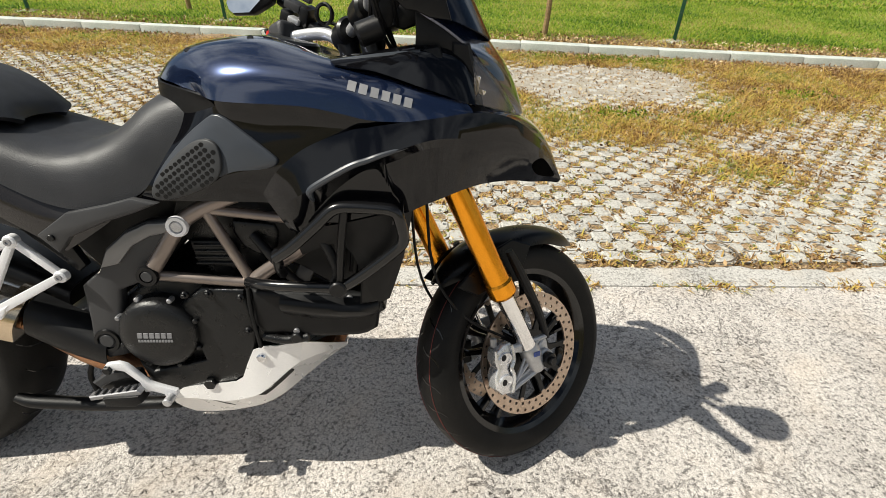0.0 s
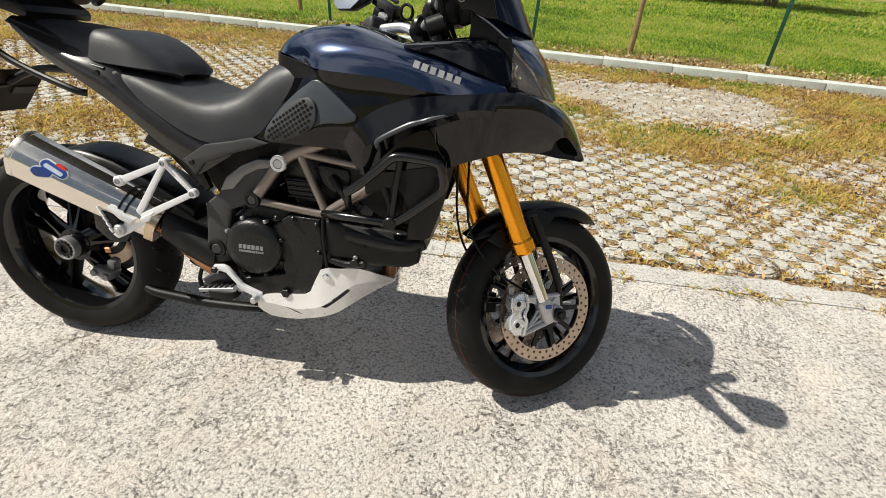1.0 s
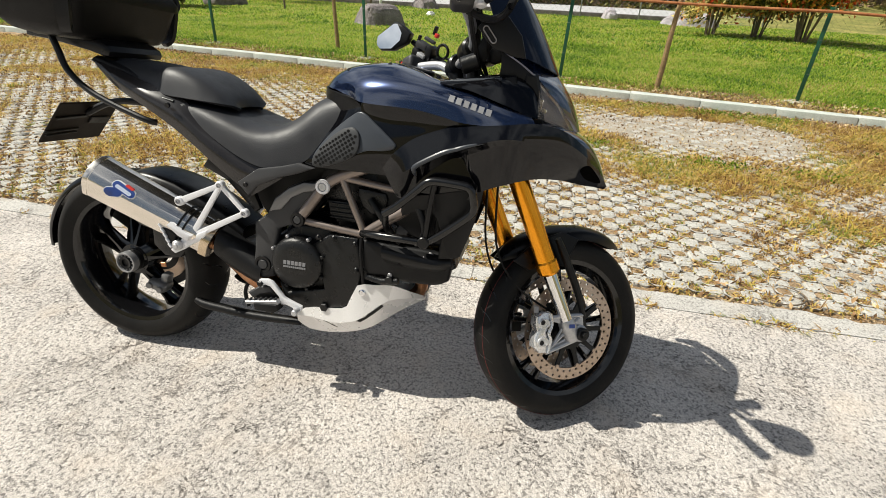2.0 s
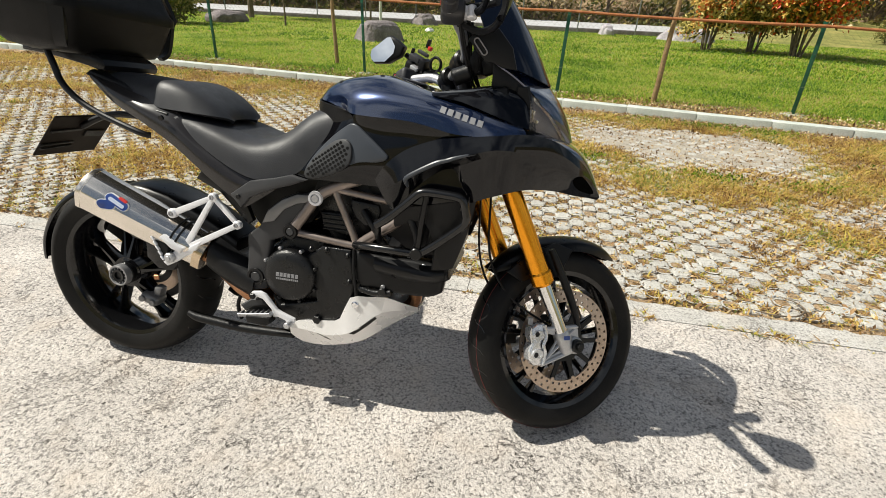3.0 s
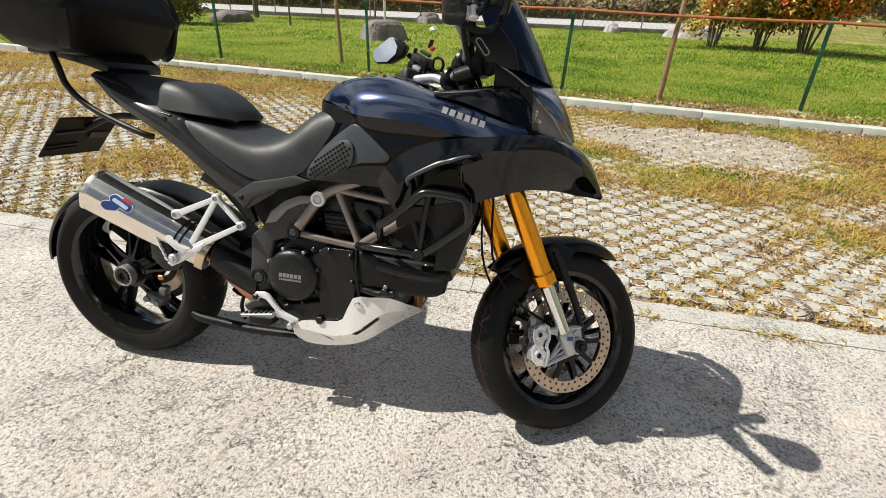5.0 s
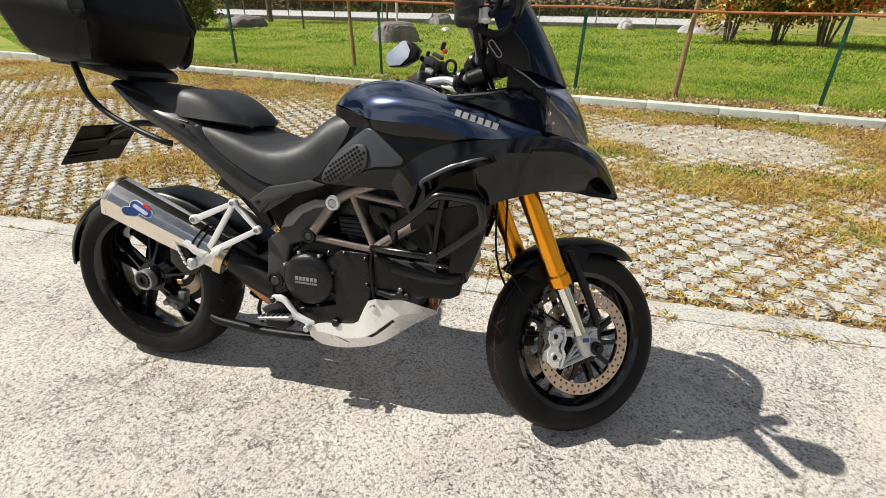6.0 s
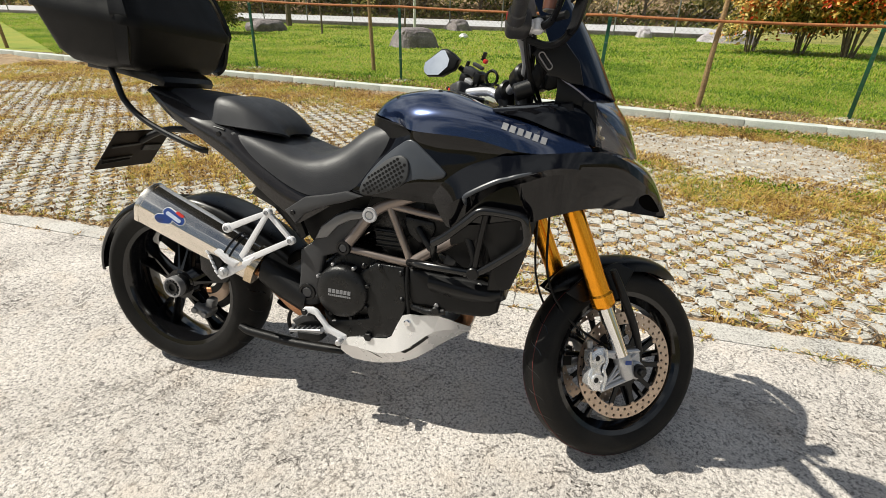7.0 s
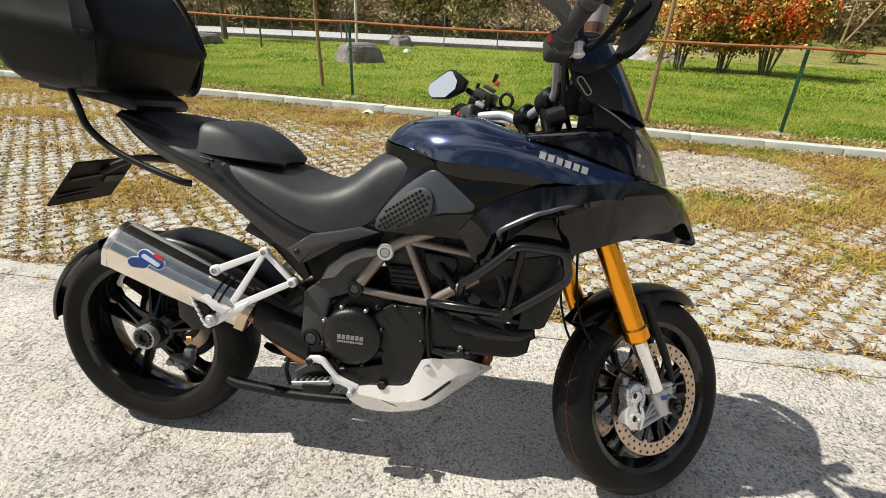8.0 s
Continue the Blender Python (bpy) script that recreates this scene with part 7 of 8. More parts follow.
for v in bm.verts:
    v.co.y -= 0.25 * (v.co.x - 0.83) + 0.06 * (1.12 - v.co.z)
P("mirror_glass", bm, "mirror", mir, wide=False)
bm = bmesh.new()
tube(bm, [(0.905, 0.222, 1.112), (0.930, 0.210, 1.095), (0.945, 0.195, 1.075)], 0.009, 8, 3)
P("mirror_stalk", bm, "black", hb, wide=False)
# left controls: a cast clamp with its lever stub, switch and nuts, and loops of cable
for nm, mt, size, at in (("clamp_block", "grey_plastic", (0.044, 0.034, 0.020), (0.955, 0.170, 1.100)), ("clamp_block", "black_satin", (0.026, 0.045, 0.050), (0.982, 0.165, 1.075)),
                         ("clamp_block", "black", (0.030, 0.040, 0.032), (0.935, 0.185, 1.078)), ("clamp_cap", "silver", (0.030, 0.022, 0.013), (0.955, 0.155, 1.069)),
                         ("switch", "red", (0.013, 0.014, 0.013), (0.997, 0.170, 1.131)), ("clamp_lever", "black_satin", (0.009, 0.014, 0.026), (0.991, 0.172, 1.146)),
                         ("clamp_lever", "black_satin", (0.008, 0.012, 0.024), (0.940, 0.172, 1.119)), ("clamp_lever", "grey_plastic", (0.040, 0.014, 0.010), (0.976, 0.168, 1.116)),
                         ("label_plate", "pale_alloy", (0.012, 0.004, 0.022), (1.013, 0.150, 1.042)), ("clamp_block", "black", (0.040, 0.050, 0.030), (1.006, 0.165, 1.048))):
    bm = bmesh.new()
    box(bm, size, pose(*at, 8, 24, -20), min(size) * 0.25)
    P(nm, bm, mt, hb, wide=False)
for k in range(4):
    bm = bmesh.new()
    disc(bm, (0.876 + 0.015 * k, 0.195, 1.045 + 0.005 * k), (1, 0, 0.3), 0.0085 if k % 2 else 0.0065, 0.010, 8, 0.002)
    P("adjuster_nut", bm, "black_satin", hb, wide=False)
for r, tilt in ((0.019, 0), (0.017, 25), (0.020, -30)):
    bm = bmesh.new()
    turn_it = Matrix.Translation((1.030, 0.115, 1.082)) @ Matrix.Rotation(radians(tilt), 4, "Z")
    tube(bm, [turn_it @ Vector((r * math.cos(a), 0, r * math.sin(a) * 1.1)) for a in (2 * math.pi * i / 16 for i in range(16))], 0.0032, 6, 0, True)
    P("cable_loop", bm, "black", hb, wide=False)
for pts in ([(1.140, -0.112, 1.186), (1.149, -0.112, 1.145), (1.156, -0.105, 1.106), (1.150, -0.080, 1.06), (1.14, -0.05, 1.0)], [(1.150, -0.104, 1.186), (1.160, -0.104, 1.140), (1.164, -0.095, 1.09), (1.176, -0.08, 1.05), (1.17, -0.05, 1.0)],
            [(1.158, -0.098, 1.184), (1.168, -0.098, 1.133), (1.170, -0.090, 1.082), (1.186, -0.08, 1.048), (1.20, -0.06, 1.01)], [(1.165, -0.09, 1.18), (1.178, -0.09, 1.12), (1.196, -0.085, 1.07)],
            [(0.960, 0.12, 1.024), (1.010, 0.10, 1.010), (1.077, 0.09, 0.991), (1.10, 0.06, 0.98)]):
    bm = bmesh.new()
    tube(bm, pts, 0.0042, 7, 4)
    P("control_cable", bm, "black", hb, wide=False)
bm = bmesh.new()
slab(bm, [(1.190, 1.056), (1.200, 1.084), (1.211, 1.101), (1.226, 1.094), (1.240, 1.078), (1.240, 1.060), (1.214, 1.050)], -0.100, -0.060, 0.008, 2)
P("power_socket_cover", bm, "black", None, wide=False)
for pts in ([(1.01, -0.20, 1.10), (1.05, -0.15, 1.04), (1.10, -0.11, 0.99), (1.16, -0.07, 0.93)], [(1.00, -0.21, 1.10), (1.03, -0.17, 1.05), (1.07, -0.13, 1.00), (1.12, -0.10, 0.96)], [(1.02, -0.215, 1.11), (1.06, -0.18, 1.07), (1.10, -0.13, 1.02)],
            [(1.0, 0.2, 1.11), (0.98, 0.16, 1.08), (1.01, 0.10, 1.04), (1.08, 0.05, 1.0)], [(1.03, 0.21, 1.12), (1.09, 0.20, 1.13), (1.13, 0.15, 1.10), (1.11, 0.09, 1.03)], [(1.02, 0.20, 1.11), (1.10, 0.17, 1.14), (1.15, 0.12, 1.08), (1.12, 0.06, 1.0)],
            [(1.0, 0.22, 1.10), (0.99, 0.15, 1.03), (1.05, 0.08, 1.0)]):
    bm = bmesh.new()
    tube(bm, [(x + (0.03 if y < 0 else 0), y, h) for x, y, h in pts], 0.0038, 7, 4)
    B_("control_cable", bm, "black")


# ---- castellated grass pavers ----
CELL = 0.085
PX, PY = 6, 4


def paver_mesh(seed):
    """A paver of six by four cells: raised knobs and soil-filled holes in turn, on a lower web."""
    r = random.Random(seed)
    bm = bmesh.new()
    for i in range(PX):
        for j in range(PY):
            cx, cy = (i + 0.5 - PX / 2) * CELL, (j + 0.5 - PY / 2) * CELL
            eight = [(math.cos(math.pi * (k + 0.5) / 4), math.sin(math.pi * (k + 0.5) / 4)) for k in range(8)]
            square = lambda u, p=0.30: math.copysign(abs(u) ** p, u)
            if (i + j) % 2 == 0:
                w, d, z = 0.047 + r.uniform(-0.005, 0.004), 0.043 + r.uniform(-0.005, 0.004), r.uniform(-0.004, 0.004)
                lo = [bm.verts.new((cx + square(a) * w * 0.98, cy + square(b) * d * 0.98, -0.035)) for a, b in eight]
                mid = [bm.verts.new((v.co.x, v.co.y, z - 0.006)) for v in lo]
                hi = [bm.verts.new((cx + square(a, 0.45) * (w - 0.007 + r.uniform(-0.004, 0.003)), cy + square(b, 0.45) * (d - 0.007 + r.uniform(-0.004, 0.003)), z + r.uniform(-0.001, 0.001))) for a, b in eight]
                for a, b in ((lo, mid), (mid, hi)):
                    for k in range(8):
                        bm.faces.new((a[k], a[(k + 1) % 8], b[(k + 1) % 8], b[k]))
                bm.faces.new(hi)
            else:
                h, w, d = CELL / 2, 0.0375 + r.uniform(-0.006, 0.003), 0.034 + r.uniform(-0.005, 0.004)
                z = -0.0025
                out = [bm.verts.new((cx + a * h, cy + b * h, z)) for a, b in ((1, 0.4), (0.4, 1), (-0.4, 1), (-1, 0.4), (-1, -0.4), (-0.4, -1), (0.4, -1), (1, -0.4))]
                inn = [bm.verts.new((cx + square(a, 0.6) * w * r.uniform(0.9, 1.06), cy + square(b, 0.6) * d * r.uniform(0.9, 1.06), z)) for a, b in eight]
                low = [bm.verts.new((v.co.x, v.co.y, -0.05)) for v in inn]
                for a, b in ((out, inn), (inn, low)):
                    for k in range(8):
                        bm.faces.new((a[k], a[(k + 1) % 8], b[(k + 1) % 8], b[k]))
    return finish(bm, "paver", M["paver"], 18)


PAVE_X0, PAVE_Y0 = -9.0, 0.92
variants = [paver_mesh(i) for i in range(6)]
paving = thing("paving", Matrix(), "castellated concrete grass pavers overgrown with dry grass", "paving", kind="structure")
rng = np.random.default_rng(5)
cols, rows_n = 31, 17
W, D = PX * CELL, PY * CELL


def bare(x, y):
    """The patch of lot that was levelled with cement."""
    e = ((x - 2.9) / 1.15) ** 2 + ((y - 4.0) / 0.62) ** 2
    return e + 0.5 * noise.noise((x * 1.7, y * 1.7, 3.0)) < 1.0


count, rest = 0, bmesh.new()
for j in range(rows_n):
    for i in range(cols):
        x, y = PAVE_X0 + (i + 0.5) * W, PAVE_Y0 + (j + 0.5) * D
        if y + D * 0.3 > kerb_y(x):
            continue
        m = pose(x + rng.uniform(-0.004, 0.004), y + rng.uniform(-0.004, 0.004), rng.uniform(-0.002, 0.002), rng.uniform(-0.25, 0.25), rng.uniform(-0.25, 0.25), rng.uniform(-0.8, 0.8) + 180 * int(rng.integers(0, 2)))
        me = variants[int(rng.integers(0, 6))]
        if -2.2 < x < 4.6 and y < 4.4 and count < 300:
            o = new("paver", me)
            o.parent = paving
            o.matrix_basis = m
            count += 1
        else:
            b = bmesh.new()
            b.from_mesh(me)
            b.transform(m)
            merge(rest, b)
rest_ob = new("far_pavers", finish(rest, "far_pavers", M["paver"], 50))
tagged(rest_ob, "far rows of concrete grass pavers", "paving", kind="stuff")

bm = bmesh.new()
NXD, NYD = 100, 56
rows = []
for j in range(NYD + 1):
    row = []
    for i in range(NXD + 1):
        x, y = 1.1 + 3.9 * i / NXD, 3.0 + 2.0 * j / NYD
        e = ((x - 2.9) / 1.25) ** 2 + ((y - 4.0) / 0.66) ** 2 + 0.5 * noise.noise((x * 1.7, y * 1.7, 3.0))
        row.append(bm.verts.new((x, y, -0.001 - 0.012 * min(2.0, max(0.0, e - 0.7) * 2.5) + 0.006 * noise.noise((x * 9, y * 9, 3)) + 0.004 * noise.noise((x * 23, y * 23, 7)))))
    rows.append(row)
for a, b in zip(rows, rows[1:]):
    for i in range(NXD):
        bm.faces.new((a[i], a[i + 1], b[i + 1], b[i]))
solid("cement_dust", bm, M["dust"], "beige cement dust trodden into the pavers", "pavement patch", kind="stuff")

# soil and litter that fills each hole to just under the rim
rng = np.random.default_rng(31)
vs, fs = [], []
for j in range(rows_n * PY):
    for i in range(cols * PX):
        x, y = PAVE_X0 + (i + 0.5) * CELL, PAVE_Y0 + (j + 0.5) * CELL
        if (i + j) % 2 == 0 or y > kerb_y(x) - 0.03:
            continue
        k0, top = len(vs), rng.uniform(-0.012, -0.001)
        rx, ry = rng.uniform(0.038, 0.045), rng.uniform(0.035, 0.041)
        vs.append((x + rng.uniform(-0.008, 0.008), y + rng.uniform(-0.008, 0.008), top))
        for k in range(8):
            a, q = math.pi * k / 4, rng.uniform(0.85, 1.15)
            vs.append((x + rx * q * math.cos(a), y + ry * q * math.sin(a), min(top - 0.003, -0.0045)))
        fs += [[k0, k0 + 1 + k, k0 + 1 + (k + 1) % 8] for k in range(8)]
tagged(new("hole_soil", cloud_mesh("hole_soil", vs, fs, M["soil"])), "brown soil filling the holes of the pavers", "soil", kind="stuff")

# ---- dry grass in the holes and joints ----
rng = np.random.default_rng(21)


def growth(x, y):
    """How thickly the grass has grown over, from bare to full."""
    far = min(1.0, max(0.0, (y - (kerb_y(x) - 1.5)) / 1.2))
    left = 0.28 * min(1.0, max(0.0, (y - 2.2) / 0.8)) * min(1.0, max(0.0, (1.0 - x) / 1.5))
    patch = 1.6 * max(0.0, noise.noise((x * 0.9, y * 1.3, 9.0)) - 0.05) + 1.1 * max(0.0, noise.noise((x * 3.1, y * 3.1, 2.0)) - 0.08)
    belt = 1.1 * math.exp(-(((x - 2.6) / 1.1) ** 2 + ((y - 2.75) / 0.45) ** 2))
    right = 1.1 * math.exp(-(((x - 4.8) / 0.9) ** 2 + ((y - 3.7) / 0.7) ** 2))
    right += 0.24 * min(1.0, max(0.0, (x - 2.4) / 1.2)) * min(1.0, max(0.0, (y - 1.3) / 0.8))
    speck = 0.30 * noise.noise((x * 7.0, y * 9.0, 5.0)) + 0.15 * noise.noise((x * 2.0, y * 3.0, 7.0))
    return min(1.0, max(0.0, speck) * 0.6 + (1.0 + 1.6 * min(0.0, speck)) * (0.85 * far + left + patch + belt + right))


pts, hs = [], []
for j in range(rows_n * PY):
    for i in range(cols * PX):
        if (i + j) % 2 == 0:
            continue
        x, y = PAVE_X0 + (i + 0.5) * CELL, PAVE_Y0 + (j + 0.5) * CELL
        if y > kerb_y(x) - 0.02 or bare(x, y):
            continue
        g = growth(x, y)
        k = int(rng.integers(30, 95) * (0.8 + 2.2 * g * g))
        s = rng.uniform(0.016, 0.030) + 0.026 * g
        if g < 0.35 and rng.uniform() < 0.30:
            k //= 6
        pts.append(np.c_[rng.normal(x, s, k), rng.normal(y, s * 0.9, k)])
        hs.append(np.full(k, rng.uniform(0.001, 0.008) + rng.uniform(0.018, 0.038) * g * g))
x = -9.0
while x < 6.5:
    # short weeds in the joint of the slab, litter along the first pavers
    if rng.uniform() < 0.35:
        k = int(rng.integers(6, 40))
        pts.append(np.c_[rng.normal(x, 0.022, k), rng.normal(edge_y + 0.006, 0.007, k)])
        hs.append(np.full(k, rng.uniform(0.0, 0.010)))
    k = int(rng.integers(10, 60) * max(0.1, 0.6 + noise.noise((x * 3.0, 0, 4.0))))
    pts.append(np.c_[rng.normal(x, 0.03, k), rng.normal(0.925, 0.030, k)])
    hs.append(np.full(k, rng.uniform(0.0, 0.012)))
    x += 0.05
for tx, ty in ((2.50, 0.735), (3.02, 0.735), (3.4, 0.735), (1.72, 0.735)):
    k = 130
    pts.append(np.c_[rng.normal(tx, 0.035, k), rng.normal(ty, 0.018, k)])
    hs.append(np.full(k, 0.010))
xy, h = np.concatenate(pts), np.concatenate(hs)
keep = rng.uniform(0, 1, len(xy)) < 0.55
xy, h = xy[keep], h[keep]
v, f = blades(rng, xy, -0.012, h * rng.uniform(0.5, 1.5, len(h)) + 0.015, 0.0078, 1.7)
tagged(new("dry_grass", cloud_mesh("dry_grass", v, f, M["dry"])), "dry straw-brown grass growing out of the pavers", "grass", kind="stuff")

n = 110000
q = np.c_[rng.uniform(-7.0, 6.0, n), 0.86 + 4.8 * rng.uniform(0, 1, n) ** 1.25]
q = q[[0.30 + 0.25 * min(1.0, max(0.0, (a - 2.0) / 1.5)) + 0.22 * min(1.0, max(0.0, (1.5 - a) / 2.0)) + 0.9 * growth(a, b) + 0.5 * noise.noise((a * 5, b * 5, 1.0)) > rng.uniform(0, 1) and b < kerb_y(a) - 0.02 for a, b in q]]
coarse = rng.uniform(0, 1, len(q)) < 0.35
v, f = leaves(rng, np.c_[q[~coarse], rng.uniform(-0.004, 0.005, (~coarse).sum())], 0.014, 0.0)
v2, f2 = leaves(rng, np.c_[q[coarse], rng.uniform(0.0, 0.010, coarse.sum())], 0.028, 0.0)
x = rng.uniform(-8.0, 6.0, 9000)
foot = np.c_[x, kerb_y(x) - 0.20 * rng.uniform(0, 1, 9000) ** 1.5, np.zeros(9000)]
foot[:, 2] = 0.006 + 0.030 * np.clip(1 - (kerb_y(x) - foot[:, 1]) / 0.18, 0, 1)
v3, f3 = leaves(rng, foot, 0.030, 0.0)
x = rng.uniform(-9.0, 7.0, 6000)
behind = np.c_[x, kerb_y(x) + 0.17 + 0.55 * rng.uniform(0, 1, 6000) ** 1.6, rng.uniform(0.10, 0.125, 6000)]
v4, f4 = leaves(rng, behind, 0.038, 0.0)
for w, g in ((v2, f2), (v3, f3), (v4, f4)):
    k = len(v)
    v, f = v + w, f + [[c + k for c in a] for a in g]
tagged(new("litter", cloud_mesh("litter", v, f, M["litter"])), "brown crumbs of dry leaves and straw over the pavers", "litter", kind="stuff")
bm = bmesh.new()
tube(bm, [(2.42, 0.93, 0.004), (2.50, 0.895, 0.010), (2.60, 0.90, 0.014), (2.66, 0.96, 0.016), (2.655, 1.03, 0.012), (2.60, 1.085, 0.006)], [0.002, 0.003, 0.004, 0.004, 0.003, 0.0015], 7, 4)
solid("dry_twig", bm, M["bark"], "dark bent dry twig lying on the first pavers", "twig")

# a low drift of soil and dead leaves against the kerb's foot, and green weeds in it
bm = bmesh.new()
rows = []
for i in range(220):
    x = -11 + 0.09 * i
    top = 0.026 + 0.016 * noise.noise((x * 2.0, 0, 3.0))
    rows.append([bm.verts.new((x, kerb_y(x) + 0.01 - d * (1 + 0.35 * noise.noise((x * 1.5, d, 7.0))), z)) for d, z in ((0.0, top), (0.05, top * 0.75), (0.11, top * 0.35), (0.19, 0.003), (0.21, -0.02))])
for a, b in zip(rows, rows[1:]):
    for k in range(4):
        bm.faces.new((a[k + 1], b[k + 1], b[k], a[k]))
structure("soil_drift", bm, M["soil"], "low drift of dry soil and leaves along the kerb", "soil")
q = []
for cx, cy, r, n in ((3.3, kerb_y(3.3) - 0.10, 0.26, 420), (3.9, kerb_y(3.9) - 0.12, 0.20, 300), (2.5, kerb_y(2.5) - 0.10, 0.18, 160), (1.72, 3.25, 0.14, 150), (2.75, 2.95, 0.16, 150), (3.5, 2.9, 0.14, 110),
                     (-2.4, kerb_y(-2.4) - 0.12, 0.3, 260), (-4.2, kerb_y(-4.2) - 0.3, 0.4, 300), (4.6, 3.6, 0.2, 140), (0.2, kerb_y(0.2) - 0.1, 0.25, 180)):
    q.append(np.c_[rng.normal(cx, r, n), rng.normal(cy, r * 0.45, n), rng.uniform(0.0, 0.035, n)])
q = np.concatenate(q)
q = q[q[:, 1] < kerb_y(q[:, 0]) - 0.01]
q = np.concatenate([q, q + rng.normal(scale=0.02, size=q.shape) * (1, 1, 0.2)])
v, f = leaves(rng, q, 0.026, -0.8)
tagged(new("green_weeds", cloud_mesh("green_weeds", v, f, M["blade"])), "low green weeds between the pavers and along the kerb", "weeds", kind="stuff")

# ---- lawn blades ----
def lawn_points(n, near, depth, power):
    x = rng.uniform(-1, 1, n)
    s = near + depth * rng.uniform(0, 1, n) ** power
    x = 1.0 + np.where(x < 0, x * (9.5 + s * 2.0), x * (6.5 + s * 0.95))
    return np.c_[x, kerb_y(x) + s]


def verge(x):
    """How far the bare soil reaches back from the kerb."""
    return max(0.03, 0.08 + 0.45 * max(0.0, noise.noise((x * 0.7, 1.0, 6.0)) + 0.25) + 0.30 * noise.noise((x * 3.0, 0, 2.0)) + 0.45 * min(1.0, max(0.0, (x - 1.5) / 1.5)))


xy = lawn_points(200000, 0.17, 5.0, 1.2)
keep = np.array([b - kerb_y(a) - 0.155 > verge(a) * rng.uniform(0.15, 1.3) for a, b in xy])
xy = xy[keep]
z = np.array([0.085 + 0.02 * noise.noise((a * 0.3, b * 0.3, 0)) for a, b in xy])
v, f = blades(rng, xy, z, 0.045, 0.010, 0.9)
xy2 = lawn_points(125000, 4.8, 11.0, 1.0)
v2, f2 = blades(rng, xy2, 0.085, 0.06, 0.022, 0.9)
k = len(v)
tagged(new("lawn_grass", cloud_mesh("lawn_grass", v + v2, f + [[q + k for q in a] for a in f2], M["blade"])), "short bright green lawn grass with straw patches", "grass", kind="stuff")
bm = bmesh.new()
rows = []
for i in range(240):
    x = -12 + 0.09 * i
    rows.append([bm.verts.new((x, kerb_y(x) + 0.155 + verge(x) * k / 4, 0.098 + 0.012 * noise.noise((x * 4, k, 0)) - (0.03 if k == 4 else 0))) for k in range(5)])
for a, b in zip(rows, rows[1:]):
    for k in range(4):
        bm.faces.new((a[k], b[k], b[k + 1], a[k + 1]))
structure("verge_soil", bm, M["verge"], "bare brown soil strip behind the kerb", "soil")
xy = lawn_points(9000, 0.15, 0.60, 1.2)
v, f = blades(rng, xy, 0.08, 0.05, 0.009, 1.1)
tagged(new("verge_grass", cloud_mesh("verge_grass", v, f, M["dry"])), "dry brown grass along the back of the kerb", "grass", kind="stuff")


# ---- shrubs and trees ----
def shrub(x, y, h, r, n, seed, material, label, stems=9, name="red_shrub", clear=0.20, size=0.15, category="shrub", group="red-leaved shrubs on the lawn"):
    rng = np.random.default_rng(seed)
    s = thing(name, pose(x, y, 0.06, 0, 0, seed * 50), label, category, group)
    tips = []
    for i in range(stems):
        a = 2 * math.pi * i / stems + rng.uniform(-0.3, 0.3)
        lean = rng.uniform(0.15, 0.75) * r
        top = Vector((lean * math.cos(a), lean * math.sin(a), h * rng.uniform(0.6, 0.85)))
        base = Vector((0.10 * math.cos(a), 0.10 * math.sin(a), -0.05))
        mid = base.lerp(top, 0.5) + Vector((rng.uniform(-0.06, 0.06), rng.uniform(-0.06, 0.06), 0.05))
        bm = bmesh.new()
        tube(bm, [base, mid, top], [0.022 * h / 1.8, 0.016 * h / 1.8, 0.006], 6, 3)
        part("stem", bm, M["bark"], s)
        tips += [mid.lerp(top, k) for k in (0.2, 0.5, 0.8, 1.0)]
    c = np.array([tuple(t) for t in tips])
    clumps = c[rng.integers(0, len(c), 46)] + rng.normal(scale=(r * 0.30, r * 0.30, h * 0.10), size=(46, 3))
    clumps[:, 2] = np.clip(clumps[:, 2], clear * h, h)
    which = rng.integers(0, len(clumps), n)
    p = clumps[which] + rng.normal(scale=r * 0.17, size=(n, 3))
    p = p[p[:, 2] > clear * h * 0.8]
    v, f = leaves(rng, p, size)
    crown = new("foliage", cloud_mesh("foliage", v, f, material))
    crown.parent = s
    return s


shrub(5.65, 15.3, 2.3, 0.90, 13000, 1, M["photinia_pale"], "shrub with cream-yellow and red young leaves on dark stems", size=0.12, clear=0.16)
shrub(6.9, 15.4, 1.9, 0.75, 9000, 2, M["photinia_pale"], "shrub with green and red leaves on bare lower stems", size=0.12, clear=0.16)
shrub(7.75, 14.6, 2.7, 1.05, 21000, 3, M["photinia"], "broad shrub with scarlet young leaves over green", size=0.12, clear=0.07)
shrub(13.8, 22.0, 0.9, 0.50, 1800, 4, M["leaf"], "small twiggy yellow-green bush on the dry slope", name="green_shrub", group="green shrubs", size=0.09, clear=0.1)
shrub(-10.6, 14.0, 1.7, 0.75, 3800, 6, M["leaf"], "bushy olive-green shrub with yellowish tips", name="green_shrub", group="green shrubs", clear=0.1)


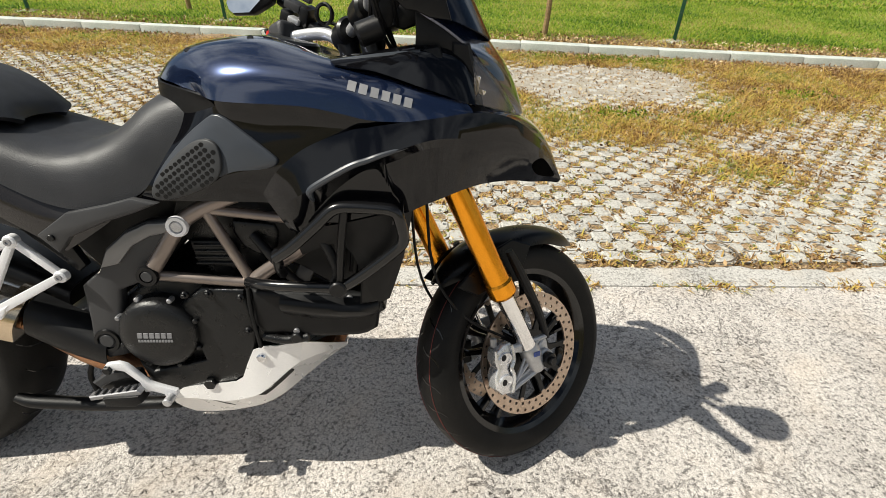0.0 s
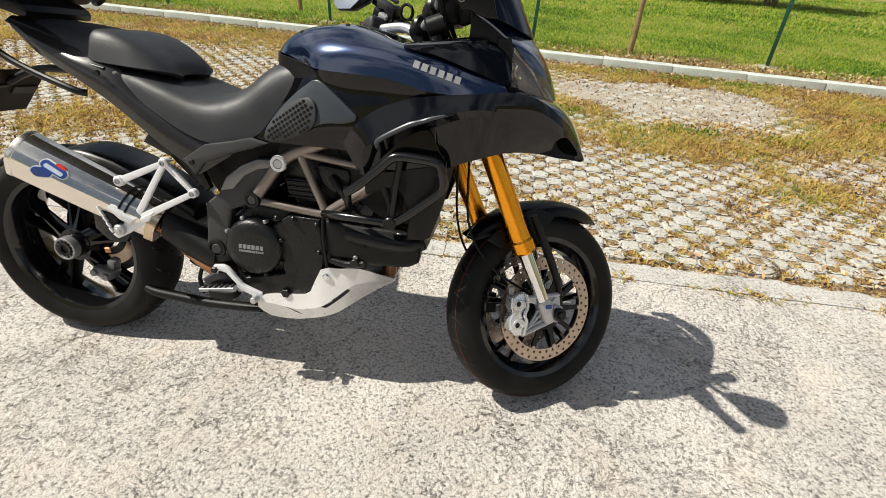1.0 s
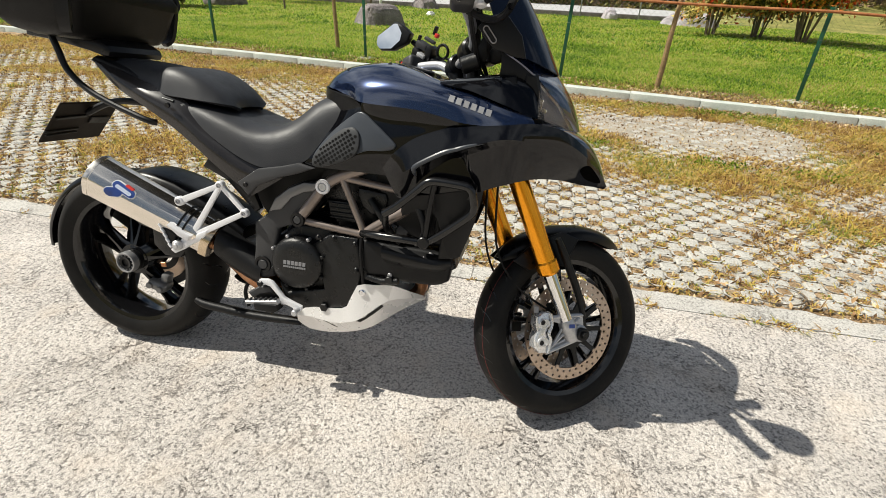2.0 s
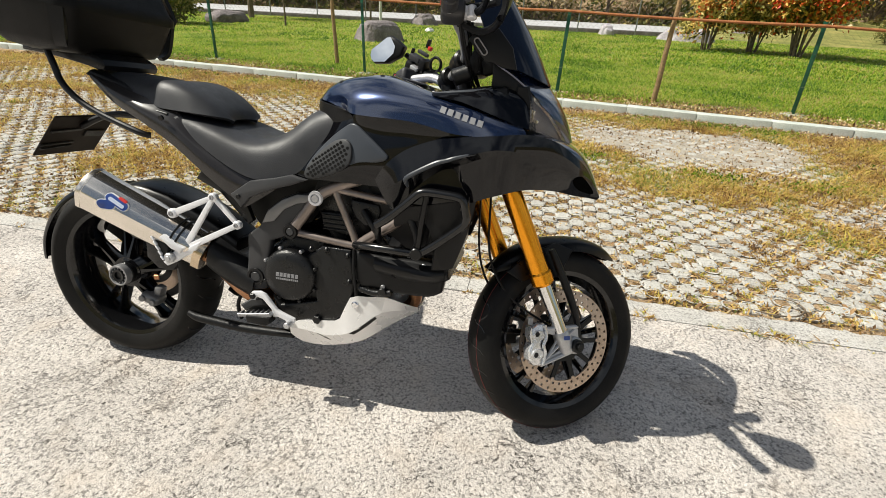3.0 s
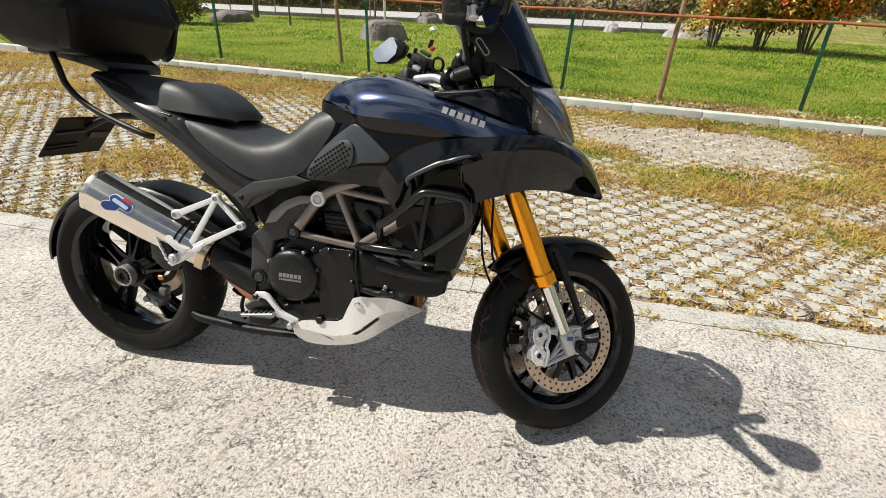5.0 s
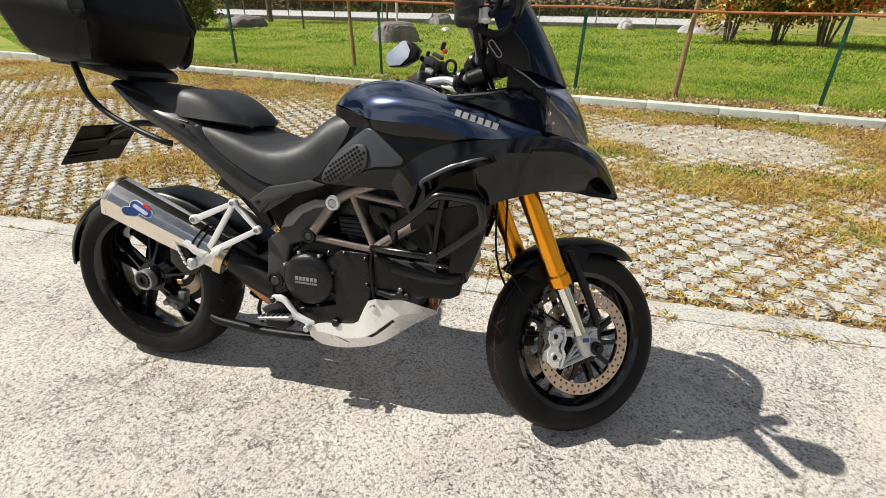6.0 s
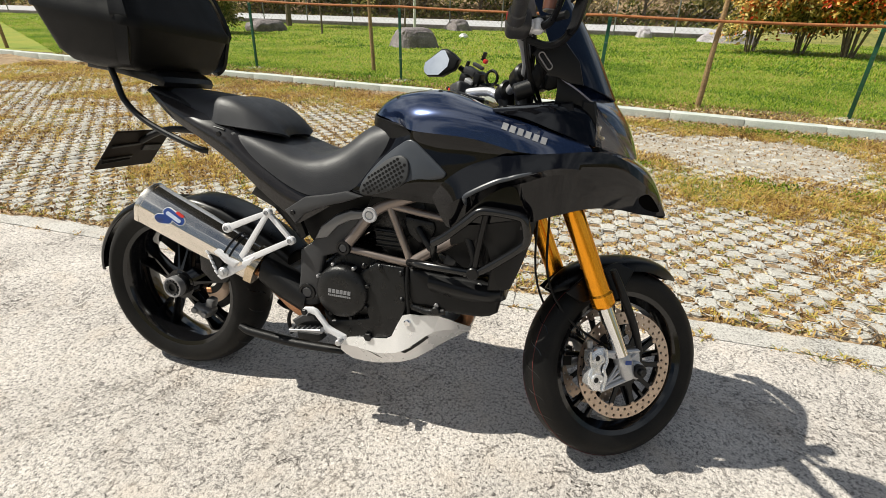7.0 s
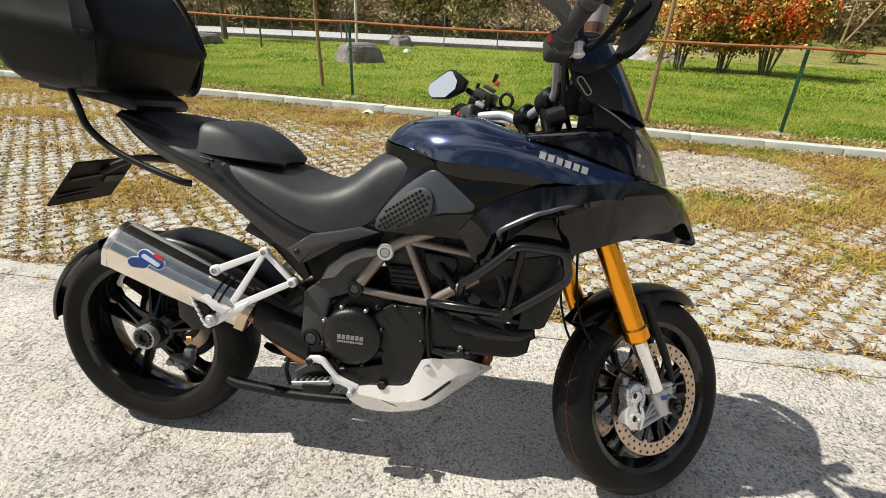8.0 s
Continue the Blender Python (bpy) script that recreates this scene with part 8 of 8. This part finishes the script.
def tree(x, y, h, seed, crown, material, label, thick=0.09, n=2600, size=0.16, name="tree", fork=0.35, z=0.1):
    """A tapered trunk that forks into limbs and twigs, with leaves in loose clumps about the twig ends."""
    rng = np.random.default_rng(seed)
    t = thing(name, pose(x, y, z, 0, 0, seed * 31), label, "tree", "trees behind the lawn")
    bm = bmesh.new()
    top = Vector((rng.uniform(-0.2, 0.2), rng.uniform(-0.2, 0.2), h * 0.75))
    tube(bm, [(0, 0, -0.3), (0.02, 0, h * fork * 0.6), top.lerp(Vector((0, 0, h * fork)), 0.5), top], [thick, thick * 0.8, thick * 0.5, thick * 0.15], 8, 3)
    ends = [top]
    for i in range(11):
        a = i * 2.4 + rng.uniform(-0.4, 0.4)
        s = Vector((0, 0, h * (fork + (0.72 - fork) * i / 11)))
        e = s + Vector((math.cos(a), math.sin(a), rng.uniform(0.4, 0.9))) * crown * rng.uniform(0.55, 0.95)
        m = s.lerp(e, 0.5) + Vector((0, 0, 0.1 * crown))
        tube(bm, [s, m, e], [thick * 0.42, thick * 0.25, thick * 0.08], 6, 2)
        for k in range(4):
            q = m.lerp(e, k / 3)
            w = q + Vector((rng.normal(), rng.normal(), rng.normal(0.3))) * crown * 0.28
            tube(bm, [q, q.lerp(w, 0.5) + Vector((0, 0, 0.03)), w], [thick * 0.12, thick * 0.08, 0.004], 4)
            ends += [w, q.lerp(w, 0.6)]
    part("trunk", bm, M["bark"], t)
    if n:
        c = np.array([tuple(q) for q in ends])
        p = c[rng.integers(0, len(c), n)] + rng.normal(scale=crown * 0.15, size=(n, 3))
        v, f = leaves(rng, p, size)
        o = new("crown", cloud_mesh("crown", v, f, material))
        o.parent = t
    return t


tree(-7.5, 15.4, 2.6, 11, 0.8, M["leaf"], "thin young bare tree on the lawn", 0.035, 0, fork=0.4, name="young_tree")
tree(-10.9, 19.0, 5.0, 12, 1.6, M["leaf"], "dark tree trunk beside the road", 0.13, 1500, 0.14)
tree(-6.2, 20.2, 3.2, 13, 1.2, M["leaf"], "bare slender tree beside the road", 0.05, 0, fork=0.25, name="young_tree")
tree(-14.2, 19.8, 3.4, 14, 1.3, M["leaf"], "bare slender tree on the far lawn", 0.05, 200, fork=0.25, name="young_tree")
rng = np.random.default_rng(8)
k = 0
for row, (y0, h0, step) in enumerate(((31.5, 4.2, 3.4), (35.5, 6.0, 4.6))):
    x = -46.0 + row * 1.7
    while x < 40:
        y = y0 + rng.uniform(-0.8, 1.5)
        bare = rng.uniform() < 0.5
        tree(x, y, h0 * rng.uniform(0.75, 1.3), 40 + k, 1.9 + 0.5 * row, M["twig"] if bare else M["leaf"],
             "leafless brown tree on the wooded bank" if bare else "dark evergreen tree on the wooded bank", 0.12, 2200 if bare else 3200, 0.24 if bare else 0.30, fork=0.12, z=lay(x, y))
        x += step * rng.uniform(0.7, 1.3)
        k += 1

# scrub on the bank
rng = np.random.default_rng(12)
n = 16000
q = np.c_[rng.uniform(-50, 45, n), 30.2 + rng.gamma(2.0, 1.6, n), np.zeros(n)]
q[:, 2] = [lay(a, b) + 0.5 * max(0, noise.noise((a * 0.5, b * 0.5, 0))) * 2 * rng.uniform(0, 1) + rng.uniform(0, 0.3) for a, b, _ in q]
v, f = leaves(rng, q, 0.30)
tagged(new("scrub", cloud_mesh("scrub", v, f, M["leaf"])), "dark low scrub along the far road bank", "scrub", kind="stuff")

# ---- rustic wooden trellis on the bank ----
trellis = thing("rustic_trellis", pose(18.9, 30.3, 0.55, 0, 0, 8), "rustic brown wooden trellis of poles on the bank", "trellis")
for a, b in (((-1.2, 0, -0.2), (-1.1, 0, 2.3)), ((0.2, 0, -0.2), (0.1, 0, 2.5)), ((1.6, 0, -0.2), (1.6, 0, 2.6)), ((-1.3, 0.06, 1.1), (1.9, 0.06, 1.2)), ((-1.3, 0.06, 2.2), (1.9, 0.06, 2.45)), ((-1.1, -0.06, 0.2), (0.2, -0.06, 2.2))):
    bm = bmesh.new()
    tube(bm, [a, Vector(a).lerp(Vector(b), 0.5) + Vector((0.02, 0, 0.01)), b], [0.07, 0.06, 0.055], 8, 3)
    part("pole", bm, M["stake"], trellis)

# ---- pale pole by the road, scrap of paper by the kerb ----
bm = bmesh.new()
tube(bm, [(0, 0, -0.1), (0, 0, 1.6), (0, 0, 3.6)], [0.055, 0.050, 0.045], 12)
solid("pole", bm, M["white_stone"], "slim pale pole beside the road", "pole", m=pose(-5.86, 20.5, 0.12))
bm = bmesh.new()
skin(bm, [[(0.00, 0.00, 0.004), (0.05, 0.02, 0.030), (0.11, 0.00, 0.010)], [(0.02, 0.05, 0.012), (0.07, 0.06, 0.045), (0.12, 0.05, 0.022)], [(0.00, 0.10, 0.003), (0.06, 0.11, 0.018), (0.10, 0.09, 0.004)]], 3, 3, 0.001)
solid("paper_scrap", bm, M["white"], "crumpled white scrap of paper at the kerb", "paper", m=pose(-1.02, 5.46, 0.0, 0, 0, 20) @ Matrix.Scale(1.5, 4))

# ---- wire fence beside the road ----
mesh_fence = thing("wire_fence", Matrix(), "thin galvanised chain-link fence along the road", "fence")
for i in range(-30, 5):
    bm = bmesh.new()
    tube(bm, [(i * 2.2, 20.75, 0.0), (i * 2.2, 20.75, 1.45)], 0.025, 6)
    part("post", bm, M["wire"], mesh_fence)
bm = bmesh.new()
for i in range(-330, 44):
    x = i * 0.2
    for s in (-1, 1):
        tube(bm, [(x, 20.75, 0.1), (x + s * 1.25, 20.75, 1.35)], 0.0012, 3)
for z in (0.12, 1.38):
    tube(bm, [(-66, 20.75, z), (9.0, 20.75, z)], 0.004, 4)
part("chain_link", bm, M["wire"], mesh_fence)
mesh_fence["kind"] = "structure"
